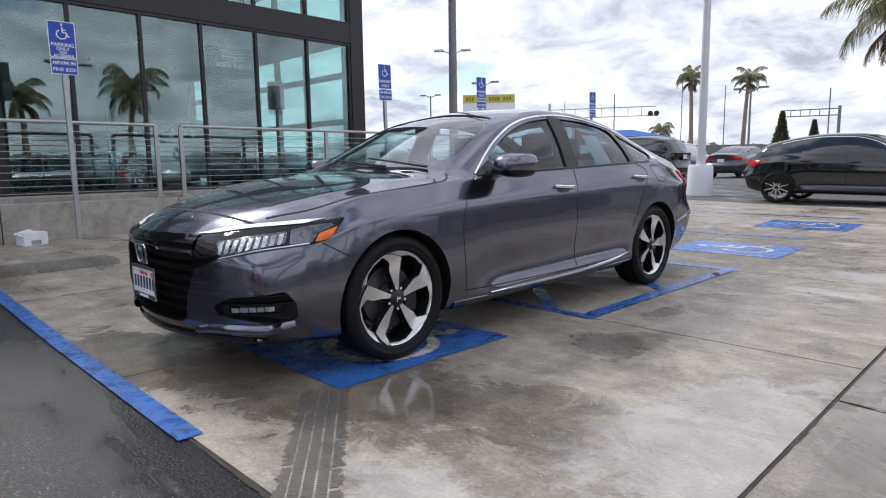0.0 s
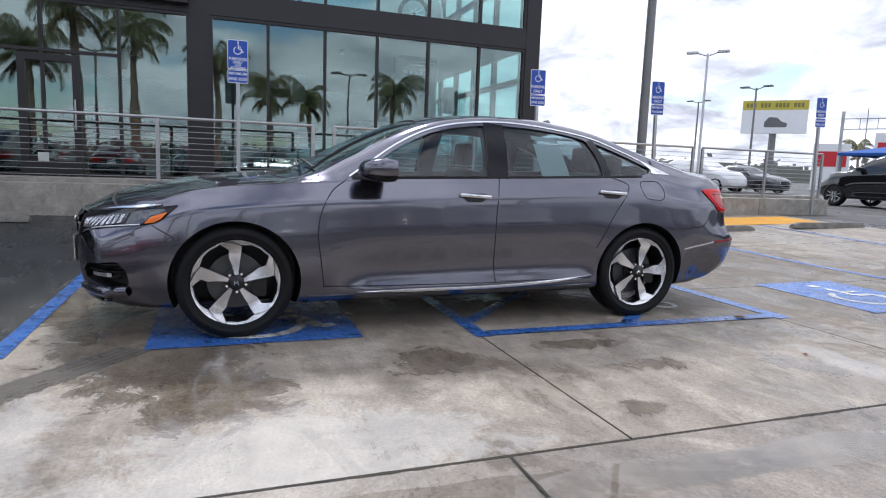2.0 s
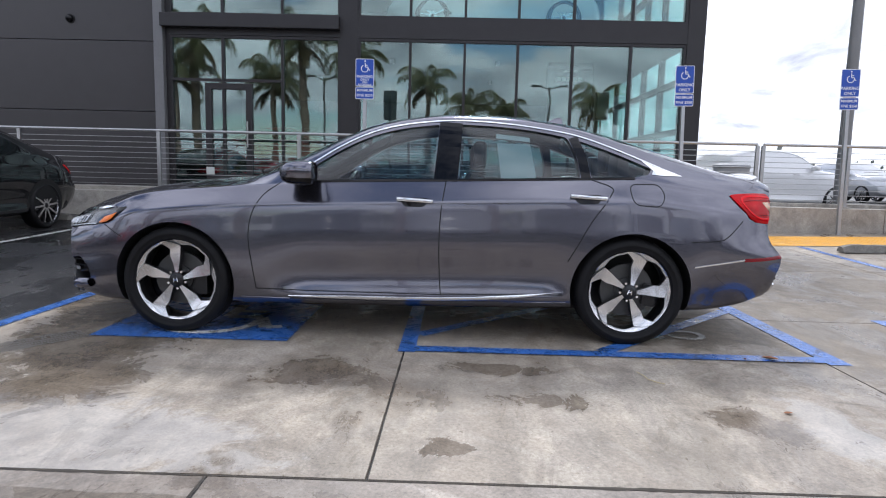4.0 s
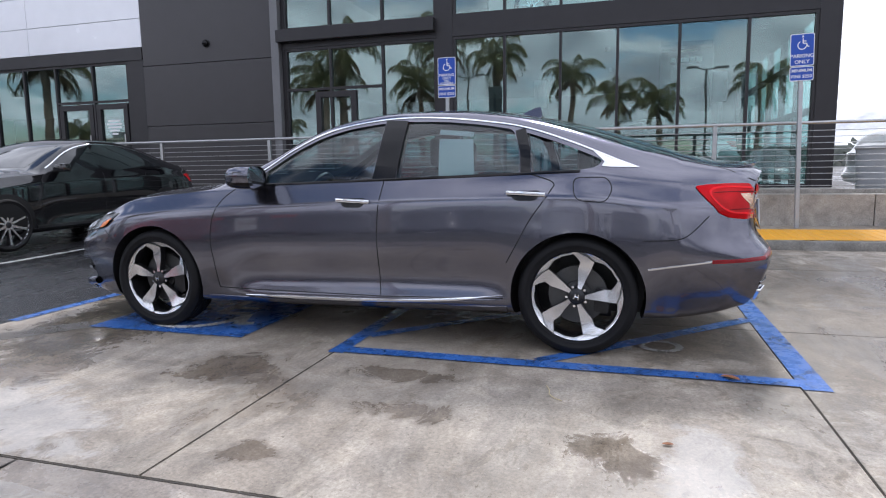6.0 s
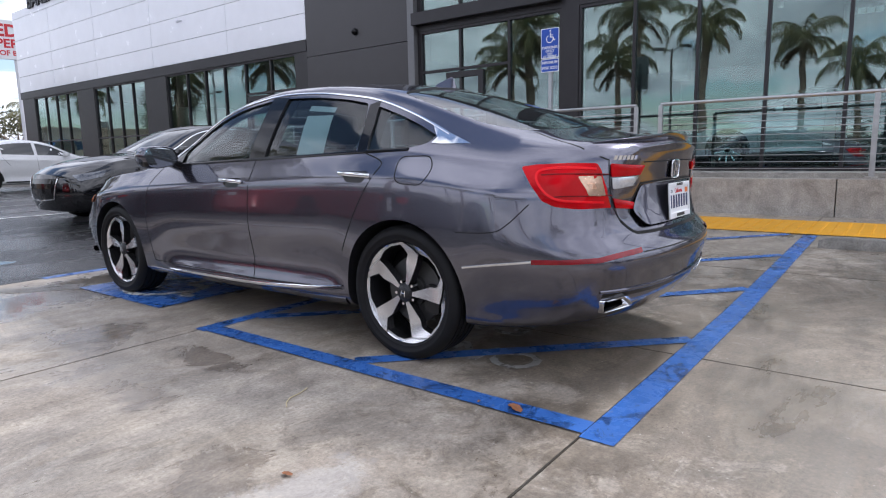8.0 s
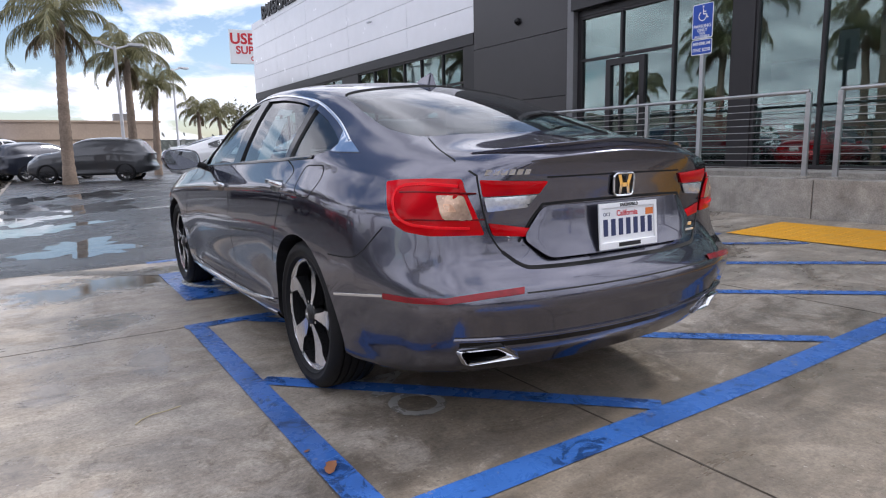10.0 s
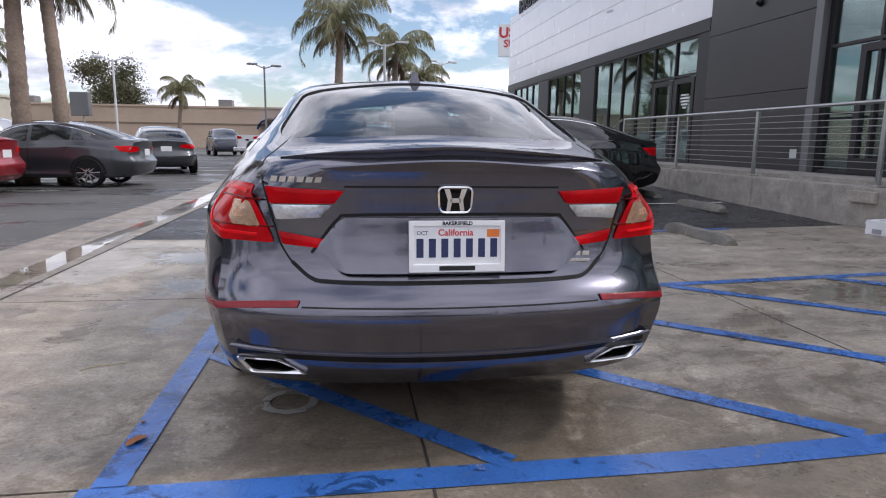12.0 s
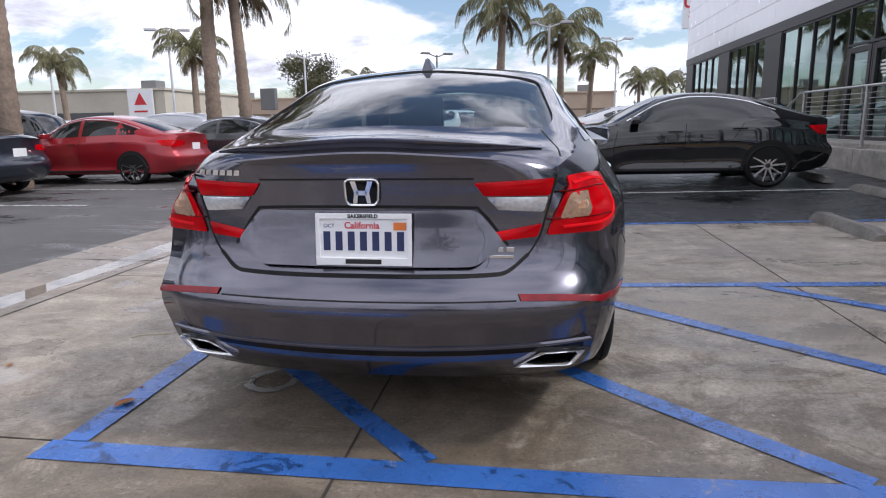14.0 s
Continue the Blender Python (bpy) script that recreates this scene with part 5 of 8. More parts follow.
def cut_skin(loft, cutters, name="body"):
    """The skin with solids taken out of it; what is left of the skin keeps its smooth shading."""
    me = mesh_of(name, loft.bmesh(), [PAINT])
    me.materials.append(PLASTIC)
    ob = new(name, me)
    temps = []
    for bm in cutters:
        cm = mesh_of("cutter", bm, [PLASTIC])
        co = new("cutter", cm)
        temps.append(co)
        md = ob.modifiers.new("cut", "BOOLEAN")
        md.operation, md.solver, md.object = "DIFFERENCE", "EXACT", co
    bpy.context.view_layer.update()
    made = bpy.data.meshes.new_from_object(ob.evaluated_get(bpy.context.evaluated_depsgraph_get()))
    bpy.data.objects.remove(ob)
    for t in temps:
        bpy.data.objects.remove(t)
    # faces of the skin take the skin's own normals; cut faces are flat and dark
    normals = []
    vco = [v.co.copy() for v in made.vertices]
    dist = []
    for co in vco:
        hit, n, idx, d = loft.tree.find_nearest(co)
        dist.append((d, loft.normal_at(idx, hit) if hit is not None else Vector((0, 0, 1))))
    for p in made.polygons:
        on = all(dist[v][0] < 4e-4 for v in p.vertices)
        if on:
            _, n, idx, d = loft.tree.find_nearest(p.center)
            on = d < 0.004 and p.normal.dot(n) > 0.8
        p.material_index = 0 if on else 1
        p.use_smooth = True
        for v in p.vertices:
            normals.append(dist[v][1] if on else p.normal)
    made.normals_split_custom_set(normals)
    return made


def tyre(bm, r, w, rim, n=56):
    """A tyre round the x axis, its outer side at +x; grooves run round the tread."""
    h = w / 2
    prof = [(-h * 0.80, rim), (-h * 0.98, rim + 0.03), (-h, (rim + r) / 2), (-h * 0.93, r - 0.018), (-h * 0.80, r - 0.004)]
    for k in range(-2, 3):
        c = k * h * 0.31
        prof += [(c - h * 0.05, r), (c - h * 0.04, r - 0.007), (c + h * 0.04, r - 0.007), (c + h * 0.05, r)]
    prof += [(h * 0.80, r - 0.004), (h * 0.93, r - 0.018), (h, (rim + r) / 2), (h * 0.99, rim + 0.035), (h * 0.95, rim + 0.03), (h * 0.93, rim + 0.012), (h * 0.80, rim)]
    return lathe(bm, prof, n)


def blade_spoke(bm, rim, f0):
    """One twisted blade: a machined face that fans out to one side, and the grey flat that runs on along the rim."""
    def at(r, deg, x):
        a = radians(deg - 12)
        return bm.verts.new((x, r * rim * math.sin(a), r * rim * math.cos(a)))
    face = [(0.14, 8), (0.40, 3), (0.588, 0.8), (0.75, 4.3), (0.86, -2), (0.93, -6), (0.985, -9), (0.985, -3), (0.955, 1), (0.90, 12), (0.84, 24.5), (0.65, 25.5), (0.476, 26), (0.165, 32)]
    lift = [0.0, -0.010, -0.012, -0.010, -0.004, 0.0, 0.002, 0.004, 0.006, 0.006, 0.004, -0.004, -0.006, 0.0]
    top = [at(r, d, f0 - 0.004 + h) for (r, d), h in zip(face, lift)]
    low = [at(max(0.14, r * 0.985), d + (1.5 if n < 5 else -1.5 if n > 9 else 0), f0 - 0.06) for n, (r, d) in enumerate(face)]
    made = [bm.faces.new(top)]
    n = len(face)
    for q in range(n):
        g = bm.faces.new((low[q], low[(q + 1) % n], top[(q + 1) % n], top[q]))
        g.material_index = 1
        made.append(g)
    bmesh.ops.recalc_face_normals(bm, faces=made)
    flat = bmesh.ops.triangulate(bm, faces=[made[0]])["faces"]
    if sum(f.normal.x for f in flat) < 0:
        bmesh.ops.reverse_faces(bm, faces=flat)
    inner = [(0.960, 2), (0.912, 12), (0.858, 24), (0.915, 38), (0.925, 50), (0.915, 61), (0.93, 66)]
    ring = []
    for r, d in inner:
        ring.append((at(0.99, d, f0 + 0.002), at(min(0.972, r + 0.035), d, f0 - 0.006), at(r, d, f0 - 0.008), at(r * 0.99, d, f0 - 0.065)))
    strip = []
    for a, b in zip(ring, ring[1:]):
        for q, mat in ((0, 0), (1, 2), (2, 1)):
            g = bm.faces.new((a[q], a[q + 1], b[q + 1], b[q]))
            g.material_index = mat
            strip.append(g)
    bmesh.ops.recalc_face_normals(bm, faces=strip)
    if strip[0].normal.x < 0:
        bmesh.ops.reverse_faces(bm, faces=strip)


def wheel(parent, place, side, r=0.335, w=0.235, rim=0.245, style="blade", angle=0.0, fine=True, name="wheel", dark=False):
    """A wheel with tyre, rim, spokes, hub and brake; its outer face looks to side (+1: +x)."""
    hub = new(name)
    hub.parent = parent
    hub.matrix_basis = Matrix.Translation(place) @ (Matrix.Identity(4) if side > 0 else pose(0, 0, 0, 0, 0, 180)) @ pose(0, 0, 0, angle)
    h = w / 2
    part("tyre", tyre(bmesh.new(), r, w, rim, 64 if fine else 32), RUBBER, hub, "", 40)
    n = 64 if fine else 28
    bm = lathe(bmesh.new(), [(-h * 0.7, rim), (-h * 0.5, rim - 0.012), (h * 0.2, rim - 0.014), (h * 0.5, rim - 0.004), (h * 0.74, rim + 0.004)], n, mat=1)
    lathe(bm, [(h * 0.74, rim + 0.001), (h * 0.84, rim + 0.004), (h * 0.87, rim + 0.007), (h * 0.84, rim + 0.011), (h * 0.74, rim + 0.008)], n, mat=0)
    part("rim", bm, [SILVER, ALLOY_DARK], hub, "", 30)
    f0 = h * 0.80                                       # outer face of the spokes
    count = 5 if style == "blade" else 10
    for k in range(count):
        bm = bmesh.new()
        if style == "blade":
            blade_spoke(bm, rim + 0.008, f0)
        else:
            sp = 0.013 if k % 2 else 0.016
            out = [(0.035, -sp), (rim - 0.05, -sp * 0.75), (rim - 0.012, -sp * 1.3), (rim - 0.012, sp * 0.9), (rim - 0.05, sp * 0.75), (0.035, sp)]
            lower = [bm.verts.new((f0 - 0.035 - (0.015 if u > 0.1 else 0), v * 0.86, u)) for u, v in out]
            rise = [0.012 if u < 0.05 else (0.0 if u < 0.2 else 0.012) for u, v in out]
            upper = [bm.verts.new((f0 + rz - 0.010, v, u)) for (u, v), rz in zip(out, rise)]
            m = len(out)
            faces = [bm.faces.new(upper)]
            for q in range(m):
                faces.append(bm.faces.new((lower[q], lower[(q + 1) % m], upper[(q + 1) % m], upper[q])))
                faces[-1].material_index = 1
            faces.append(bm.faces.new(lower[::-1]))
            faces[-1].material_index = 1
            bmesh.ops.recalc_face_normals(bm, faces=faces)
            bmesh.ops.triangulate(bm, faces=[faces[0]])
        bmesh.ops.rotate(bm, verts=bm.verts, cent=(0, 0, 0), matrix=Euler((2 * math.pi * k / count, 0, 0)).to_matrix())
        part("spoke", bm, [ALLOY_DARK if dark else SILVER, ALLOY_DARK, ALLOY_GREY], hub, "", 25)
    part("hub_cap", lathe(bmesh.new(), [(f0 - 0.05, 0.052), (f0 - 0.012, 0.050), (f0 - 0.002, 0.045), (f0 + 0.004, 0.034), (f0 + 0.006, 0.033), (f0 + 0.009, 0.028), (f0 + 0.010, 0.0005)], 24), ALLOY_DARK, hub, "", 30)
    if fine:
        bm = bmesh.new()
        for a, b in (((-0.012, -0.014), (-0.008, 0.014)), ((0.012, -0.014), (0.008, 0.014)), ((-0.009, 0.0), (0.009, 0.0))):
            tube(bm, (f0 + 0.010, a[0], a[1]), (f0 + 0.010, b[0], b[1]), 0.003, n=6)
        part("cap_badge", bm, CHROME, hub)
        for k in range(5):
            a = 2 * math.pi * (k + 0.5) / 5
            c = Vector((0, 0.057 * math.sin(a), 0.057 * math.cos(a)))
            part("lug_nut", tubed(c + Vector((f0 - 0.05, 0, 0)), c + Vector((f0 - 0.006, 0, 0)), 0.010, 0.008, 6), CHROME, hub)
    bm = lathe(bmesh.new(), [(-0.02, 0.03), (-0.02, 0.165), (-0.004, 0.168), (0.012, 0.165), (0.012, 0.08), (0.03, 0.078), (0.03, 0.03)], 40 if fine else 20)
    part("brake_disc", bm, DISC_STEEL, hub, "", 30)
    bm = bmesh.new()
    prism(bm, rounded([(0.10, 0.05), (0.175, 0.03), (0.175, -0.10), (0.09, -0.09)], 0.02, 3), -0.03, 0.045, "X")
    cal = part("brake_caliper", bm, ALLOY_DARK, hub)
    cal.matrix_basis = pose(0, 0, 0, -angle * 1.0)
    return hub


# ---------------------------------------------------------------- the grey sedan
SEDAN = dict(
    tuck=1.0, ends=(-2.335, 2.425), front_end=-1.55, rear_start=1.75, front_bow=0.40, rear_bow=0.25,
    front_face=curve_through([0.1, 0.20, 0.30, 0.45, 0.58, 0.70, 0.80, 0.9], [0.08, 0.03, -0.01, -0.035, -0.03, 0.0, 0.05, 0.10]),
    rear_face=curve_through([0.2, 0.28, 0.36, 0.45, 0.535, 0.565, 0.60, 0.65, 0.70, 0.75, 0.80, 0.92, 1.0, 1.05, 1.1], [-0.12, -0.03, 0.04, 0.07, 0.094, 0.090, 0.066, 0.022, 0.0, -0.008, -0.012, -0.004, 0.008, 0.032, 0.04]),
    top=[(-2.335, 0.66), (-2.29, 0.74), (-2.22, 0.795), (-2.1, 0.84), (-1.9, 0.884), (-1.6, 0.934), (-1.3, 0.968), (-1.06, 0.985), (-0.98, 1.02), (-0.78, 1.135), (-0.5, 1.27), (-0.25, 1.365), (0.0, 1.42), (0.3, 1.445), (0.6, 1.445), (0.9, 1.425), (1.2, 1.378), (1.5, 1.305), (1.8, 1.213), (2.0, 1.138), (2.1, 1.10), (2.2, 1.082), (2.36, 1.07), (2.39, 1.055), (2.425, 1.0)],
    belt=[(-2.335, 0.60), (-2.29, 0.675), (-2.2, 0.735), (-2.05, 0.785), (-1.8, 0.84), (-1.4, 0.90), (-1.0, 0.935), (-0.77, 0.945), (-0.2, 0.97), (0.3, 0.988), (1.1, 1.013), (1.4, 1.015), (1.6, 1.0), (1.8, 0.975), (2.1, 0.955), (2.3, 0.94), (2.38, 0.925), (2.425, 0.90)],
    rail=[(-2.335, 0.64), (-2.29, 0.715), (-2.2, 0.775), (-2.05, 0.825), (-1.8, 0.872), (-1.4, 0.925), (-1.05, 0.955), (-0.9, 0.98), (-0.6, 1.105), (-0.41, 1.215), (-0.22, 1.305), (0.0, 1.362), (0.3, 1.398), (0.6, 1.392), (0.92, 1.355), (1.12, 1.318), (1.33, 1.255), (1.54, 1.185), (1.74, 1.122), (1.95, 1.075), (2.1, 1.05), (2.3, 1.02), (2.38, 1.0), (2.425, 0.965)],
    wmax=[(-2.335, 0.80), (-2.25, 0.845), (-2.1, 0.885), (-1.9, 0.91), (-1.6, 0.93), (-1.3, 0.935), (-0.6, 0.925), (0.4, 0.922), (1.0, 0.928), (1.4, 0.937), (1.75, 0.93), (2.0, 0.91), (2.2, 0.875), (2.3, 0.848), (2.36, 0.825), (2.4, 0.79), (2.425, 0.74)],
    wbelt=[(-2.335, 0.70), (-2.2, 0.76), (-2.0, 0.80), (-1.7, 0.825), (-1.4, 0.84), (-1.0, 0.85), (0.0, 0.855), (1.0, 0.852), (1.4, 0.842), (1.7, 0.828), (2.0, 0.795), (2.25, 0.748), (2.36, 0.71), (2.425, 0.65)],
    wrail=[(-2.335, 0.56), (-2.1, 0.64), (-1.6, 0.68), (-1.2, 0.71), (-0.95, 0.765), (-0.75, 0.755), (-0.5, 0.715), (-0.2, 0.668), (0.1, 0.64), (0.6, 0.628), (1.0, 0.625), (1.4, 0.64), (1.7, 0.668), (2.0, 0.672), (2.2, 0.66), (2.425, 0.60)],
    wlow=[(-2.335, 0.74), (-2.2, 0.80), (-2.0, 0.85), (-1.7, 0.885), (-1.0, 0.888), (1.0, 0.888), (1.75, 0.885), (2.0, 0.865), (2.25, 0.82), (2.36, 0.77), (2.425, 0.70)],
    bottom=[(-2.335, 0.215), (-2.27, 0.18), (-2.1, 0.165), (-1.0, 0.175), (1.0, 0.195), (1.8, 0.20), (2.1, 0.208), (2.3, 0.228), (2.38, 0.248), (2.425, 0.295)],
    crown=[(-2.335, 0.9), (-1.3, 0.9), (-1.0, 0.75), (-0.6, 0.7), (0.0, 0.85), (1.0, 0.85), (1.6, 0.7), (2.1, 0.8), (2.425, 0.9)],
)
AXLES = (-1.415, 1.415)
ARCH = 0.372


def cabin_solid(loft, s_range, inset=0.045, floor=0.30):
    """The hollow of the cabin, a hand's width inside the skin."""
    bm = bmesh.new()
    rings = []
    for k, s in enumerate(loft.s):
        if not s_range[0] <= s <= s_range[1] or k % 3:
            continue
        ring = loft.ring[:, k, :]
        c = []
        for x, z in ring[::2]:
            sx = max(0.0, abs(x) - inset * 1.3) * (1 if x > 0 else -1)
            c.append((sx, s + float(loft.bow(x, z, s)), max(floor if s < 0.93 else 0.80, z - inset * (1.0 if z > 0.9 else 0.3))))
        rings.append([bm.verts.new(p) for p in c])
    n = len(rings[0])
    for a, b in zip(rings, rings[1:]):
        for q in range(n):
            bm.faces.new((a[q], a[(q + 1) % n], b[(q + 1) % n], b[q]))
    bm.faces.new(rings[0][::-1])
    bm.faces.new(rings[-1])
    bmesh.ops.remove_doubles(bm, verts=bm.verts, dist=1e-4)
    bmesh.ops.recalc_face_normals(bm, faces=bm.faces)
    return bm


DOOR_GLASS = rounded([(-0.715, 0.972), (-0.55, 1.075), (-0.40, 1.175), (-0.22, 1.262), (-0.02, 1.318), (0.21, 1.345), (0.20, 1.18), (0.185, 1.0)], [0.01, 0.15, 0.15, 0.15, 0.15, 0.01, 0.15, 0.01])
REAR_GLASS = rounded([(0.335, 1.005), (0.345, 1.18), (0.355, 1.35), (0.60, 1.342), (0.85, 1.315), (1.02, 1.283), (1.075, 1.15), (1.085, 1.028)], [0.01, 0.1, 0.01, 0.1, 0.1, 0.03, 0.1, 0.02])
QUARTER_GLASS = rounded([(1.155, 1.032), (1.13, 1.14), (1.10, 1.262), (1.27, 1.207), (1.42, 1.148), (1.54, 1.095), (1.51, 1.058), (1.42, 1.04)], [0.01, 0.1, 0.01, 0.08, 0.08, 0.015, 0.02, 0.03])
SCREEN = rounded([(-0.60, -0.845), (0.0, -1.00), (0.60, -0.845), (0.665, -0.74), (0.60, -0.47), (0.525, -0.23), (0.30, -0.175), (0.0, -0.16), (-0.30, -0.175), (-0.525, -0.23), (-0.60, -0.47), (-0.665, -0.74)], [0.2, 0.4, 0.2, 0.05, 0.1, 0.05, 0.1, 0.1, 0.1, 0.05, 0.1, 0.05])
BACKLIGHT = rounded([(-0.565, 1.17), (0.0, 1.10), (0.565, 1.17), (0.598, 1.42), (0.632, 1.74), (0.59, 1.955), (0.30, 2.045), (0.0, 2.065), (-0.30, 2.045), (-0.59, 1.955), (-0.632, 1.74), (-0.598, 1.42)], [0.06, 0.4, 0.06, 0.1, 0.1, 0.07, 0.1, 0.2, 0.1, 0.07, 0.1, 0.1])


def seat(parent, x, y, width=0.5, name="front_seat"):
    st = new(name)
    st.parent = parent
    st.matrix_basis = pose(x, y, 0.34)
    bm = boxed(-width / 2, width / 2, -0.27, 0.25, 0.0, 0.2, 0.06)
    part("seat_cushion", bm, CABIN, st, "", 40)
    bm = boxed(-width / 2, width / 2, -0.06, 0.07, 0.0, 0.62, 0.055)
    bmesh.ops.rotate(bm, verts=bm.verts, cent=(0, 0, 0), matrix=Euler((radians(-20), 0, 0)).to_matrix())
    bmesh.ops.translate(bm, verts=bm.verts, vec=(0, 0.24, 0.12))
    part("seat_back", bm, CABIN, st, "", 40)
    bm = boxed(-0.13, 0.13, -0.045, 0.045, 0.0, 0.19, 0.04)
    bmesh.ops.translate(bm, verts=bm.verts, vec=(0, 0.46, 0.73))
    part("headrest", bm, CABIN, st, "", 40)
    return st


# the fog lamp's pocket, seen at 45 degrees on the corner
FOG_OUTLINE = rounded([(-1.215, 0.385), (-1.135, 0.428), (-0.86, 0.462), (-0.815, 0.40), (-0.815, 0.328), (-0.87, 0.300), (-1.195, 0.338)], [0.015, 0.02, 0.02, 0.02, 0.02, 0.015, 0.012], 4)


def pane_faces(bm, way):
    """Marks the faces of a pane that look inwards."""
    bm.normal_update()
    for f in bm.faces:
        f.material_index = 1 if f.normal.dot(Vector(way)) < 0.05 else 0
    return bm


def both(fn):
    for side, axis in ((1, "L"), (-1, "R")):
        fn(side, axis)


def grey_sedan():
    lf = Loft(SEDAN, 170, 5, 16).prepare()
    car = thing("sedan", "dark metallic grey four-door sedan parked across blue accessible bays", "car")

    cut = [cabin_solid(lf, (-0.97, 2.12))]
    for y in AXLES:
        for side in (1, -1):
            bm = bmesh.new()
            out = [(y + ARCH * math.cos(2 * math.pi * k / 56), 0.335 + ARCH * math.sin(2 * math.pi * k / 56) * 0.985) for k in range(56)]
            prism(bm, out, side * 0.60, side * 1.3, "X")
            cut.append(bm)
    for outline in (DOOR_GLASS, REAR_GLASS, QUARTER_GLASS):
        for side in (1, -1):
            cut.append(prism(bmesh.new(), outline, side * 0.30, side * 1.2, "X"))
    cut.append(prism(bmesh.new(), SCREEN, 0.80, 1.7, "Z"))
    cut.append(prism(bmesh.new(), BACKLIGHT, 0.95, 1.7, "Z"))
    # mouth of the grille, fog lamp pockets, number plate recess
    cut.append(prism(bmesh.new(), rounded([(-0.42, 0.63), (0.42, 0.63), (0.445, 0.55), (0.40, 0.45), (0.34, 0.30), (0.28, 0.275), (-0.28, 0.275), (-0.34, 0.30), (-0.40, 0.45), (-0.445, 0.55)], 0.03, 4), -2.6, -2.20, "Y"))
    for side in (1, -1):
        bm = prism(bmesh.new(), FOG_OUTLINE, -0.25, 0.25, "Y")
        bmesh.ops.rotate(bm, verts=bm.verts, cent=(0, 0, 0), matrix=Euler((0, 0, radians(45))).to_matrix())
        # the corner's skin lies about 2.0 m from the middle, seen at 45 degrees; the pocket is some 80 mm deep
        bmesh.ops.translate(bm, verts=bm.verts, vec=Vector((1, -1, 0)).normalized() * (1.925 + 0.25))
        if side < 0:
            for v in bm.verts:
                v.co.x = -v.co.x
            bmesh.ops.reverse_faces(bm, faces=bm.faces)
        cut.append(bm)
        out = rounded([(side * 0.725, 0.385), (side * 0.575, 0.388), (side * 0.49, 0.325), (side * 0.68, 0.320)], 0.02, 3)
        cut.append(prism(bmesh.new(), out, 2.22, 2.8, "Y"))
    rec = rounded([(-0.37, 0.855), (0.37, 0.855), (0.46, 0.745), (0.37, 0.672), (-0.37, 0.672), (-0.46, 0.745)], 0.03, 4)
    body_mesh = cut_skin(lf, cut)
    body = new("body", body_mesh)
    body.parent = car

    # glass
    for nm, outline in (("front_door_glass", DOOR_GLASS), ("rear_door_glass", REAR_GLASS), ("quarter_glass", QUARTER_GLASS)):
        for axis in ("L", "R"):
            part(nm, pane_faces(lf.patch(outline, axis, -0.012, 0.004, 0.06), (1 if axis == "L" else -1, 0, 0)), [CAR_GLASS, GLASS_INSIDE], car, "", 60)
    part("windscreen", pane_faces(lf.patch(SCREEN, "T", -0.010, 0.005, 0.08), (0, 0, 1)), [SCREEN_GLASS, GLASS_INSIDE], car, "", 60)
    part("rear_window", pane_faces(lf.patch(BACKLIGHT, "T", -0.010, 0.005, 0.08), (0, 0, 1)), [CAR_GLASS, GLASS_INSIDE], car, "", 60)

    def trims(side, axis):
        # black surround and pillars
        for line, w in (([(0.258, 0.995), (0.275, 1.18), (0.285, 1.36)], 0.145), ([(1.12, 1.025), (1.105, 1.15), (1.06, 1.283)], 0.06)):
            part("pillar_cover", lf.strip(line, axis, w, 0.0015), PIANO, car)
        part("belt_seal", lf.strip([(-0.73, 0.964), (-0.2, 0.982), (0.4, 1.0), (1.0, 1.02), (1.42, 1.034)], axis, 0.018, 0.002, 0.004), PIANO, car)
        # bright line over the windows, down to the tip behind the quarter glass
        top = wave([(-0.745, 0.972), (-0.58, 1.082), (-0.41, 1.192), (-0.22, 1.284), (0.0, 1.342), (0.3, 1.372), (0.6, 1.363), (0.92, 1.325), (1.12, 1.284), (1.33, 1.212), (1.50, 1.143), (1.60, 1.10)], 5)
        part("window_trim", lf.strip(top, axis, 0.011, 0.002, 0.004), CHROME, car, "bright chrome strip over the windows", 60)
        tip = [(1.475, 1.155), (1.60, 1.105), (1.735, 1.052), (1.58, 1.055), (1.535, 1.06), (1.548, 1.085)]
        part("window_trim_tip", lf.patch(tip, axis, 0.001, 0.005, 0.05), CHROME, car, "", 50)
        # shut lines
        shut = [
            wave([(-0.765, 0.955), (-0.86, 0.88), (-0.925, 0.76), (-0.945, 0.62), (-0.925, 0.45), (-0.905, 0.30)], 5),
            wave([(0.262, 0.99), (0.235, 0.80), (0.228, 0.60), (0.235, 0.40), (0.245, 0.29)], 5),
            wave([(1.15, 1.02), (1.275, 0.975), (1.26, 0.92), (1.15, 0.76), (1.075, 0.62), (1.02, 0.52)], 5),
            [(-0.905, 0.30), (-0.6, 0.295), (0.245, 0.292), (1.0, 0.31)],
        ]
        for line in shut:
            part("shut_line", lf.strip(line, axis, 0.006, 0.0008), GAP, car)
        part("fuel_door_line", lf.strip(rounded([(1.38, 1.0), (1.565, 1.0), (1.60, 0.94), (1.565, 0.865), (1.40, 0.875)], 0.05, 5) + [rounded([(1.38, 1.0), (1.565, 1.0), (1.60, 0.94), (1.565, 0.865), (1.40, 0.875)], 0.05, 5)[0]], axis, 0.005, 0.0008), GAP, car)
        part("bumper_line", lf.strip(wave([(-1.863, 0.672), (-1.80, 0.635), (-1.735, 0.598)], 5), axis, 0.005, 0.0008), GAP, car)
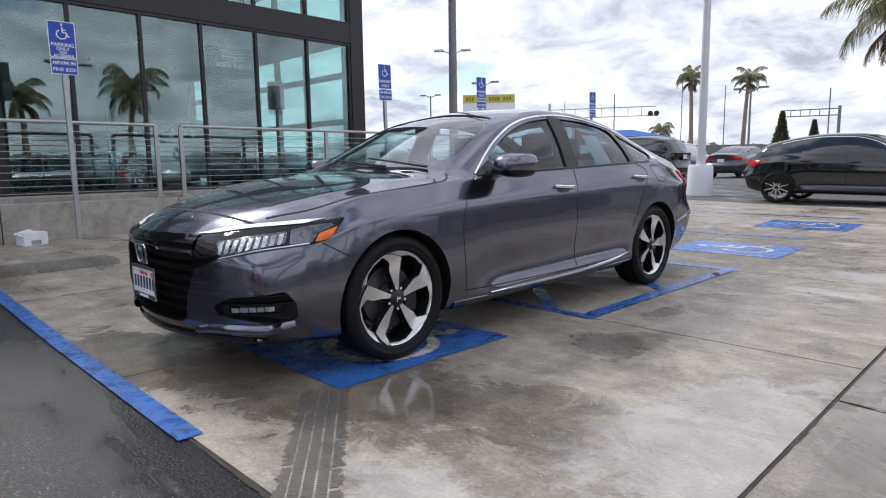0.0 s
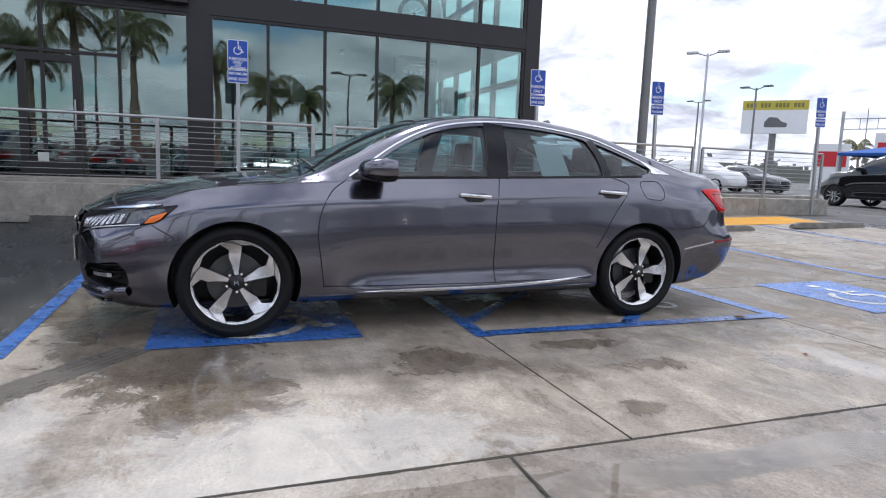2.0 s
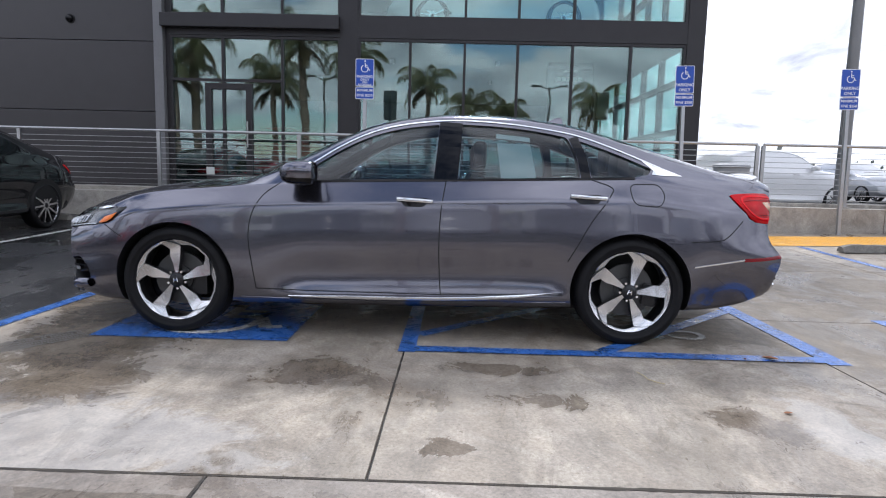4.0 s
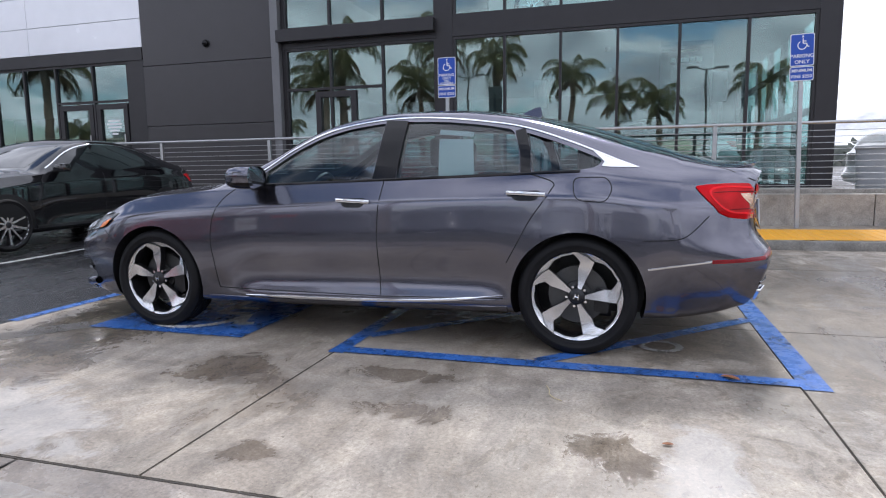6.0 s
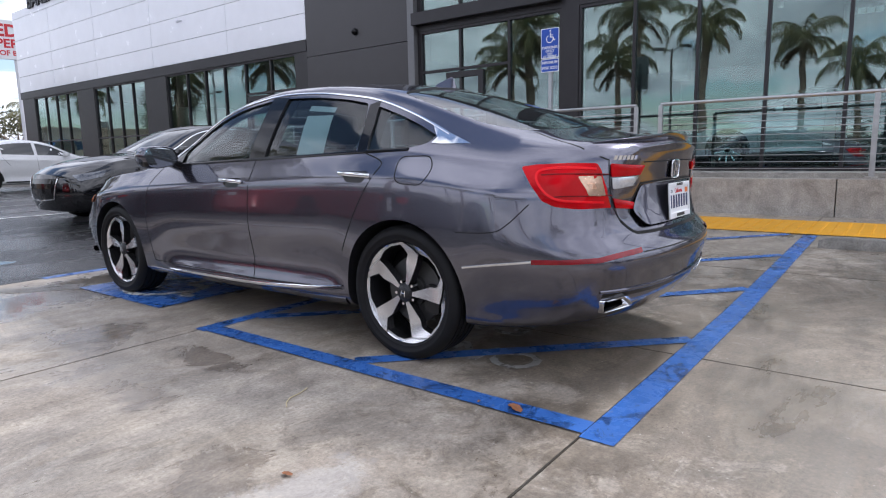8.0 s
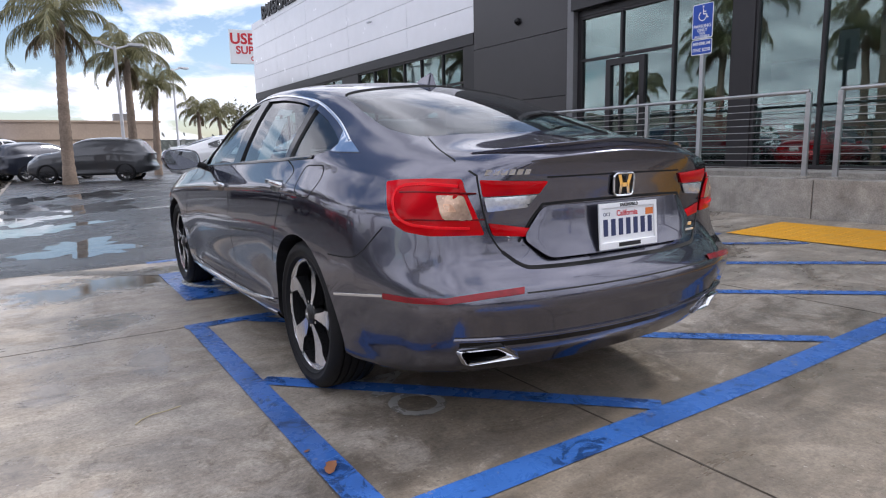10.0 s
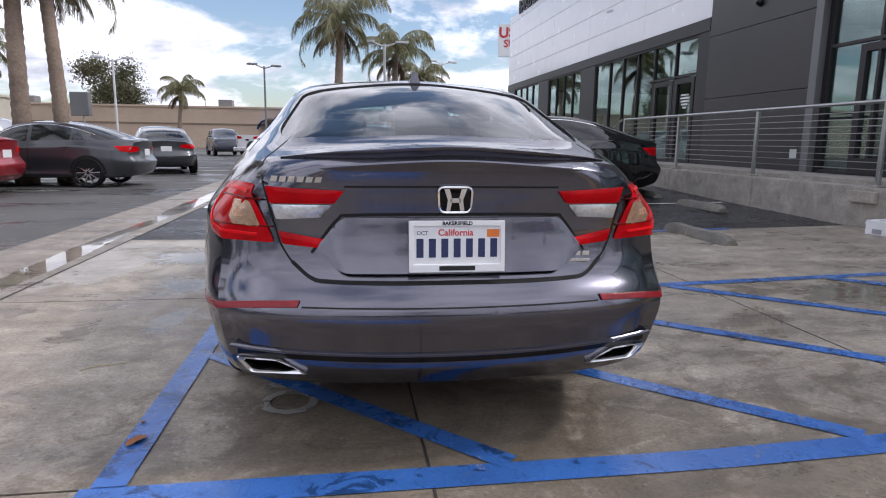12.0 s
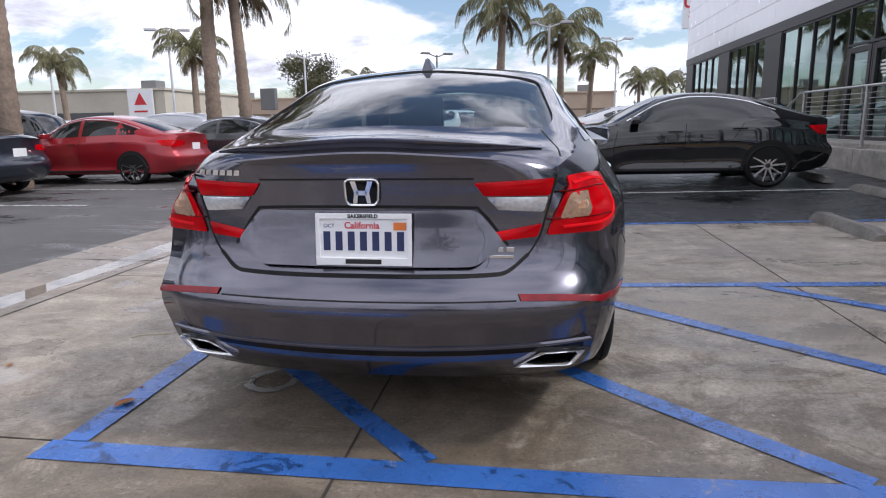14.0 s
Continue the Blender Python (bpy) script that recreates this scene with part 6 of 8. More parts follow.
        part("rear_bumper_line", lf.strip(wave([(1.76, 0.66), (1.93, 0.668), (2.0, 0.70), (2.09, 0.79)], 5), axis, 0.005, 0.0008), GAP, car)
        # sill strip and the strip behind the rear wheel
        sill = wave([(-0.70, 0.262), (-0.4, 0.262), (0.24, 0.268), (0.69, 0.292), (1.0, 0.328)], 6)
        part("sill_trim", lf.strip(sill, axis, 0.022, 0.004, 0.009, taper=True), CHROME, car, "bright chrome sill strip", 60)
        part("bumper_trim", lf.strip([(1.79, 0.505), (2.0, 0.535), (2.12, 0.552)], axis, 0.014, 0.001, 0.004), CHROME, car, "", 60)
        part("sill_cover", lf.strip([(-1.0, 0.225), (0.0, 0.228), (1.02, 0.245)], axis, 0.05, 0.003, 0.006), PAINT, car, "", 60)
        # door handles
        for y, z in ((0.075, 0.872), (1.13, 0.915)):
            hit, n = lf.cast((y, z), axis)
            bm = bmesh.new()
            box(bm, -0.010, 0.010, -0.112, 0.112, -0.0115, 0.0115, 0.008)
            for v in bm.verts:
                v.co.x += 0.016 - 1.1 * v.co.y**2
            h = part("door_handle", bm, [CHROME], car, "chrome door handle", 50)
            h.matrix_basis = Matrix.Translation(hit + Vector((side * 0.012, 0, 0))) @ pose(0, 0, 0, 0, 0, 0 if side > 0 else 180) @ pose(0, 0, 0, 3 if side < 0 else -3)
            part("handle_cup", lf.patch(rounded([(y - 0.10, z + 0.012), (y + 0.088, z + 0.016), (y + 0.06, z - 0.042), (y - 0.065, z - 0.042)], 0.03, 4), axis, 0.0006, 0.0012, 0.03), PIANO, h).matrix_parent_inverse = h.matrix_basis.inverted()
        # mirror
        hit, n = lf.cast((-0.66, 0.96), axis)
        mir = new("door_mirror")
        mir.parent = car
        mir.matrix_basis = Matrix.Translation((side * 1.005, -0.60, 1.012)) @ Matrix.Diagonal((1.10, 1.25, 1.22, 1))
        prof = rounded([(-0.115, 0.0), (-0.095, 0.055), (-0.02, 0.068), (0.095, 0.060), (0.115, 0.02), (0.09, -0.045), (0.0, -0.055), (-0.095, -0.035)], 0.03, 4)
        bm = bmesh.new()
        rows = []
        for u, sc in ((-0.095, 0.35), (-0.082, 0.66), (-0.055, 0.88), (-0.01, 1.0), (0.03, 1.0), (0.055, 0.97), (0.060, 0.93)):
            rows.append([bm.verts.new((side * px * sc, u + 0.12 * abs(px) * sc * (1 if px > 0 else 0.2), pz * sc)) for px, pz in prof])
        for a, b in zip(rows, rows[1:]):
            for q in range(len(a)):
                f = bm.faces.new((a[q], a[(q + 1) % len(a)], b[(q + 1) % len(a)], b[q]))
                cz = f.calc_center_median().z
                f.material_index = 1 if cz < -0.012 else 0
        bm.faces.new(rows[0])
        bmesh.ops.recalc_face_normals(bm, faces=bm.faces)
        part("mirror_housing", bm, [PAINT, PIANO], mir, "", 50)
        bm = bmesh.new()
        vs = [bm.verts.new((side * px * 0.93, 0.052 + 0.12 * abs(px) * 0.93 * (1 if px > 0 else 0.2), pz * 0.93)) for px, pz in prof]
        f = bm.faces.new(vs)
        f.normal_update()
        if f.normal.y < 0:
            f.normal_flip()
        part("mirror_glass", bm, MIRROR_GLASS, mir, "mirror glass")
        bm = bmesh.new()
        prism(bm, rounded([(-0.07, -0.062), (0.05, -0.062), (0.04, -0.025), (-0.05, -0.025)], 0.012, 3), 0, 1, "X", bevel=0.0)
        for v in bm.verts:
            v.co.x = -side * 0.16 if v.co.x < 0.5 else -side * 0.04
            if abs(v.co.x) < 0.1:
                v.co.z += 0.045
        part("mirror_foot", bm, PIANO, mir, "", 40)
        part("mirror_corner", lf.patch([(-0.745, 0.972), (-0.56, 0.978), (-0.565, 1.06)], axis, 0.001, 0.004, 0.05), PIANO, car)
        # hood and fender line
        hood = wave([(0.62, -2.01), (0.745, -1.80), (0.80, -1.60), (0.832, -1.35), (0.842, -1.12), (0.825, -0.99), (0.765, -0.92)], 5)
        part("hood_line", lf.strip([(side * x, y) for x, y in hood], "T", 0.010, 0.0015), GAP, car)
        # headlamp: dark pocket that runs into the grille, lens row, bright brow, amber corner
        fc, bc = "F" + axis, "B" + axis
        dark = [(-1.325, 0.552), (-1.190, 0.604), (-0.997, 0.641), (-0.830, 0.660), (-0.749, 0.668), (-0.683, 0.681), (-0.645, 0.715), (-0.605, 0.785), (-0.70, 0.772), (-0.786, 0.758), (-1.023, 0.742), (-1.325, 0.708)]
        lamp = new("headlamp")
        lamp.parent = car
        part("lamp_housing", lf.patch(rounded(dark, 0.012, 3), fc, 0.001, 0.005, 0.03), PIANO, lamp, "", 40)
        part("lamp_reflector", lf.patch(rounded([(-1.185, 0.684), (-1.01, 0.710), (-0.86, 0.728), (-0.865, 0.674), (-0.998, 0.650), (-1.163, 0.619)], 0.012, 3), fc, 0.006, 0.003, 0.03), LAMP_BOWL, lamp, "", 40)
        for k in range(9):
            u0 = -1.172 + 0.034 * k
            z0, z1 = 0.626 + 0.005 * k, 0.680 + 0.0045 * k
            part("lamp_lens", lf.patch(rounded([(u0, z0), (u0 + 0.020, z0 + 0.004), (u0 + 0.028, z1), (u0 + 0.006, z1 - 0.003)], 0.005, 3), fc, 0.009, 0.008, 0.02), LENS_ROW, lamp, "", 40)
        part("lamp_side", lf.patch(rounded([(-0.845, 0.668), (-0.745, 0.675), (-0.722, 0.715), (-0.65, 0.745), (-0.67, 0.758), (-0.80, 0.745), (-0.845, 0.730)], 0.008, 3), fc, 0.006, 0.005, 0.03), LAMP_SIDE, lamp, "", 40)
        part("turn_lamp", lf.patch(rounded([(-0.735, 0.675), (-0.716, 0.711), (-0.636, 0.740), (-0.655, 0.705), (-0.685, 0.684)], 0.006, 3), fc, 0.011, 0.005, 0.02), AMBER, lamp, "amber turn lamp", 40)
        part("lamp_brow", lf.strip(wave([(-1.30, 0.716), (-1.05, 0.748), (-0.837, 0.764), (-0.70, 0.780)], 5), fc, 0.020, 0.004, 0.006, taper=True), CHROME, lamp, "bright silver brow", 60)
        part("lamp_foot", lf.strip(wave([(-1.172, 0.611), (-0.997, 0.644), (-0.840, 0.662), (-0.757, 0.671)], 5), fc, 0.007, 0.006, 0.004), CLEAR_LAMP, lamp, "", 60)
        # fog lamp: pocket with two slats and a row of lenses
        fog = new("fog_lamp")
        fog.parent = car
        for z, w in ((0.398, 0.012), (0.437, 0.010)):
            part("fog_slat", lf.strip(wave([(-1.185, z - 0.008), (-1.0, z), (-0.83, z + 0.002)], 5), fc, w, -0.020, 0.004), PIANO, fog, "", 60)
        part("fog_bezel", lf.patch(rounded([(-1.165, 0.380), (-0.865, 0.398), (-0.868, 0.345), (-1.165, 0.334)], 0.01, 3), fc, -0.048, 0.02, 0.05), PIANO, fog, "", 40)
        for k in range(5):
            u0 = -1.140 + 0.048 * k
            part("fog_lens", lf.patch(rounded([(u0, 0.346 + 0.004 * k), (u0 + 0.043, 0.348 + 0.004 * k), (u0 + 0.043, 0.372 + 0.004 * k), (u0, 0.370 + 0.004 * k)], 0.005, 3), fc, -0.028, 0.012, 0.03), CLEAR_LAMP, fog, "", 40)
        # tail lamp round the corner of the wing, with a clear and an amber cell
        tail = new("tail_lamp")
        tail.parent = car
        out = [(0.872, 0.944), (0.93, 0.952), (1.05, 0.957), (1.168, 0.955), (1.192, 0.89), (1.218, 0.82), (1.238, 0.766), (1.05, 0.772), (0.975, 0.781), (0.925, 0.806), (0.893, 0.865)]
        part("tail_lens", lf.patch(rounded(out, 0.010, 3), bc, 0.002, 0.009, 0.03), RED_LAMP, tail, "", 50)
        part("turn_cell", lf.patch(rounded([(1.080, 0.900), (1.176, 0.901), (1.200, 0.818), (1.112, 0.822)], 0.010, 3), bc, 0.0115, 0.003, 0.03), CELL_TINT, tail, "amber-tinted clear lamp cell", 50)
        part("turn_bulb", lf.patch(rounded([(1.108, 0.872), (1.140, 0.872), (1.154, 0.846), (1.124, 0.846)], 0.010, 3), bc, 0.015, 0.0015, 0.03), AMBER_CLEAR, tail, "pale amber bulb", 50)
        part("light_guide", lf.strip(wave([(1.160, 0.930), (1.03, 0.936), (0.945, 0.926), (0.918, 0.890), (0.938, 0.838), (0.99, 0.808), (1.07, 0.800), (1.190, 0.792)], 5), bc, 0.013, 0.011, 0.003), RED_GUIDE, tail, "", 60)
        for z0, d in ((0.910, 0.03), (0.822, 0.05)):
            part("lamp_rib", lf.strip(wave([(0.91 + d, z0 - 0.004), (1.03, z0), (1.185 + d, z0 - 0.002)], 4), bc, 0.006, 0.011, 0.002), RED_DARK, tail)
        part("rear_reflector", lf.strip(wave([(1.375, 0.581), (1.22, 0.573), (1.01, 0.556), (0.88, 0.549)], 5), bc, 0.026, 0.002, 0.004), RED_REFLECTOR, car, "red reflector strip", 60)
    both(trims)

    # tail lamps over the boot lid, seen from behind
    for side in (1, -1):
        lid = new("boot_lamp")
        lid.parent = car
        part("upper_bar", lf.patch(rounded([(side * 0.612, 0.952), (side * 0.360, 0.942), (side * 0.392, 0.900), (side * 0.600, 0.897)], 0.006, 3), "B", 0.002, 0.014, 0.03), RED_LAMP, lid, "", 50)
        part("reversing_lens", lf.patch(rounded([(side * 0.596, 0.893), (side * 0.400, 0.896), (side * 0.435, 0.854), (side * 0.582, 0.844)], 0.006, 3), "B", 0.002, 0.010, 0.03), CLEAR_LAMP, lid, "clear reversing lens", 50)
        part("lower_bar", lf.patch(rounded([(side * 0.578, 0.806), (side * 0.380, 0.772), (side * 0.398, 0.747), (side * 0.563, 0.762)], 0.006, 3), "B", 0.002, 0.008, 0.05), RED_LAMP, lid, "", 50)
        # boot lid line from the window down past the lamps
        line = wave([(side * 0.628, 0.985), (side * 0.621, 0.955), (side * 0.604, 0.88), (side * 0.588, 0.82), (side * 0.571, 0.763), (side * 0.530, 0.700), (side * 0.47, 0.657), (side * 0.40, 0.648), (side * 0.2, 0.645), (0.0, 0.645)], 5)
        part("boot_line", lf.strip(line, "B", 0.006, 0.0012), GAP, car)
        part("boot_gap", lf.strip(wave([(side * 0.535, 0.705), (side * 0.47, 0.655), (side * 0.40, 0.645), (side * 0.2, 0.642), (0.0, 0.642)], 5), "B", 0.012, 0.002), GAP, car)
        part("boot_side_line", lf.strip(wave([(side * 0.575, 1.97), (side * 0.605, 2.07), (side * 0.63, 2.17), (side * 0.637, 2.24)], 4), "T", 0.006, 0.0008), GAP, car)
        # exhaust finisher
        ex = new("exhaust_tip")
        ex.parent = car
        ring = rounded([(side * 0.722, 0.382), (side * 0.580, 0.386), (side * 0.495, 0.328), (side * 0.680, 0.324)], 0.015, 3)
        cx, cz = sum(p[0] for p in ring) / len(ring), sum(p[1] for p in ring) / len(ring)
        bm = bmesh.new()
        rows = []
        for d, sc in ((-0.012, 0.70), (0.010, 0.84), (0.018, 1.06), (0.012, 1.12), (-0.03, 1.13)):
            row = []
            for p in ring:
                q = (cx + (p[0] - cx) * (1 + (sc - 1) * 0.8), cz + (p[1] - cz) * (1 + (sc - 1) * 1.4))
                hit, n = lf.cast(p, "B")
                row.append(bm.verts.new((q[0], hit.y + d, q[1])))
            rows.append(row)
        for a, b in zip(rows, rows[1:]):
            for q in range(len(a)):
                bm.faces.new((a[q], a[(q + 1) % len(a)], b[(q + 1) % len(a)], b[q]))
        bmesh.ops.recalc_face_normals(bm, faces=bm.faces)
        part("tip_ring", bm, CHROME, ex, "bright chrome exhaust finisher", 50)
    # plate recess: rim's shade painted as a dark strip, and bright panel
    part("plate_recess_shade", lf.strip(wave([(-0.47, 0.735), (-0.385, 0.845), (-0.33, 0.862), (0.0, 0.866), (0.33, 0.862), (0.385, 0.845), (0.47, 0.735)], 6), "B", 0.010, 0.0012), GAP, car)
    bm = lf.patch(rec, "B", 0.003, 0.004, 0.03)
    for v in bm.verts:
        v.co.y += 0.017 * min(1.0, max(0.0, (0.850 - v.co.z) / 0.165))
    part("plate_panel", bm, PAINT, car, "", 50)
    part("boot_crease", lf.strip(wave([(-0.36, 0.955), (0.0, 0.957), (0.36, 0.955)], 5), "B", 0.006, 0.001), GAP, car)
    part("bumper_crease", lf.strip([(-0.50, 0.572), (0.0, 0.570), (0.50, 0.572)], "B", 0.005, 0.001), GAP, car)
    part("diffuser_slot", lf.strip(wave([(-0.72, 0.405), (-0.5, 0.395), (0.0, 0.385), (0.5, 0.395), (0.72, 0.405)], 5), "B", 0.022, 0.0015), PIANO, car)
    part("bumper_edge", lf.strip(wave([(-0.74, 0.425), (-0.5, 0.413), (0.0, 0.404), (0.5, 0.413), (0.74, 0.425)], 5), "B", 0.014, 0.002, 0.008), PAINT, car, "", 60)
    # lip spoiler
    bm = bmesh.new()
    rows = []
    for k in range(25):
        x = -0.575 + 1.15 * k / 24
        y = 2.415 - 0.85 * abs(x) ** 3
        e = 1 - 0.85 * abs(x / 0.575) ** 3
        z = lf.cast((x, y - 0.06), "T")[0].z + 0.013 * e - 0.008
        rows.append([bm.verts.new((x, y + dy * e, z + dz * e)) for dy, dz in ((-0.13, -0.030), (-0.05, -0.006), (0.004, 0.006), (0.012, 0.002), (0.000, -0.030), (-0.06, -0.06))])
    for a, b in zip(rows, rows[1:]):
        for q in range(6):
            bm.faces.new((a[q], a[(q + 1) % 6], b[(q + 1) % 6], b[q]))
    bm.faces.new(rows[0])
    bm.faces.new(rows[-1][::-1])
    bmesh.ops.recalc_face_normals(bm, faces=bm.faces)
    part("spoiler", bm, PAINT, car, "", 50)
    # shark-fin aerial
    hit, n = lf.cast((0, 1.02), "T")
    bm = bmesh.new()
    side_view = [(-0.09, -0.01), (-0.02, 0.028), (0.035, 0.062), (0.065, 0.066), (0.085, -0.012)]
    a = [bm.verts.new((-0.032 * (1 if z < 0 else 0.25), y, z)) for y, z in side_view]
    b = [bm.verts.new((0.032 * (1 if z < 0 else 0.25), y, z)) for y, z in side_view]
    bm.faces.new(a)
    bm.faces.new(b[::-1])
    for q in range(5):
        bm.faces.new((a[q], b[q], b[(q + 1) % 5], a[(q + 1) % 5]))
    bmesh.ops.recalc_face_normals(bm, faces=bm.faces)
    bmesh.ops.bevel(bm, geom=bm.edges[:], offset=0.008, segments=2, affect="EDGES")
    fin = part("roof_aerial", bm, PAINT, car, "", 60)
    fin.matrix_basis = Matrix.Translation(hit + Vector((0, 0, -0.004))) @ pose(0, 0, 0, -8)

    # front: grille bars, bright bar, badge, fog lamps, chin
    grille = new("grille")
    grille.parent = car
    bm = boxed(-0.48, 0.48, -2.225, -2.20, 0.24, 0.64)
    part("grille_back", bm, PLASTIC, grille)
    for k in range(6):
        z = 0.31 + 0.052 * k
        w = 0.30 + 0.14 * (z - 0.28) / 0.26 if z < 0.54 else 0.43
        bm = bmesh.new()
        prev = None
        for j in range(17):
            x = -w + 2 * w * j / 16
            y = -2.325 + 0.40 * abs(x) ** 2.2
            row = [bm.verts.new((x, y + dy, z + dz)) for dy, dz in ((0, -0.005), (-0.012, 0.006), (0.03, 0.010), (0.03, -0.004))]
            if prev:
                for q in range(4):
                    bm.faces.new((prev[q], prev[(q + 1) % 4], row[(q + 1) % 4], row[q]))
            prev = row
        bmesh.ops.recalc_face_normals(bm, faces=bm.faces)
        part("grille_bar", bm, PIANO, grille, "", 40)
    part("grille_brow", lf.strip(wave([(-0.43, 0.678), (-0.2, 0.680), (0.0, 0.681), (0.2, 0.680), (0.43, 0.678)], 6), "F", 0.075, 0.004, 0.012), PIANO, car, "", 60)
    part("hood_front_line", lf.strip(wave([(-0.62, 0.760), (-0.50, 0.781), (-0.28, 0.803), (0.0, 0.812), (0.28, 0.803), (0.50, 0.781), (0.62, 0.760)], 6), "F", 0.007, 0.001), GAP, car)

    def badge(name, m, sc):
        bd = new(name)
        bd.parent = car
        bd.matrix_basis = m @ Matrix.Scale(sc, 4)
        ring = rounded([(-0.062, -0.048), (0.062, -0.048), (0.068, 0.05), (-0.068, 0.05)], 0.025, 5)
        bm = prism(bmesh.new(), ring, -0.004, 0.006, "Z", bevel=0.002)
        part("badge_plate", bm, PIANO, bd, "", 40)
        bm = bmesh.new()
        for a, b in zip(ring, ring[1:] + ring[:1]):
            tube(bm, (*a, 0.007), (*b, 0.007), 0.0055, n=8, caps=False)
        for sx in (-1, 1):
            prism(bm, [(sx * 0.020, -0.042), (sx * 0.036, -0.042), (sx * 0.030, 0.0), (sx * 0.045, 0.044), (sx * 0.024, 0.044), (sx * 0.012, 0.0)], 0.004, 0.012)
        prism(bm, [(-0.022, -0.010), (0.022, -0.010), (0.020, 0.008), (-0.020, 0.008)], 0.004, 0.012)
        part("badge_mark", bm, CHROME, bd, "", 40)
        return bd
    hit, n = lf.cast((0, 0.60), "F")
    badge("front_badge", Matrix.Translation((0, hit.y - 0.012, 0.60)) @ pose(0, 0, 0, 90 + 6), 1.0)
    hit, n = lf.cast((0, 0.915), "B")
    badge("rear_badge", Matrix.Translation((0, hit.y + 0.006, 0.915)) @ pose(0, 0, 0, 90, 0, 180) @ pose(0, 0, 0, 3), 0.84)

    def number_plate(name, m, frame_colour, bars):
        pl = new(name)
        pl.parent = car
        pl.matrix_basis = m
        bm = bmesh.new()
        prism(bm, rounded([(-0.152, -0.076), (0.152, -0.076), (0.152, 0.076), (-0.152, 0.076)], 0.012, 3), 0, 0.004, "Z", bevel=0.0012)
        part("plate_sheet", bm, SIGN_WHITE, pl)
        for k in range(7):
            x = -0.123 + 0.041 * k
            part("plate_bar", boxed(x - 0.0115, x + 0.0115, -0.037, 0.025, 0.004, 0.0055), NAVY_MARK, pl)
        letters("plate_heading", "California", 0.030, SIGN_RED, pl, Matrix.Translation((-0.005, 0.044, 0.0045)), 0.0004, 0.0006)
        bm = boxed(0.10, 0.142, 0.030, 0.055, 0.004, 0.0055)
        part("plate_sticker", bm, ORANGE_MARK, pl)
        for a, b, c, d in ((-0.16, 0.16, 0.066, 0.084), (-0.16, 0.16, -0.086, -0.060), (-0.16, -0.145, -0.061, 0.067), (0.145, 0.16, -0.061, 0.067)):
            part("plate_frame", boxed(a, b, c, d, 0.002, 0.010, 0.002), frame_colour, pl)
        if bars:
            letters("frame_lettering", "BAKERSFIELD", 0.017, BLACK_MARK, pl, Matrix.Translation((0, 0.075, 0.0105)), 0.0004, 0.0006)
            part("frame_bar", boxed(-0.06, 0.06, -0.080, -0.065, 0.010, 0.0112), BLACK_MARK, pl)
            letters("plate_month", "OCT", 0.018, NAVY_MARK, pl, Matrix.Translation((-0.115, 0.043, 0.0045)), 0.0004)
        else:
            part("frame_bar", boxed(-0.06, 0.06, -0.080, -0.068, 0.010, 0.0112), SIGN_WHITE, pl)
        return pl
    hit, n = lf.cast((0, 0.76), "B")
    number_plate("rear_plate", Matrix.Translation((-0.005, hit.y + 0.034, 0.765)) @ pose(0, 0, 0, 90, 0, 180) @ pose(0, 0, 0, -4), SIGN_WHITE, True)
    number_plate("front_plate", Matrix.Translation((0, -2.375, 0.455)) @ pose(0, 0, 0, 90), CHROME, False)
    # model and trim lettering, as plain bright marks of their size
    for k in range(6):
        x = 0.598 - 0.0285 * k
        out = [(x, 0.968), (x - 0.021, 0.968), (x - 0.026, 0.986), (x - 0.006, 0.986)]
        part("model_mark", lf.patch(out, "B", 0.001, 0.004, 0.05), CHROME, car, "bright lettering mark", 40)
    for x0, x1, z0, z1 in ((-0.43, -0.41, 0.716, 0.731), (-0.455, -0.437, 0.716, 0.731), (-0.49, -0.465, 0.716, 0.731), (-0.49, -0.40, 0.696, 0.706)):
        hit, n = lf.cast(((x0 + x1) / 2, (z0 + z1) / 2), "B")
        part("trim_mark", boxed(x0, x1, hit.y, hit.y + 0.007, z0, z1, 0.001), CHROME, car, "bright lettering mark")

    # blades under the fog lamps, a dark gap and the lip below it
    for side, axis in ((1, "FL"), (-1, "FR")):
        part("chin_blade", lf.strip(wave([(-1.32, 0.262), (-1.20, 0.270), (-1.05, 0.275), (-0.92, 0.281), (-0.83, 0.293)], 5), axis, 0.052, 0.003, 0.026), PAINT, car, "", 60)
        part("chin_gap", lf.strip(wave([(-1.34, 0.234), (-1.20, 0.239), (-1.05, 0.242), (-0.94, 0.244)], 5), axis, 0.024, 0.003, 0.003, taper=True), PIANO, car, "", 60)
        part("chin_lip", lf.strip(wave([(-1.30, 0.218), (-1.15, 0.220), (-1.05, 0.222), (-0.96, 0.226)], 5), axis, 0.020, 0.003, 0.010, taper=True), PAINT, car, "", 60)
    part("chin", lf.strip(wave([(-0.70, 0.235), (0.0, 0.215), (0.70, 0.235)], 6), "F", 0.03, 0.006, 0.012), PIANO, car, "", 60)

    # rain drops on the bonnet, the roof and the boot
    rng = random.Random(12)
    bm = bmesh.new()
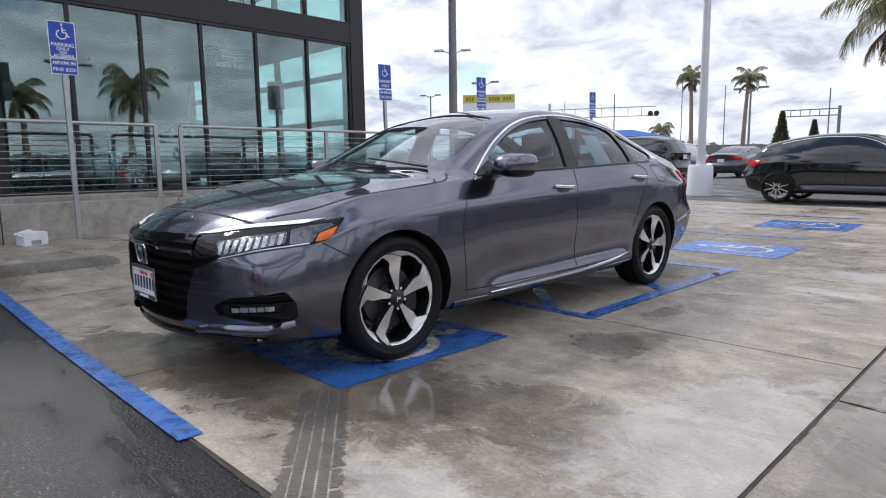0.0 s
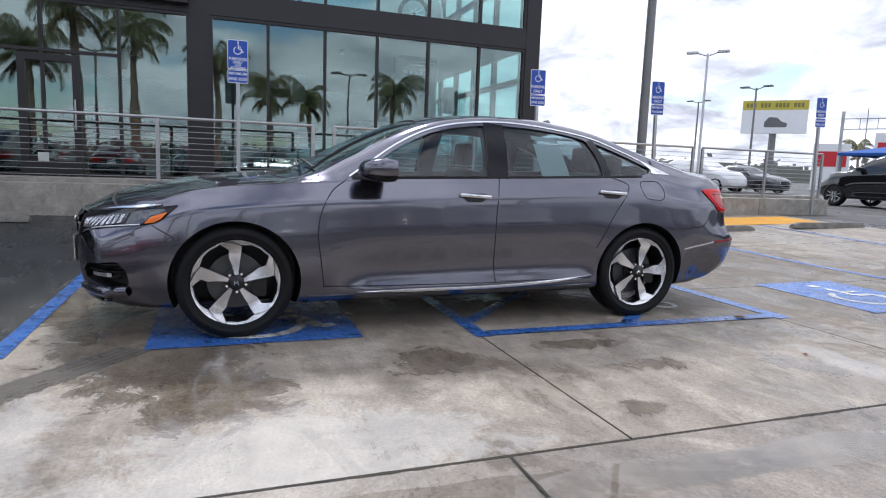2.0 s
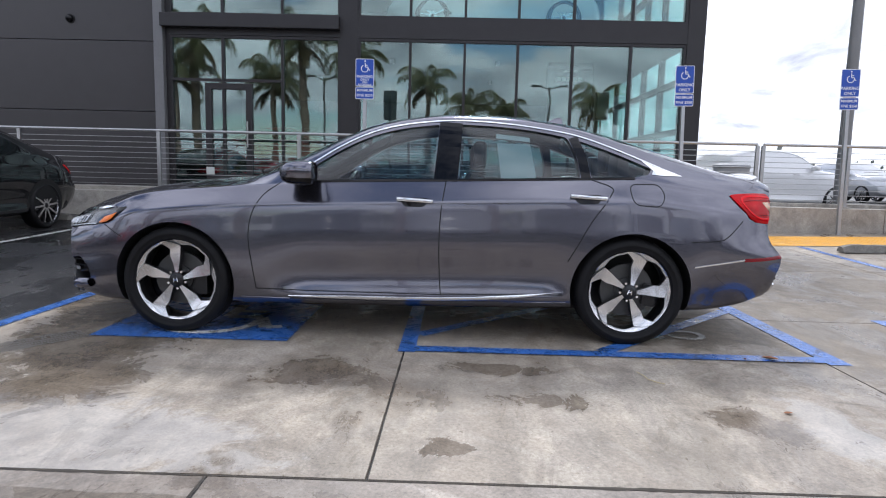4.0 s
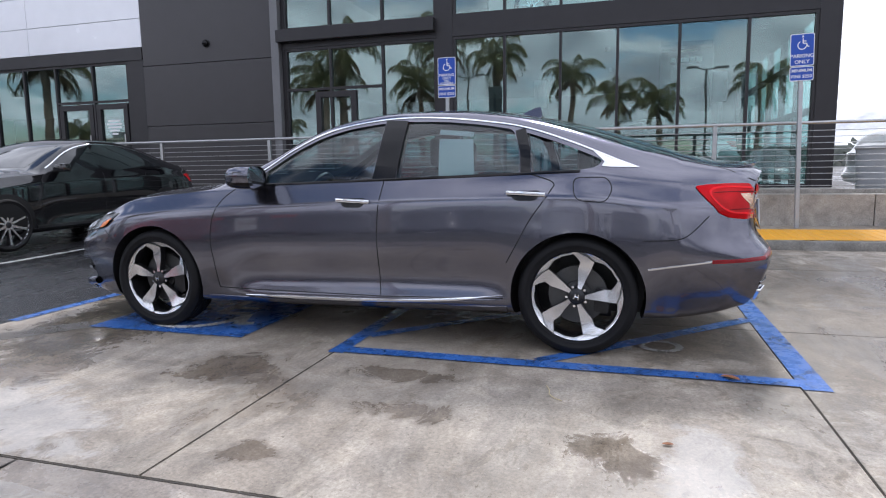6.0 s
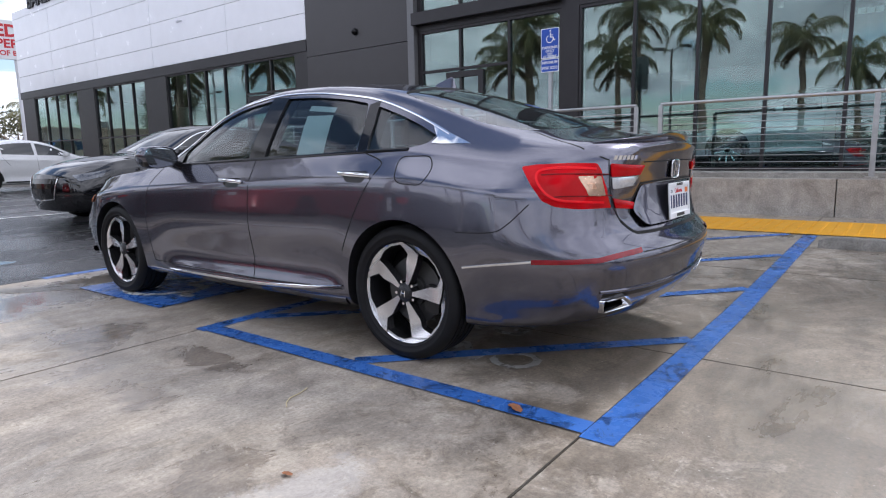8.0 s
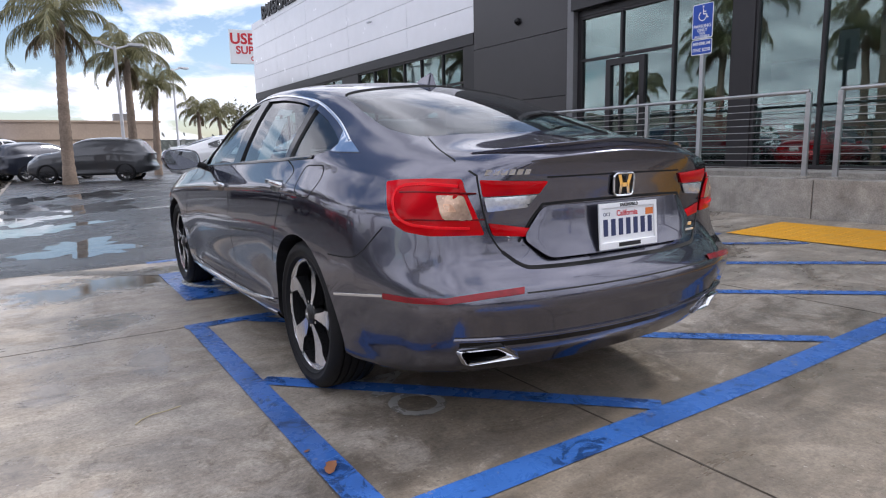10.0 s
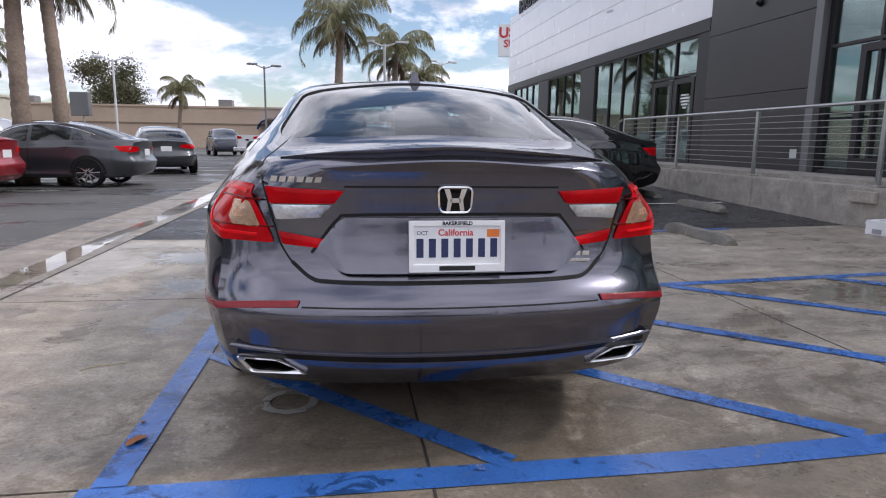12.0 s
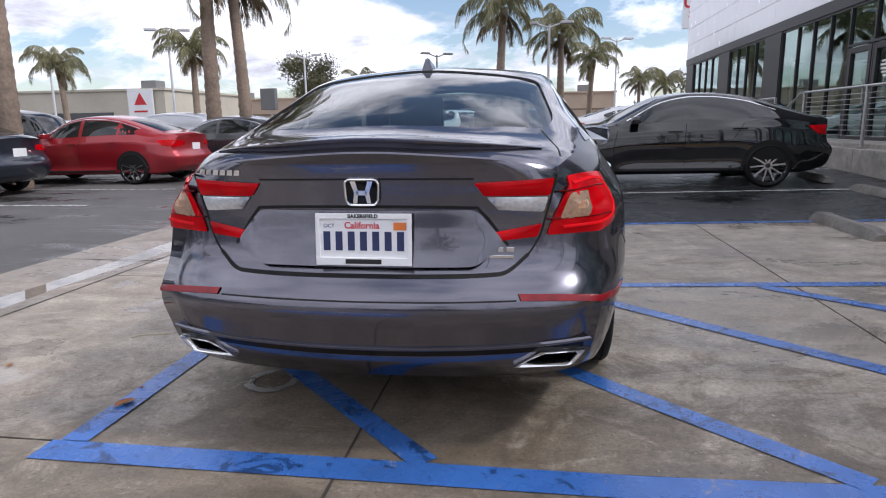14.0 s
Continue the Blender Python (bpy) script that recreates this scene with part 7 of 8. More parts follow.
    for n_, x0, x1, y0, y1 in ((1500, -0.72, 0.78, -2.2, -1.0), (500, -0.5, 0.6, -0.1, 1.0), (260, -0.6, 0.6, 2.1, 2.35)):
        for _ in range(n_):
            hit, nn = lf.cast((rng.uniform(x0, x1), rng.uniform(y0, y1)), "T")
            if nn.z < 0.6:
                continue
            r_ = rng.choice((0.0014, 0.002, 0.0028, 0.004))
            a1 = nn.orthogonal().normalized()
            a2 = nn.cross(a1)
            foot = [bm.verts.new(hit + (a1 * math.cos(k * 1.047) + a2 * math.sin(k * 1.047)) * r_ * rng.uniform(0.85, 1.2)) for k in range(6)]
            tip = bm.verts.new(hit + nn * r_ * 0.45)
            for k in range(6):
                bm.faces.new((foot[k], foot[(k + 1) % 6], tip))
    bmesh.ops.recalc_face_normals(bm, faces=bm.faces)
    tagged(part("rain_film", bm, DROPS, car, "", 80), kind="stuff")

    # wipers
    for x0, x1, y0, y1 in ((0.30, -0.28, -0.985, -0.93), (0.62, 0.08, -0.93, -0.935)):
        a, _ = lf.cast((x0, y0), "T")
        b, _ = lf.cast((x1, y1), "T")
        bm = tubed(a + Vector((0, -0.01, 0.012)), b + Vector((0, -0.02, 0.03)), 0.009, 0.006, 6)
        part("wiper", bm, PLASTIC, car)

    # cabin
    for x in (0.37, -0.37):
        seat(car, x, 0.02)
    rear = seat(car, 0.0, 0.98, 1.25, "rear_seat")
    for x in (-0.4, 0.4):
        bm = boxed(x - 0.13, x + 0.13, 0.40, 0.49, 0.68, 0.86, 0.04)
        part("headrest", bm, CABIN, rear, "", 40)
    bm = boxed(-0.74, 0.74, -0.95, -0.52, 0.62, 0.93, 0.08)
    part("dashboard", bm, PLASTIC, car, "", 40)
    bm = bmesh.new()
    prev = None
    for k in range(28):
        a0, a1 = 2 * math.pi * k / 28, 2 * math.pi * (k + 1) / 28
        tube(bm, (0.185 * math.cos(a0), 0, 0.185 * math.sin(a0)), (0.185 * math.cos(a1), 0, 0.185 * math.sin(a1)), 0.016, n=6, caps=False)
    tube(bm, (-0.18, 0, 0), (0.18, 0, 0), 0.018, n=6)
    tube(bm, (0, 0, 0), (0, 0, -0.18), 0.018, n=6)
    wheel_in = part("steering_wheel", bm, PLASTIC, car, "", 50)
    wheel_in.matrix_basis = pose(0.37, -0.44, 0.86, -24)
    part("parcel_shelf", boxed(-0.62, 0.62, 1.42, 1.98, 0.94, 0.965, 0.01), CABIN, car)
    part("inner_mirror", boxed(-0.12, 0.12, -0.36, -0.33, 1.24, 1.30, 0.012), PLASTIC, car)
    # price sheet behind the rear door glass, note on the front glass
    for outline, nm in (([(0.60, 1.012), (0.82, 1.012), (0.785, 1.240), (0.575, 1.245)], "window_sheet"), ([(0.57, 1.275), (0.785, 1.255), (0.785, 1.285), (0.57, 1.305)], "window_note")):
        part(nm, lf.patch(outline, "L", -0.017, 0.001, 0.06), PAPER, car, "pale paper sheet behind the glass")

    # wheels
    for y, ang in ((AXLES[0], 4), (AXLES[1], -13)):
        for side in (1, -1):
            wheel(car, (side * 0.79, y, 0.335), side, rim=0.252, angle=ang if side > 0 else ang + 20)
    # dark liners and floor pan
    for y in AXLES:
        for side in (1, -1):
            bm = bmesh.new()
            prev = None
            for k in range(21):
                a = math.pi * (k / 20) * 1.1 - 0.05 * math.pi
                row = [bm.verts.new((side * x, y + 0.371 * math.cos(a), 0.335 + 0.366 * math.sin(a))) for x in (0.58, 0.86)]
                if prev:
                    bm.faces.new((prev[0], prev[1], row[1], row[0]))
                prev = row
            part("wheel_liner", bm, PLASTIC, car)
    part("floor_pan", boxed(-0.60, 0.60, -1.7, 1.6, 0.165, 0.20, 0.01), PLASTIC, car)
    return car, lf


hero, hero_skin = grey_sedan()


# ---------------------------------------------------------------- other parked cars
DARK_GLASS = plain("dark car glass", (0.010, 0.013, 0.014), 0.03, 0, 20, 0.2, 0, Specular_IOR_Level=0.85)


def stretched(spec, ky=1.0, kx=1.0, kz=1.0, **over):
    out = dict(spec)
    for key in ("top", "belt", "rail", "bottom"):
        out[key] = [(y * ky, z * kz) for y, z in spec[key]]
    for key in ("wmax", "wbelt", "wrail", "wlow"):
        out[key] = [(y * ky, w * kx) for y, w in spec[key]]
    out["crown"] = [(y * ky, w) for y, w in spec["crown"]]
    out["ends"] = tuple(v * ky for v in spec["ends"])
    out["front_end"], out["rear_start"] = spec["front_end"] * ky, spec["rear_start"] * ky
    out.update(over)
    return out


COMPACT = stretched(SEDAN, 0.955, 0.968, 0.99)
COMPACT["axles"], COMPACT["wheel"] = (-1.35, 1.36), 0.325
COMPACT["side"] = ((-0.62, 0.14), (0.22, 1.0), (1.06, 1.42))
COMPACT["screens"] = ((-0.86, -0.2, 0.62, 0.52), (1.15, 1.92, 0.48, 0.55))
HATCH = stretched(
    COMPACT, 0.93, 1.0, 1.0,
    top=[(-2.07, 0.66), (-2.0, 0.76), (-1.8, 0.86), (-1.5, 0.93), (-1.1, 0.985), (-0.95, 1.02), (-0.6, 1.2), (-0.25, 1.36), (0.1, 1.43), (0.6, 1.44), (1.1, 1.40), (1.5, 1.33), (1.75, 1.26), (1.9, 1.16), (2.02, 1.04), (2.15, 0.98)],
    rail=[(-2.07, 0.63), (-1.8, 0.83), (-1.2, 0.93), (-0.9, 0.98), (-0.6, 1.1), (-0.25, 1.28), (0.1, 1.37), (0.6, 1.39), (1.1, 1.34), (1.5, 1.25), (1.75, 1.17), (1.9, 1.09), (2.15, 0.95)])
HATCH["axles"], HATCH["wheel"] = (-1.27, 1.42), 0.325
HATCH["side"] = ((-0.62, 0.14), (0.22, 0.95), (1.0, 1.35))
HATCH["screens"] = ((-0.82, -0.2, 0.62, 0.52), (1.45, 1.95, 0.46, 0.52))
SUV = stretched(
    SEDAN, 0.94, 0.985, 1.16,
    top=[(-2.19, 0.80), (-2.12, 0.93), (-1.95, 1.03), (-1.6, 1.10), (-1.1, 1.16), (-0.98, 1.19), (-0.6, 1.42), (-0.3, 1.58), (0.0, 1.65), (0.5, 1.68), (1.1, 1.67), (1.6, 1.62), (1.85, 1.56), (2.0, 1.40), (2.12, 1.20), (2.28, 1.02)],
    rail=[(-2.19, 0.78), (-1.95, 0.99), (-1.5, 1.08), (-1.0, 1.13), (-0.6, 1.32), (-0.3, 1.48), (0.0, 1.57), (0.5, 1.61), (1.1, 1.59), (1.6, 1.52), (1.85, 1.45), (2.0, 1.33), (2.12, 1.16), (2.28, 1.0)],
    bottom=[(-2.19, 0.36), (-2.05, 0.28), (-1.0, 0.24), (1.0, 0.25), (1.8, 0.28), (2.28, 0.40)])
SUV["axles"], SUV["wheel"] = (-1.35, 1.35), 0.36
SUV["side"] = ((-0.62, 0.14), (0.22, 1.0), (1.08, 1.65))
SUV["screens"] = ((-0.86, -0.3, 0.62, 0.54), (1.88, 2.08, 0.50, 0.56))
TRUCK = stretched(
    SEDAN, 1.2, 1.06, 1.25,
    top=[(-2.8, 0.95), (-2.7, 1.1), (-2.3, 1.2), (-1.5, 1.25), (-1.3, 1.28), (-0.95, 1.6), (-0.7, 1.80), (-0.3, 1.86), (0.6, 1.86), (0.85, 1.80), (0.95, 1.5), (1.02, 1.26), (1.1, 1.24), (2.0, 1.25), (2.91, 1.25)],
    rail=[(-2.8, 0.92), (-2.3, 1.15), (-1.4, 1.22), (-0.95, 1.5), (-0.7, 1.70), (-0.3, 1.78), (0.6, 1.78), (0.85, 1.72), (0.95, 1.46), (1.02, 1.24), (2.0, 1.235), (2.91, 1.235)],
    belt=[(-2.8, 0.9), (-2.3, 1.08), (-1.4, 1.15), (0.0, 1.18), (1.0, 1.20), (2.0, 1.22), (2.91, 1.22)],
    wrail=[(-2.8, 0.72), (-1.5, 0.84), (-0.7, 0.72), (0.6, 0.70), (0.9, 0.74), (1.05, 0.90), (2.91, 0.90)],
    wbelt=[(-2.8, 0.80), (-1.5, 0.92), (0.0, 0.93), (2.91, 0.94)],
    bottom=[(-2.8, 0.5), (-2.6, 0.42), (2.6, 0.45), (2.91, 0.5)], rear_bow=0.04,
    rear_face=curve_through([0.3, 1.3], [0.0, 0.0]), soft=0.03)
TRUCK["axles"], TRUCK["wheel"] = (-1.75, 1.80), 0.40
TRUCK["side"] = ((-0.75, 0.05), (0.12, 0.75))
TRUCK["screens"] = ((-1.22, -0.72, 0.70, 0.62), (0.84, 0.98, 0.58, 0.66))

masters = {}


def build_car(kind, spec, paint, tint, fine):
    lf = Loft(spec, 90 if fine else 64, 4 if fine else 3, 10).prepare()
    car = thing("car", "", "car")
    bm = lf.bmesh()
    part("body", bm, paint, car, "", 60)
    s = lf.s
    belt = curve_through(*zip(*spec["belt"]))
    rail = curve_through(*zip(*spec["rail"]))
    sides = spec["side"]
    r = spec["wheel"]
    for axis, sg in (("L", 1), ("R", -1)):
        for k, (y0, y1) in enumerate(sides):
            out = []
            ys = steps(y0, y1, 0.12)
            for y in ys:
                out.append((y, float(belt(y)) + 0.022))
            for y in ys[::-1]:
                out.append((y, max(float(belt(y)) + 0.03, float(rail(y)) - 0.055)))
            part("side_glass", lf.patch(out, axis, 0.001, 0.003, 0.12), tint, car, "", 60)
        y0, y1 = sides[0][0], sides[-1][1]
        part("window_trim", lf.strip([(y, max(float(belt(y)) + 0.035, float(rail(y)) - 0.035)) for y in steps(y0 - 0.06, y1 + 0.06, 0.1)], axis, 0.014, 0.002, 0.004), CHROME, car, "", 60)
        for y in spec["axles"]:
            out = [(y + (r + 0.05) * math.cos(2 * math.pi * q / 28), max(float(curve_through(*zip(*spec["bottom"]))(y)) + 0.02, r + (r + 0.05) * math.sin(2 * math.pi * q / 28))) for q in range(28)]
            hub = [p for k, p in enumerate(out) if k == 0 or (Vector(p) - Vector(out[k - 1])).length > 1e-4]
            part("wheel_arch", lf.patch(hub, axis, 0.0015, 0.001, 0.12), GAP, car)
            wx = abs(lf.cast((y, r + 0.1), axis)[0].x)
            wheel(car, (sg * (wx - 0.085), y, r), sg, r, 0.21, r * (0.78 if fine else 0.72), "spokes", random.uniform(0, 60), fine=False, dark=(kind[1] == "dark"))
        for line in ([(sides[0][0] - 0.2, 0.86), (sides[0][0] - 0.26, 0.6), (sides[0][0] - 0.22, 0.35)], [(0.18, 0.95), (0.16, 0.6), (0.17, 0.33)], [(sides[1][1], 0.95), (sides[1][1] - 0.15, 0.72)]):
            part("shut_line", lf.strip(line, axis, 0.007, 0.001), GAP, car)
        for y in (0.02, sides[1][1] - 0.06):
            hit, n = lf.cast((y, float(belt(y)) - 0.13), axis)
            bm = boxed(hit.x - 0.012, hit.x + 0.012, y - 0.1, y + 0.1, hit.z - 0.012, hit.z + 0.012, 0.006)
            bmesh.ops.translate(bm, verts=bm.verts, vec=(sg * 0.012, 0, 0))
            part("door_handle", bm, paint, car)
        hit, n = lf.cast((sides[0][0] + 0.05, float(belt(sides[0][0])) + 0.02), axis)
        bm = boxed(-0.10, 0.10, -0.07, 0.06, -0.055, 0.055, 0.035)
        bmesh.ops.translate(bm, verts=bm.verts, vec=(sg * (abs(hit.x) + 0.11), sides[0][0] + 0.06, float(belt(sides[0][0])) + 0.07))
        part("door_mirror", bm, paint, car, "", 50)
        e0, e1 = spec["ends"]
        zb = float(belt(e1 * 0.95))
        part("tail_lamp", lf.patch(rounded([(e1 - 0.42, zb - 0.03), (e1 - 0.10, zb - 0.02), (e1 - 0.10, zb - 0.16), (e1 - 0.28, zb - 0.15)], 0.03, 3), axis, 0.002, 0.006, 0.06), RED_LAMP, car, "", 50)
        zf = float(belt(e0 * 0.9))
        part("headlamp", lf.patch(rounded([(e0 + 0.16, zf - 0.08), (e0 + 0.55, zf - 0.01), (e0 + 0.45, zf - 0.11), (e0 + 0.2, zf - 0.16)], 0.02, 3), axis, 0.002, 0.006, 0.06), LAMP_SIDE, car, "", 50)
        w = 0.40
        part("tail_lamp", lf.patch(rounded([(sg * 0.74, zb - 0.02), (sg * w, zb - 0.05), (sg * w, zb - 0.14), (sg * 0.74, zb - 0.17)], 0.02, 3), "B", 0.002, 0.006, 0.08), RED_LAMP, car, "", 50)
        part("sill_guard", lf.strip([(spec["axles"][0] + r + 0.08, 0.27 * r / 0.33), (spec["axles"][1] - r - 0.08, 0.28 * r / 0.33)], axis, 0.05, 0.002, 0.004), PLASTIC, car, "", 60)
    for nm, (y0, y1, w0, w1), lower_first in (("windscreen", spec["screens"][0], True), ("rear_window", spec["screens"][1], False)):
        a, b = (w0, w1)
        out = [(-a, y0), (0, y0 - (0.10 if lower_first else 0.03)), (a, y0), (b, y1), (0, y1 + (0.03 if lower_first else 0.07)), (-b, y1)]
        part(nm, lf.patch(rounded(out, 0.05, 3), "T", 0.001, 0.003, 0.12), tint, car, "", 60)
    e0, e1 = spec["ends"]
    zf, zb = float(belt(e0 * 0.9)), float(belt(e1 * 0.95))
    part("grille", lf.patch(rounded([(-0.42, zf - 0.12), (0.42, zf - 0.12), (0.34, zf - 0.40), (-0.34, zf - 0.40)], 0.05, 3), "F", 0.002, 0.008, 0.08), PIANO, car)
    part("grille_trim", lf.strip([(-0.45, zf - 0.12), (-0.36, zf - 0.40), (0.0, zf - 0.43), (0.36, zf - 0.40), (0.45, zf - 0.12)], "F", 0.02, 0.004, 0.006), CHROME, car, "", 60)
    part("rear_valance", lf.patch([(-0.62, 0.26 * r / 0.33), (0.62, 0.26 * r / 0.33), (0.55, 0.36 * r / 0.33), (-0.55, 0.36 * r / 0.33)], "B", 0.002, 0.006, 0.1), PLASTIC, car)
    if kind[0] == "truck":
        part("rear_bumper", boxed(-0.88, 0.88, e1 - 0.04, e1 + 0.14, 0.48, 0.66, 0.03), SILVER, car, "bright steel bumper")
        part("back_window", lf.patch([(-0.55, 1.36), (0.55, 1.36), (0.50, 1.70), (-0.50, 1.70)], "B", 0.004, 0.004, 0.1), tint, car)
        part("tailgate_line", lf.strip([(-0.74, 1.20), (-0.74, 0.72), (0.74, 0.72), (0.74, 1.20)], "B", 0.014, 0.003), GAP, car)
        part("tailgate_handle", boxed(-0.12, 0.12, e1 - 0.02, e1 + 0.03, 0.98, 1.06, 0.01), PLASTIC, car)
    hit, n = lf.cast((0, zb - 0.17), "B")
    part("number_plate", boxed(-0.15, 0.15, hit.y, hit.y + 0.012, zb - 0.245, zb - 0.095, 0.004), SIGN_WHITE, car)
    return car


KINDS = {"compact": COMPACT, "hatch": HATCH, "suv": SUV, "truck": TRUCK, "sedan": dict(SEDAN, axles=(-1.41, 1.41), wheel=0.33, side=COMPACT["side"], screens=((-0.88, -0.2, 0.63, 0.52), (1.18, 2.0, 0.48, 0.56)))}


def parked(kind, paint, x, y, turn, label, name="car", rims="bright", fine=False, z=None, group="parked cars"):
    """A parked car; turn 0 has its nose to -y, 90 its nose to +x."""
    key = (kind, rims, paint.name)
    z = gz(x, y) - 0.012 if z is None else z
    m = pose(x, y, z, 0, 0, turn)
    if key in masters:
        ob = copy_thing(masters[key], m)
        ob.name = name
    else:
        ob = build_car((kind, rims), KINDS[kind], paint, DARK_GLASS, fine)
        masters[key] = ob
        ob.name = name
        ob.matrix_basis = m
    return tagged(ob, label, "car", group)


# across the stalls beside the wall
parked("compact", BLACK_PAINT, -2.64, -6.36, 90, "glossy black sedan parked in a wet asphalt bay by the wall", "sedan", fine=True)
parked("sedan", WHITE_PAINT, -4.2, -17.2, -90, "white sedan parked beyond the black one", "sedan", rims="dark")
parked("suv", NAVY_PAINT, 1.4, -29.5, -60, "dark car with its tailgate up far along the lot", "suv")
# across the lane
parked("compact", RED_PAINT, 9.05, -8.45, 90, "red sedan parked across the lane", "sedan", rims="bright", fine=True)
parked("compact", SLATE_PAINT, 7.3, -11.0, 88, "slate grey sedan parked beside the red one", "sedan", rims="bright", fine=True)
parked("hatch", SLATE_PAINT, 6.5, -17.3, 20, "grey hatchback parked with its tail to the lane", "hatchback")
parked("compact", NAVY_PAINT, 10.8, -5.6, 90, "dark blue sedan parked next to the red one", "sedan")
parked("truck", WHITE_PAINT, 3.4, -29.4, -40, "white pickup truck crossing the lot", "pickup_truck")
parked("suv", SLATE_PAINT, -0.1, -23.9, 70, "dark grey crossover with black wheels at the end of the lot", "suv", rims="dark")
parked("suv", NAVY_PAINT, 8.2, -37.0, 200, "dark crossover parked by the far building", "suv")
parked("suv", SILVER_PAINT, 12.5, -16.5, 90, "silver crossover parked behind the sedans", "suv")
parked("compact", WHITE_PAINT, 14.5, -13.5, 90, "white sedan parked behind the red one", "sedan")
parked("suv", BLACK_PAINT, 14.0, -10.5, 95, "black crossover parked behind the red sedan", "suv")
# past the far end of the pad
parked("hatch", BLACK_PAINT, 0.35, 11.75, 90, "black hatchback parked at the end of the concrete", "hatchback", fine=True)
parked("suv", BLACK_PAINT, -8.5, 17.9, -90, "black crossover parked beyond the railing", "suv", fine=True)
parked("compact", NAVY_PAINT, -1.6, 17.6, 90, "dark blue sedan parked behind the white pole", "sedan")
parked("suv", SLATE_PAINT, 3.6, 17.8, 90, "slate grey crossover parked in the next row", "suv", rims="dark")
parked("suv", WHITE_PAINT, -12.6, 8.9, 200, "white crossover standing beside the showroom", "suv")
for k, (paint, kd) in enumerate(((SLATE_PAINT, "compact"), (WHITE_PAINT, "compact"), (SILVER_PAINT, "suv"), (BLACK_PAINT, "compact"), (WHITE_PAINT, "suv"), (SLATE_PAINT, "compact"))):
    parked(kd, paint, -22.5 + 0.15 * k, 11.8 + 2.75 * k, 100, "parked car in the row behind the railing", "car", group="row of parked cars")
for k, (paint, kd) in enumerate(((SILVER_PAINT, "suv"), (SLATE_PAINT, "compact"), (WHITE_PAINT, "compact"), (BLACK_PAINT, "compact"), (RED_PAINT, "compact"), (WHITE_PAINT, "suv"))):
    parked(kd, paint, -10.5 + 2.9 * k, 27.0 + 0.3 * k, 176, "parked car in a far row of the lot", "car", group="far row of parked cars")
# a row across the lane that shows as a reflection in the shop windows
for k, (paint, kd) in enumerate(((NAVY_PAINT, "suv"), (SILVER_PAINT, "suv"), (SLATE_PAINT, "suv"), (SILVER_PAINT, "compact"), (SILVER_PAINT, "suv"), (NAVY_PAINT, "suv"), (SLATE_PAINT, "compact"), (BLACK_PAINT, "suv"))):
    parked(kd, paint, 12.9 + 0.1 * (k % 3), -2.6 + 2.7 * k, -91 if k % 3 else -88, "car parked in the row across the lane", "car", group="row across the lane")
# on show behind the upper windows
parked("suv", WHITE_PAINT, -9.45, 1.1, 180, "white crossover on show behind the upper windows", "suv", z=3.9, group="cars on show")
parked("compact", SILVER_PAINT, -10.3, 1.6, 20, "silver sedan on the showroom floor", "sedan", z=TERRACE_Z - 0.01, group="cars on show")
parked("compact", RED_PAINT, -10.8, -3.4, 160, "red sedan on the showroom floor", "sedan", z=TERRACE_Z - 0.01, group="cars on show")


# ---------------------------------------------------------------- palms and trees
def frond(bm, root, azimuth, lift, length, droop, rng, mat=0):
    """One feather leaf: a bent rib with narrow hanging leaflets on both sides."""
    d = Vector((math.cos(azimuth), math.sin(azimuth), 0))
    side = Vector((-d.y, d.x, 0))
    p, ang, seg = Vector(root), lift, 15
    pts = [p.copy()]
    for k in range(seg):
        p = p + (d * math.cos(ang) + Vector((0, 0, 1)) * math.sin(ang)) * (length / seg)
        ang -= droop / seg * (0.5 + 1.1 * k / seg)
        pts.append(p.copy())
    for k in range(seg):
        a, b = pts[k], pts[k + 1]
        w = 0.03 * (1 - k / seg) + 0.006
        bm.faces.new([bm.verts.new(v) for v in (a - side * w, b - side * w, b + side * w, a + side * w)]).material_index = mat
        if k < 1:
            continue
        for s in (-1, 1):
            for h in (0.0, 0.2, 0.4, 0.6, 0.8):
                c = a.lerp(b, h)
                t = (k + h) / seg
                ll = length * 0.25 * math.sin(math.pi * min(1, 0.15 + 0.85 * t)) ** 0.6 * rng.uniform(0.75, 1.1) + 0.05
                out = (side * s * rng.uniform(0.30, 0.75) + (b - a).normalized() * 0.45 + Vector((0, 0, -1)) * rng.uniform(0.35, 1.15)).normalized()
                mid = c + out * ll * 0.55
                tip = c + out * ll + Vector((0, 0, -ll * rng.uniform(0.1, 0.35)))
                wd = (b - a).normalized() * 0.0115
                vs = [bm.verts.new(v) for v in (c - wd, c + wd, mid + wd, tip, mid - wd)]
                bm.faces.new(vs).material_index = mat


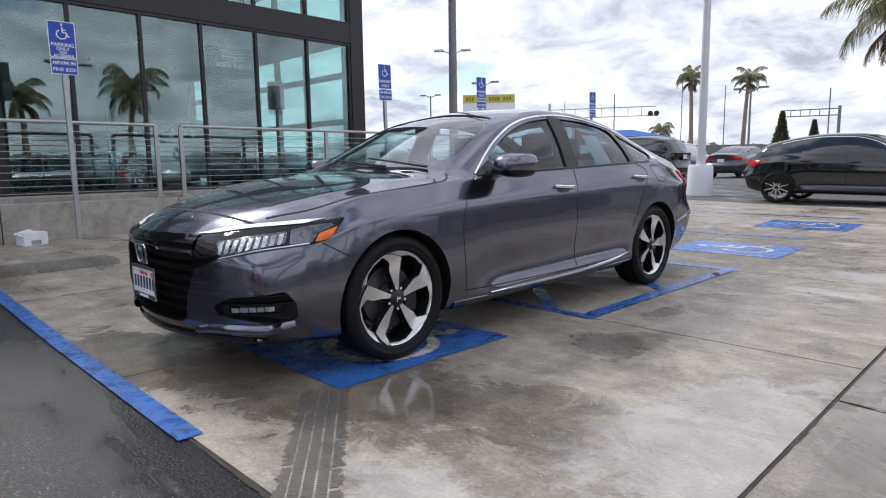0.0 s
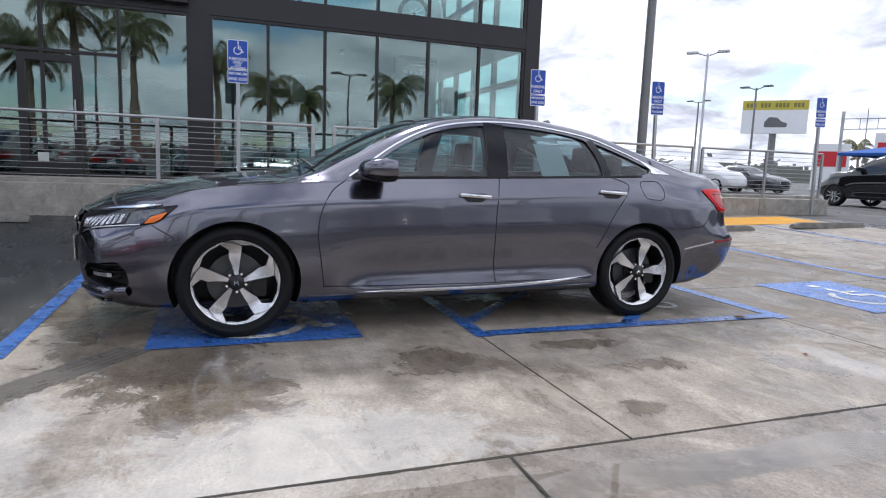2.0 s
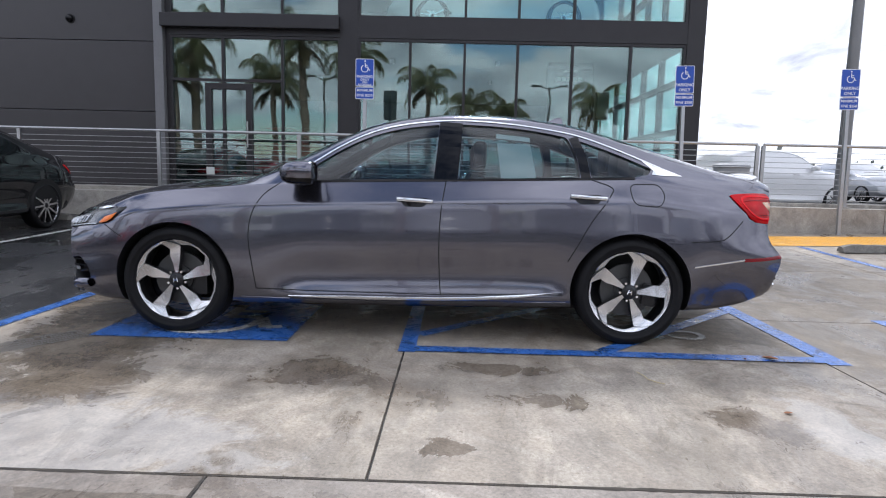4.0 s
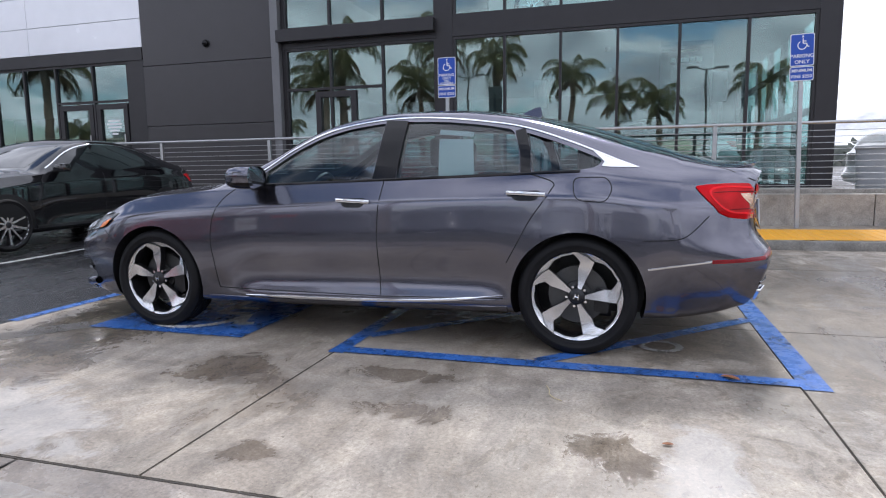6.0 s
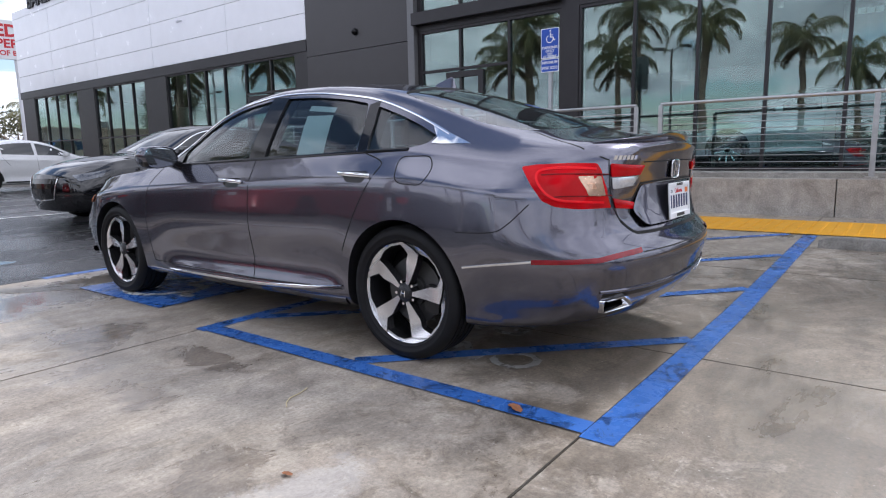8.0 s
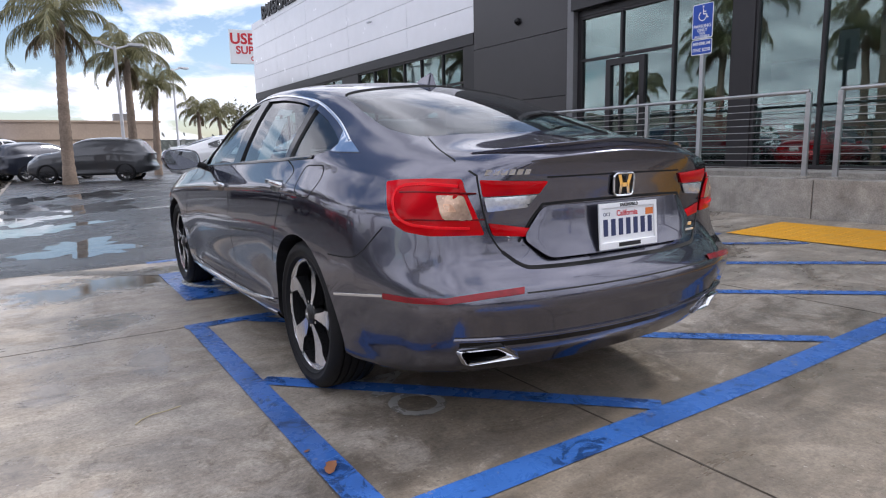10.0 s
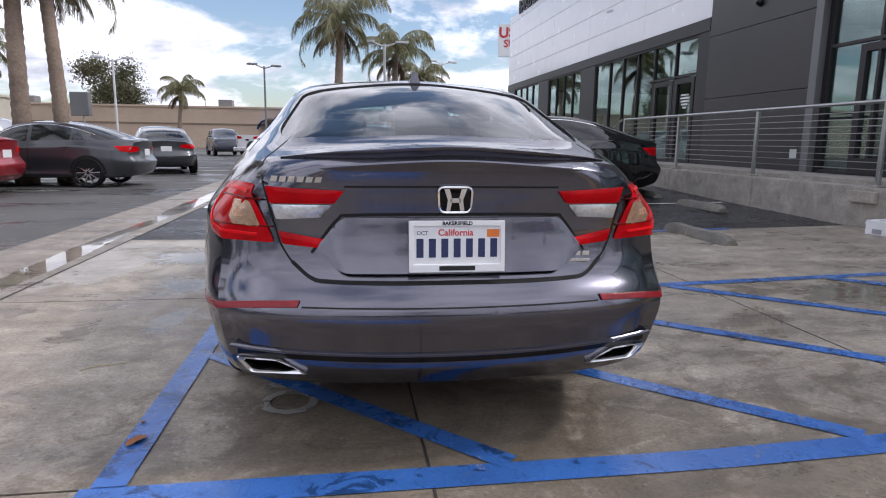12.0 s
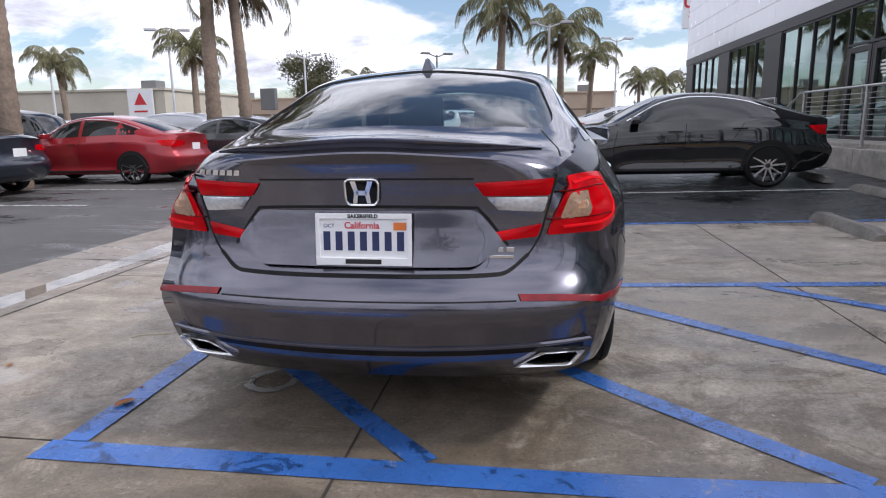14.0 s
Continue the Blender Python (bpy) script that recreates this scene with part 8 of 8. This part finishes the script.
def palm(name, height, girth, crown, seed, fan=14):
    rng = random.Random(seed)
    pt = thing(name, "queen palm with a ringed grey trunk and drooping fronds", "palm tree", group="palm trees")
    bm = bmesh.new()
    rows = []
    n = int(height / 0.11)
    bend = rng.uniform(-0.25, 0.25), rng.uniform(-0.25, 0.25)
    for k in range(n + 1):
        t = k / n
        r = girth * (1.18 - 0.42 * t + 0.25 * max(0, 0.12 - t) / 0.12 + 0.22 * math.exp(-((t - 0.95) / 0.04) ** 2)) * (1.045 if k % 2 else 0.955) * rng.uniform(0.97, 1.03)
        c = Vector((bend[0] * t * t, bend[1] * t * t, height * t))
        rows.append([bm.verts.new(c + Vector((r * math.cos(2 * math.pi * q / 12), r * math.sin(2 * math.pi * q / 12), 0))) for q in range(12)])
    for a, b in zip(rows, rows[1:]):
        for q in range(12):
            bm.faces.new((a[q], a[(q + 1) % 12], b[(q + 1) % 12], b[q]))
    part("trunk", bm, BARK, pt, "", 60)
    top = Vector((bend[0], bend[1], height))
    bm = bmesh.new()
    for k in range(fan):
        az = 2.4 * k + rng.uniform(-0.25, 0.25)
        t = k / fan
        frond(bm, top + Vector((0, 0, 0.15 * (1 - t))), az, radians(80 - 75 * t + rng.uniform(-10, 10)), crown * rng.uniform(0.9, 1.2), radians(120 + 45 * rng.random()), rng)
    part("crown", bm, FROND, pt)
    bm = bmesh.new()
    for k in range(5):
        frond(bm, top - Vector((0, 0, 0.15)), rng.uniform(0, 6.28), radians(-20), crown * 0.7, radians(70), rng)
    part("dry_skirt", bm, FROND_DEAD, pt, "dry brown fronds")
    return pt


P = [palm("palm_tree", 5.0, 0.16, 2.2, 1), palm("palm_tree", 4.4, 0.15, 1.9, 2), palm("palm_tree", 7.0, 0.19, 2.5, 3, 15), palm("palm_tree", 6.6, 0.15, 1.45, 4, 14)]
spots = [
    (0, 0.84, -21.4, 1.10, 0), (1, -1.75, -25.2, 1.12, 40), (1, -3.5, -31, 1.0, 80), (1, 8.55, -27.7, 0.74, 130), (2, 7.75, -11.25, 0.95, 10), (0, 7.15, -11.9, 1.03, 200),
    (1, 13.9, -21.4, 1.0, 250), (2, 9.8, -6.9, 1.0, 60), (1, 20.6, -22, 0.9, 300), (3, -16.9, 42.7, 1.02, 20), (3, -13.6, 43.8, 0.97, 110), (0, -0.35, 18.9, 0.98, 75),
    (2, 15.0, -5.4, 1.0, 0), (0, 15.3, -9.9, 1.15, 45), (0, 15.0, 1.2, 0.92, 170), (1, 15.6, 3.4, 0.98, 220), (0, 16, 8.0, 1.0, 330), (2, 18.5, -1.5, 0.9, 145), (1, -10.5, -46, 0.9, 15), (0, -14, -44, 0.8, 95), (1, -7.4, -39, 0.85, 35), (1, -24, 52, 0.8, 10), (0, -33, 49, 0.7, 70),
]
used = set()
for k, x, y, sc, turn in spots:
    m = Matrix.Translation((x, y, gz(x, y) - 0.03)) @ pose(0, 0, 0, 0, 0, turn)
    ob = P[k] if k not in used else copy_thing(P[k], m)
    used.add(k)
    ob.matrix_basis = m @ Matrix.Scale(sc, 4)


def leafy_tree(name, x, y, height, spread, seed, leaves=900):
    rng = random.Random(seed)
    tr = thing(name, "leafy tree standing behind the buildings", "tree", (x, y, gz(x, y) - 0.03), group="far trees")
    bm = tubed((0, 0, 0), (0.1, 0, height * 0.45), 0.2, 0.12, 9)
    tips = []
    for k in range(9):
        a = 2 * math.pi * k / 9 + rng.uniform(-0.3, 0.3)
        e = Vector((math.cos(a) * spread * rng.uniform(0.4, 0.85), math.sin(a) * spread * rng.uniform(0.4, 0.85), height * rng.uniform(0.55, 0.95)))
        tube(bm, (0.1, 0, height * rng.uniform(0.3, 0.45)), e, 0.08, 0.02, 6)
        tips.append(e)
    part("trunk", bm, BARK, tr)
    bm = bmesh.new()
    for k in range(leaves):
        t = rng.choice(tips)
        c = t + Vector((rng.gauss(0, spread * 0.20), rng.gauss(0, spread * 0.20), rng.gauss(0, height * 0.08)))
        s = rng.uniform(0.08, 0.2)
        u = Vector((rng.uniform(-1, 1), rng.uniform(-1, 1), rng.uniform(-1, 1))).normalized()
        v = u.orthogonal().normalized()
        bm.faces.new([bm.verts.new(q) for q in (c - u * s, c + v * s * 0.5, c + u * s, c - v * s * 0.5)])
    part("crown", bm, LEAVES, tr)


leafy_tree("tree", 29.5, -81, 9.8, 4.2, 5, 11000)
leafy_tree("tree", 52, -66, 5.0, 3.0, 6, 2000)


def cypress(x, y, height, spread, seed):
    """A narrow dark conifer: a short trunk and a cone of small sprays."""
    rng = random.Random(seed)
    tr = thing("cypress_tree", "small dark conical evergreen tree in the distance", "tree", (x, y, gz(x, y) - 0.03), group="cypress trees")
    part("trunk", tubed((0, 0, 0), (0, 0, height * 0.8), 0.12, 0.04, 8), BARK, tr)
    bm = bmesh.new()
    for k in range(2200):
        t = rng.random() ** 0.7
        r = spread * (1 - t) * math.sqrt(rng.random()) * rng.uniform(0.8, 1.15) + 0.05
        a = rng.uniform(0, 6.283)
        c = Vector((r * math.cos(a), r * math.sin(a), 0.4 + (height - 0.4) * t))
        s = rng.uniform(0.08, 0.2)
        u = Vector((math.cos(a), math.sin(a), rng.uniform(0.2, 1.2))).normalized()
        v = u.orthogonal().normalized()
        bm.faces.new([bm.verts.new(q) for q in (c - u * s, c + v * s * 0.5, c + u * s, c - v * s * 0.5)])
    part("crown", bm, LEAVES, tr)


cypress(-14.7, 55.8, 4.9, 1.15, 7)
cypress(-14.4, 64.2, 4.5, 1.0, 8)
leafy_tree("tree", -16, -52, 5, 4.0, 9, 2400)


# ---------------------------------------------------------------- poles, signs, far buildings
def light_pole(x, y, height, r=0.08, colour=None, heads=2, turn=0.0, pedestal=False, name="light_pole"):
    z = gz(x, y) - 0.02
    lp = thing(name, "tall grey car-park light pole with flat lamp heads" if not pedestal else "white light pole on a round white concrete pedestal", "light pole", (x, y, z), turn, "light poles")
    base = 0.0
    if pedestal:
        part("pedestal", lathe(bmesh.new(), [(0.0, 0.31), (0.70, 0.29), (0.76, 0.26), (0.77, 0.001)], 28, "Z"), WHITE_PLASTIC, lp, "white painted concrete pedestal", 40)
        base = 0.74
    part("pole", tubed((0, 0, base), (0, 0, height), r, r * 0.7, 14), colour or POLE_GREY, lp, "", 50)
    for k in range(heads):
        s = 1 if k % 2 == 0 else -1
        arm = part("arm", tubed((0, 0, height - 0.12), (s * 0.55, 0, height + 0.06), 0.035, n=8), colour or POLE_GREY, lp)
        bm = bmesh.new()
        prism(bm, rounded([(s * 0.45, -0.17), (s * 1.0, -0.17), (s * 1.0, 0.17), (s * 0.45, 0.17)], 0.05, 3), height + 0.02, height + 0.12, "Z", bevel=0.02)
        part("lamp_head", bm, colour or POLE_GREY, lp, "flat dark lamp head")


WHITE_POLE = plain("white pole paint", (0.6, 0.6, 0.62), 0.45, 0, 20, 0.06)
light_pole(-7.75, 7.9, 9.0, 0.115)
light_pole(-3.14, 11.9, 9.0, 0.10, WHITE_POLE, pedestal=True)
light_pole(-21.0, 21.5, 6.85, 0.075, WHITE_POLE, turn=40)
light_pole(-26.9, 30.9, 6.5, 0.08, turn=20)
light_pole(-11.0, 37.5, 5.1, 0.08, turn=0)
light_pole(-40, 38.0, 7.2, 0.09, turn=30)
light_pole(12.6, -31.4, 5.1, 0.07, WHITE_POLE, turn=10)
light_pole(5.2, -33.7, 5.2, 0.07, turn=30)
light_pole(-1.15, -23.0, 5.05, 0.07, WHITE_POLE, turn=0)
light_pole(16.5, -24.0, 5.6, 0.07, WHITE_POLE, turn=20)
light_pole(24.5, -26.0, 5.0, 0.07, WHITE_POLE, turn=70)
light_pole(-5.5, -36.0, 6.0, 0.07, WHITE_POLE, turn=20)
light_pole(15.5, -7.2, 6.2, 0.07, turn=90)
light_pole(16.0, 5.5, 6.0, 0.07, turn=90)


def post_sign(name, x, y, turn, w, h, z0, face, label, marks=()):
    sg = thing(name, label, "sign", (x, y, gz(x, y) - 0.02), turn)
    part("sign_post", tubed((0, 0.12, 0), (0, 0.12, z0 + h), 0.11 if h > 1 else 0.03, n=10), WHITE_POLE if h > 1 else GALVANISED, sg)
    part("sign_board", boxed(-w / 2, w / 2, -0.1, 0.1, z0, z0 + h, 0.02), face, sg)
    return sg


# text that faces -y, reads along +x
UPRIGHT = pose(0, 0, 0, 90)
us = post_sign("dealer_sign", -12.55, -41.1, 180 - 12, 4.4, 2.3, 7.2, SIGN_WHITE, "white roadside sign with red lettering on a pole")
letters("sign_lettering", "USED", 1.0, SIGN_RED, us, Matrix.Translation((-0.95, -0.11, 8.85)) @ UPRIGHT, 0.01, 0.03)
letters("sign_lettering", "SUPER", 0.72, SIGN_RED, us, Matrix.Translation((-0.8, -0.11, 8.1)) @ UPRIGHT, 0.01, 0.02)
letters("sign_lettering", "OF BAK", 0.42, SIGN_RED, us, Matrix.Translation((-0.1, -0.11, 7.55)) @ UPRIGHT, 0.01, 0.01)
rear_sign = post_sign("road_sign", 8.9, -17.5, 170, 0.6, 0.75, 1.75, POLE_GREY, "grey back of a small road sign on a post")
bb = thing("billboard", "large roadside billboard with a yellow top strip", "billboard", (-46.3, 53.6, 0.0), 41)
part("billboard_leg", tubed((0, 0.4, 0), (0, 0.4, 6.0), 0.35, n=12), POLE_GREY, bb)
part("billboard_face", boxed(-3.1, 3.1, -0.15, 0.15, 5.75, 9.2, 0.03), SIGN_WHITE, bb)
part("billboard_strip", boxed(-3.05, 3.05, -0.17, -0.152, 8.2, 9.15), SIGN_YELLOW, bb)
bm = bmesh.new()
for k in range(16):
    if k not in (3, 7, 12):
        box(bm, -2.7 + 0.34 * k, -2.45 + 0.34 * k, -0.185, -0.171, 8.45, 8.9)
part("billboard_lettering", bm, plain("olive lettering", (0.2, 0.18, 0.05), 0.6), bb)
bm = bmesh.new()
prism(bm, rounded([(-0.9, 6.4), (1.2, 6.4), (1.3, 6.8), (0.7, 7.0), (0.3, 7.4), (-0.5, 7.45), (-0.9, 6.9)], 0.15, 3), -0.17, -0.152, "Y")
part("billboard_picture", bm, SLATE_PAINT, bb)
tent = thing("canopy_tent", "blue canvas shade canopy over the far lot", "canopy", (-11.3, 22.7, 0.0), 12)
bm = bmesh.new()
c = [bm.verts.new((x, y, 2.12)) for x, y in ((-1.9, -1.6), (1.9, -1.6), (1.9, 1.6), (-1.9, 1.6))]
e = [bm.verts.new((x, y, 2.02)) for x, y in ((-1.9, -1.6), (1.9, -1.6), (1.9, 1.6), (-1.9, 1.6))]
t0, t1 = bm.verts.new((-0.4, 0, 2.48)), bm.verts.new((0.4, 0, 2.48))
for f in ((c[0], c[1], t1, t0), (c[2], c[3], t0, t1), (c[1], c[2], t1), (c[3], c[0], t0)):
    bm.faces.new(f)
for k in range(4):
    bm.faces.new((e[k], e[(k + 1) % 4], c[(k + 1) % 4], c[k]))
part("canopy_cloth", bm, CANVAS_BLUE, tent)
for x in (-1.8, 1.8):
    for y in (-1.5, 1.5):
        part("canopy_post", tubed((x, y, 0), (x, y, 2.1), 0.06, n=8), POLE_GREY, tent)
gan = thing("signal_gantry", "grey steel signal gantry over the road", "gantry", (-22.5, 41.5, 0.0), 28)
for x in (-5.2,):
    part("gantry_post", tubed((x, 0, 0), (x, 0, 5.8), 0.11, n=10), GALVANISED, gan)
bm = bmesh.new()
for z in (4.6, 5.3):
    tube(bm, (-5.2, 0, z), (3.0, 0, z), 0.04, n=6)
for k in range(8):
    tube(bm, (-5.2 + 1.02 * k, 0, 4.6), (-5.2 + 1.02 * k, 0, 5.3), 0.025, n=6)
part("gantry_beam", bm, GALVANISED, gan)
bm = bmesh.new()
for k in range(2):
    tube(bm, (2.6 + 0.45 * k, -0.15, 4.75), (2.6 + 0.45 * k, 0.15, 4.75), 0.2, n=14)
part("signal_head", bm, PLASTIC, gan)
gan2 = thing("signal_gantry", "grey steel signal gantry with a round signal head", "gantry", (-12.5, 64.7, 0.0), 195.8)
part("gantry_post", tubed((0, 0, 0), (0, 0, 6.0), 0.14, n=10), POLE_GREY, gan2)
bm = bmesh.new()
for z in (5.15, 5.75):
    tube(bm, (0, 0, z), (4.8, 0, z), 0.06, n=6)
for k in range(7):
    tube(bm, (0.8 * k, 0, 5.15), (0.8 * k, 0, 5.75), 0.04, n=6)
part("gantry_beam", bm, POLE_GREY, gan2)
part("signal_head", tubed((4.7, -0.2, 5.3), (4.7, 0.2, 5.3), 0.3, n=14), PLASTIC, gan2)
for x, y, h in ((-19.2, 46, 7.5), (-13.5, 40, 6.0), (-29, 44, 6.5), (-16, 30, 5.0), (-5.6, 33, 4.6)):
    mp = solid("mast", tubed((x, y, 0), (x, y, h), 0.045, 0.03, 8), POLE_GREY, "thin grey mast in the distance", "mast", "masts")
for x, y, w, h, mat in ((-30, 42, 2.4, 3.8, SIGN_WHITE), (-27, 44, 2.0, 4.6, SIGN_WHITE)):
    ps = thing("pylon_sign", "white pylon sign with a red panel in the distance", "sign", (x, y, 0), 35, "pylon signs")
    part("sign_board", boxed(-w / 2, w / 2, -0.2, 0.2, 0, h, 0.03), mat, ps)
    part("sign_panel", boxed(-w / 2 + 0.2, w / 2 - 0.2, -0.22, -0.202, h * 0.55, h * 0.85), SIGN_RED, ps)


def long_building(name, x0, x1, y0, y1, h, mat, label, bands=True):
    b = thing(name, label, "building", group="far buildings")
    part("wall", boxed(x0, x1, y0, y1, 0, h), mat, b)
    part("roof", boxed(x0 - 0.15, x1 + 0.15, y0 - 0.15, y1 + 0.15, h, h + 0.18), mat, b)
    if bands:
        part("band", boxed(x0, x1, y1, y1 + 0.06, h * 0.58, h * 0.62), plain("brown band", (0.2, 0.15, 0.11), 0.9), b)
    for k, x in enumerate(steps(x0 + 3, x1 - 3, 9.0)):
        if k % 2 == 0:
            part("roof_unit", boxed(x - 0.7, x + 0.7, y1 - 4, y1 - 2.6, h + 0.18, h + 1.0, 0.03), POLE_GREY, b)
    return b


beige = long_building("warehouse", -9.0, 46.0, -76, -64, 4.1, BEIGE_STUCCO, "long low beige warehouse with a dark band")
aw = thing("awning", "blue arched awning on the beige warehouse", "awning", (6.2, -63.9, 0))
bm = bmesh.new()
for s0 in (-2.6, 0.6):
    prev = None
    for k in range(9):
        a = math.pi * k / 8
        row = [bm.verts.new((s0 + 1.5 - 1.5 * math.cos(a), y, 2.0 + 1.1 * math.sin(a))) for y in (-0.05, 1.6)]
        if prev:
            bm.faces.new((prev[0], prev[1], row[1], row[0]))
        prev = row
part("awning_cloth", bm, CANVAS_BLUE, aw)
cream = long_building("showroom", 29.3, 60, -58, -44, 4.2, CREAM_STUCCO, "cream low showroom building across the lot", False)
part("shop_front", boxed(34, 58, -43.98, -43.9, 0.2, 2.5), DARK_GLASS, cream, "dark shop front")
for x, w, h, z, mat, lab in ((31.3, 2.2, 3.0, 1.7, SIGN_WHITE, "white sign panel with a red triangle mark"),):
    sp = thing("logo_sign", lab, "sign", (x, -43.85, 0))
    part("sign_board", boxed(-w / 2, w / 2, 0, 0.15, z, z + h - 0.4), mat, sp)
    bm = bmesh.new()
    prism(bm, [(-0.55, z + 1.35), (0.55, z + 1.35), (0.0, z + 2.35)], 0.155, 0.17, "Y")
    part("sign_mark", bm, SIGN_RED, sp)
    part("sign_bar", boxed(-0.6, 0.6, 0.155, 0.165, z + 0.75, z + 0.9), SIGN_RED, sp)
bn = thing("banner", "red and pink banners on the beige wall", "banner", (39.0, -63.7, 0))
part("banner_upper", boxed(-2.6, 2.5, 0, 0.05, 2.65, 3.95), plain("dark red banner", (0.28, 0.03, 0.05), 0.6), bn)
part("banner_lower", boxed(-2.6, 2.5, 0, 0.05, 1.35, 2.6), SIGN_PINK, bn)
bm = bmesh.new()
for k in range(9):
    box(bm, -2.4 + 0.53 * k, -2.02 + 0.53 * k, 0.052, 0.07, 2.08, 2.45)
    box(bm, -2.4 + 0.53 * k, -2.02 + 0.53 * k, 0.052, 0.07, 1.5, 1.87)
part("banner_lettering", bm, SIGN_RED, bn)
bm = bmesh.new()
for k in range(7):
    box(bm, -2.3 + 0.66 * k, -1.85 + 0.66 * k, 0.052, 0.07, 3.45, 3.8)
part("banner_lettering", bm, SIGN_WHITE, bn)
rc = thing("trash_can", "grey plastic trash can behind the railing", "trash can", (-7.3, 5.55, gz(-7.3, 5.55) + 0.0))
part("can_body", lathe(bmesh.new(), [(0, 0.27), (1.1, 0.32), (1.12, 0.34), (1.16, 0.33), (1.2, 0.2), (1.2, 0.001)], 24, "Z"), plain("grey can plastic", (0.3, 0.31, 0.32), 0.6), rc, "", 40)
# low line of trees and roofs all round the horizon
bm = bmesh.new()
rng = random.Random(4)
for k in range(420):
    a = 2 * math.pi * (k + rng.random()) / 420
    d = rng.uniform(150, 260)
    c = Vector((math.cos(a) * d, math.sin(a) * d, 0))
    if rng.random() < 0.3:
        w, h = rng.uniform(4, 14), rng.uniform(3, 6)
        u = Vector((-c.y, c.x, 0)).normalized() * w
        vs = [bm.verts.new(v) for v in (c - u, c + u, c + u + Vector((0, 0, h)), c - u + Vector((0, 0, h)))]
        bm.faces.new(vs)
    for q in range(26):
        p = c + Vector((rng.gauss(0, 3.5), rng.gauss(0, 3.5), abs(rng.gauss(0, 1.0)) * 2.2 + 0.4))
        s = rng.uniform(0.5, 1.4)
        u = Vector((rng.uniform(-1, 1), rng.uniform(-1, 1), rng.uniform(-1, 1))).normalized()
        v = u.orthogonal().normalized()
        bm.faces.new([bm.verts.new(w_) for w_ in (p - u * s, p + v * s * 0.7, p + u * s, p - v * s * 0.7)])
solid("far_treeline", bm, foliage("far hazy trees", (0.10, 0.115, 0.10), (0.20, 0.21, 0.19)), "hazy line of distant trees and roofs", "treeline", kind="stuff")


# ---------------------------------------------------------------- concrete slabs of the pad
pad = thing("concrete_pad", "stained damp concrete parking pad cast in large slabs", "pavement", kind="structure")
for x0, x1 in zip(PAD_X, PAD_X[1:]):
    for y0, y1 in zip(PAD_Y, PAD_Y[1:]):
        bm = bmesh.new()
        g = 0.006
        xs, ys = steps(x0 + g, x1 - g, 0.4), steps(y0 + g, y1 - g, 0.4)
        sheet(bm, xs, ys, 0.0)
        edge = [e for e in bm.edges if e.is_boundary]
        made = bmesh.ops.extrude_edge_only(bm, edges=edge)["geom"]
        for v in made:
            if isinstance(v, bmesh.types.BMVert):
                v.co.z -= 0.03
        bmesh.ops.recalc_face_normals(bm, faces=bm.faces)
        if sum(f.normal.z for f in bm.faces) < 0:
            bmesh.ops.reverse_faces(bm, faces=bm.faces)
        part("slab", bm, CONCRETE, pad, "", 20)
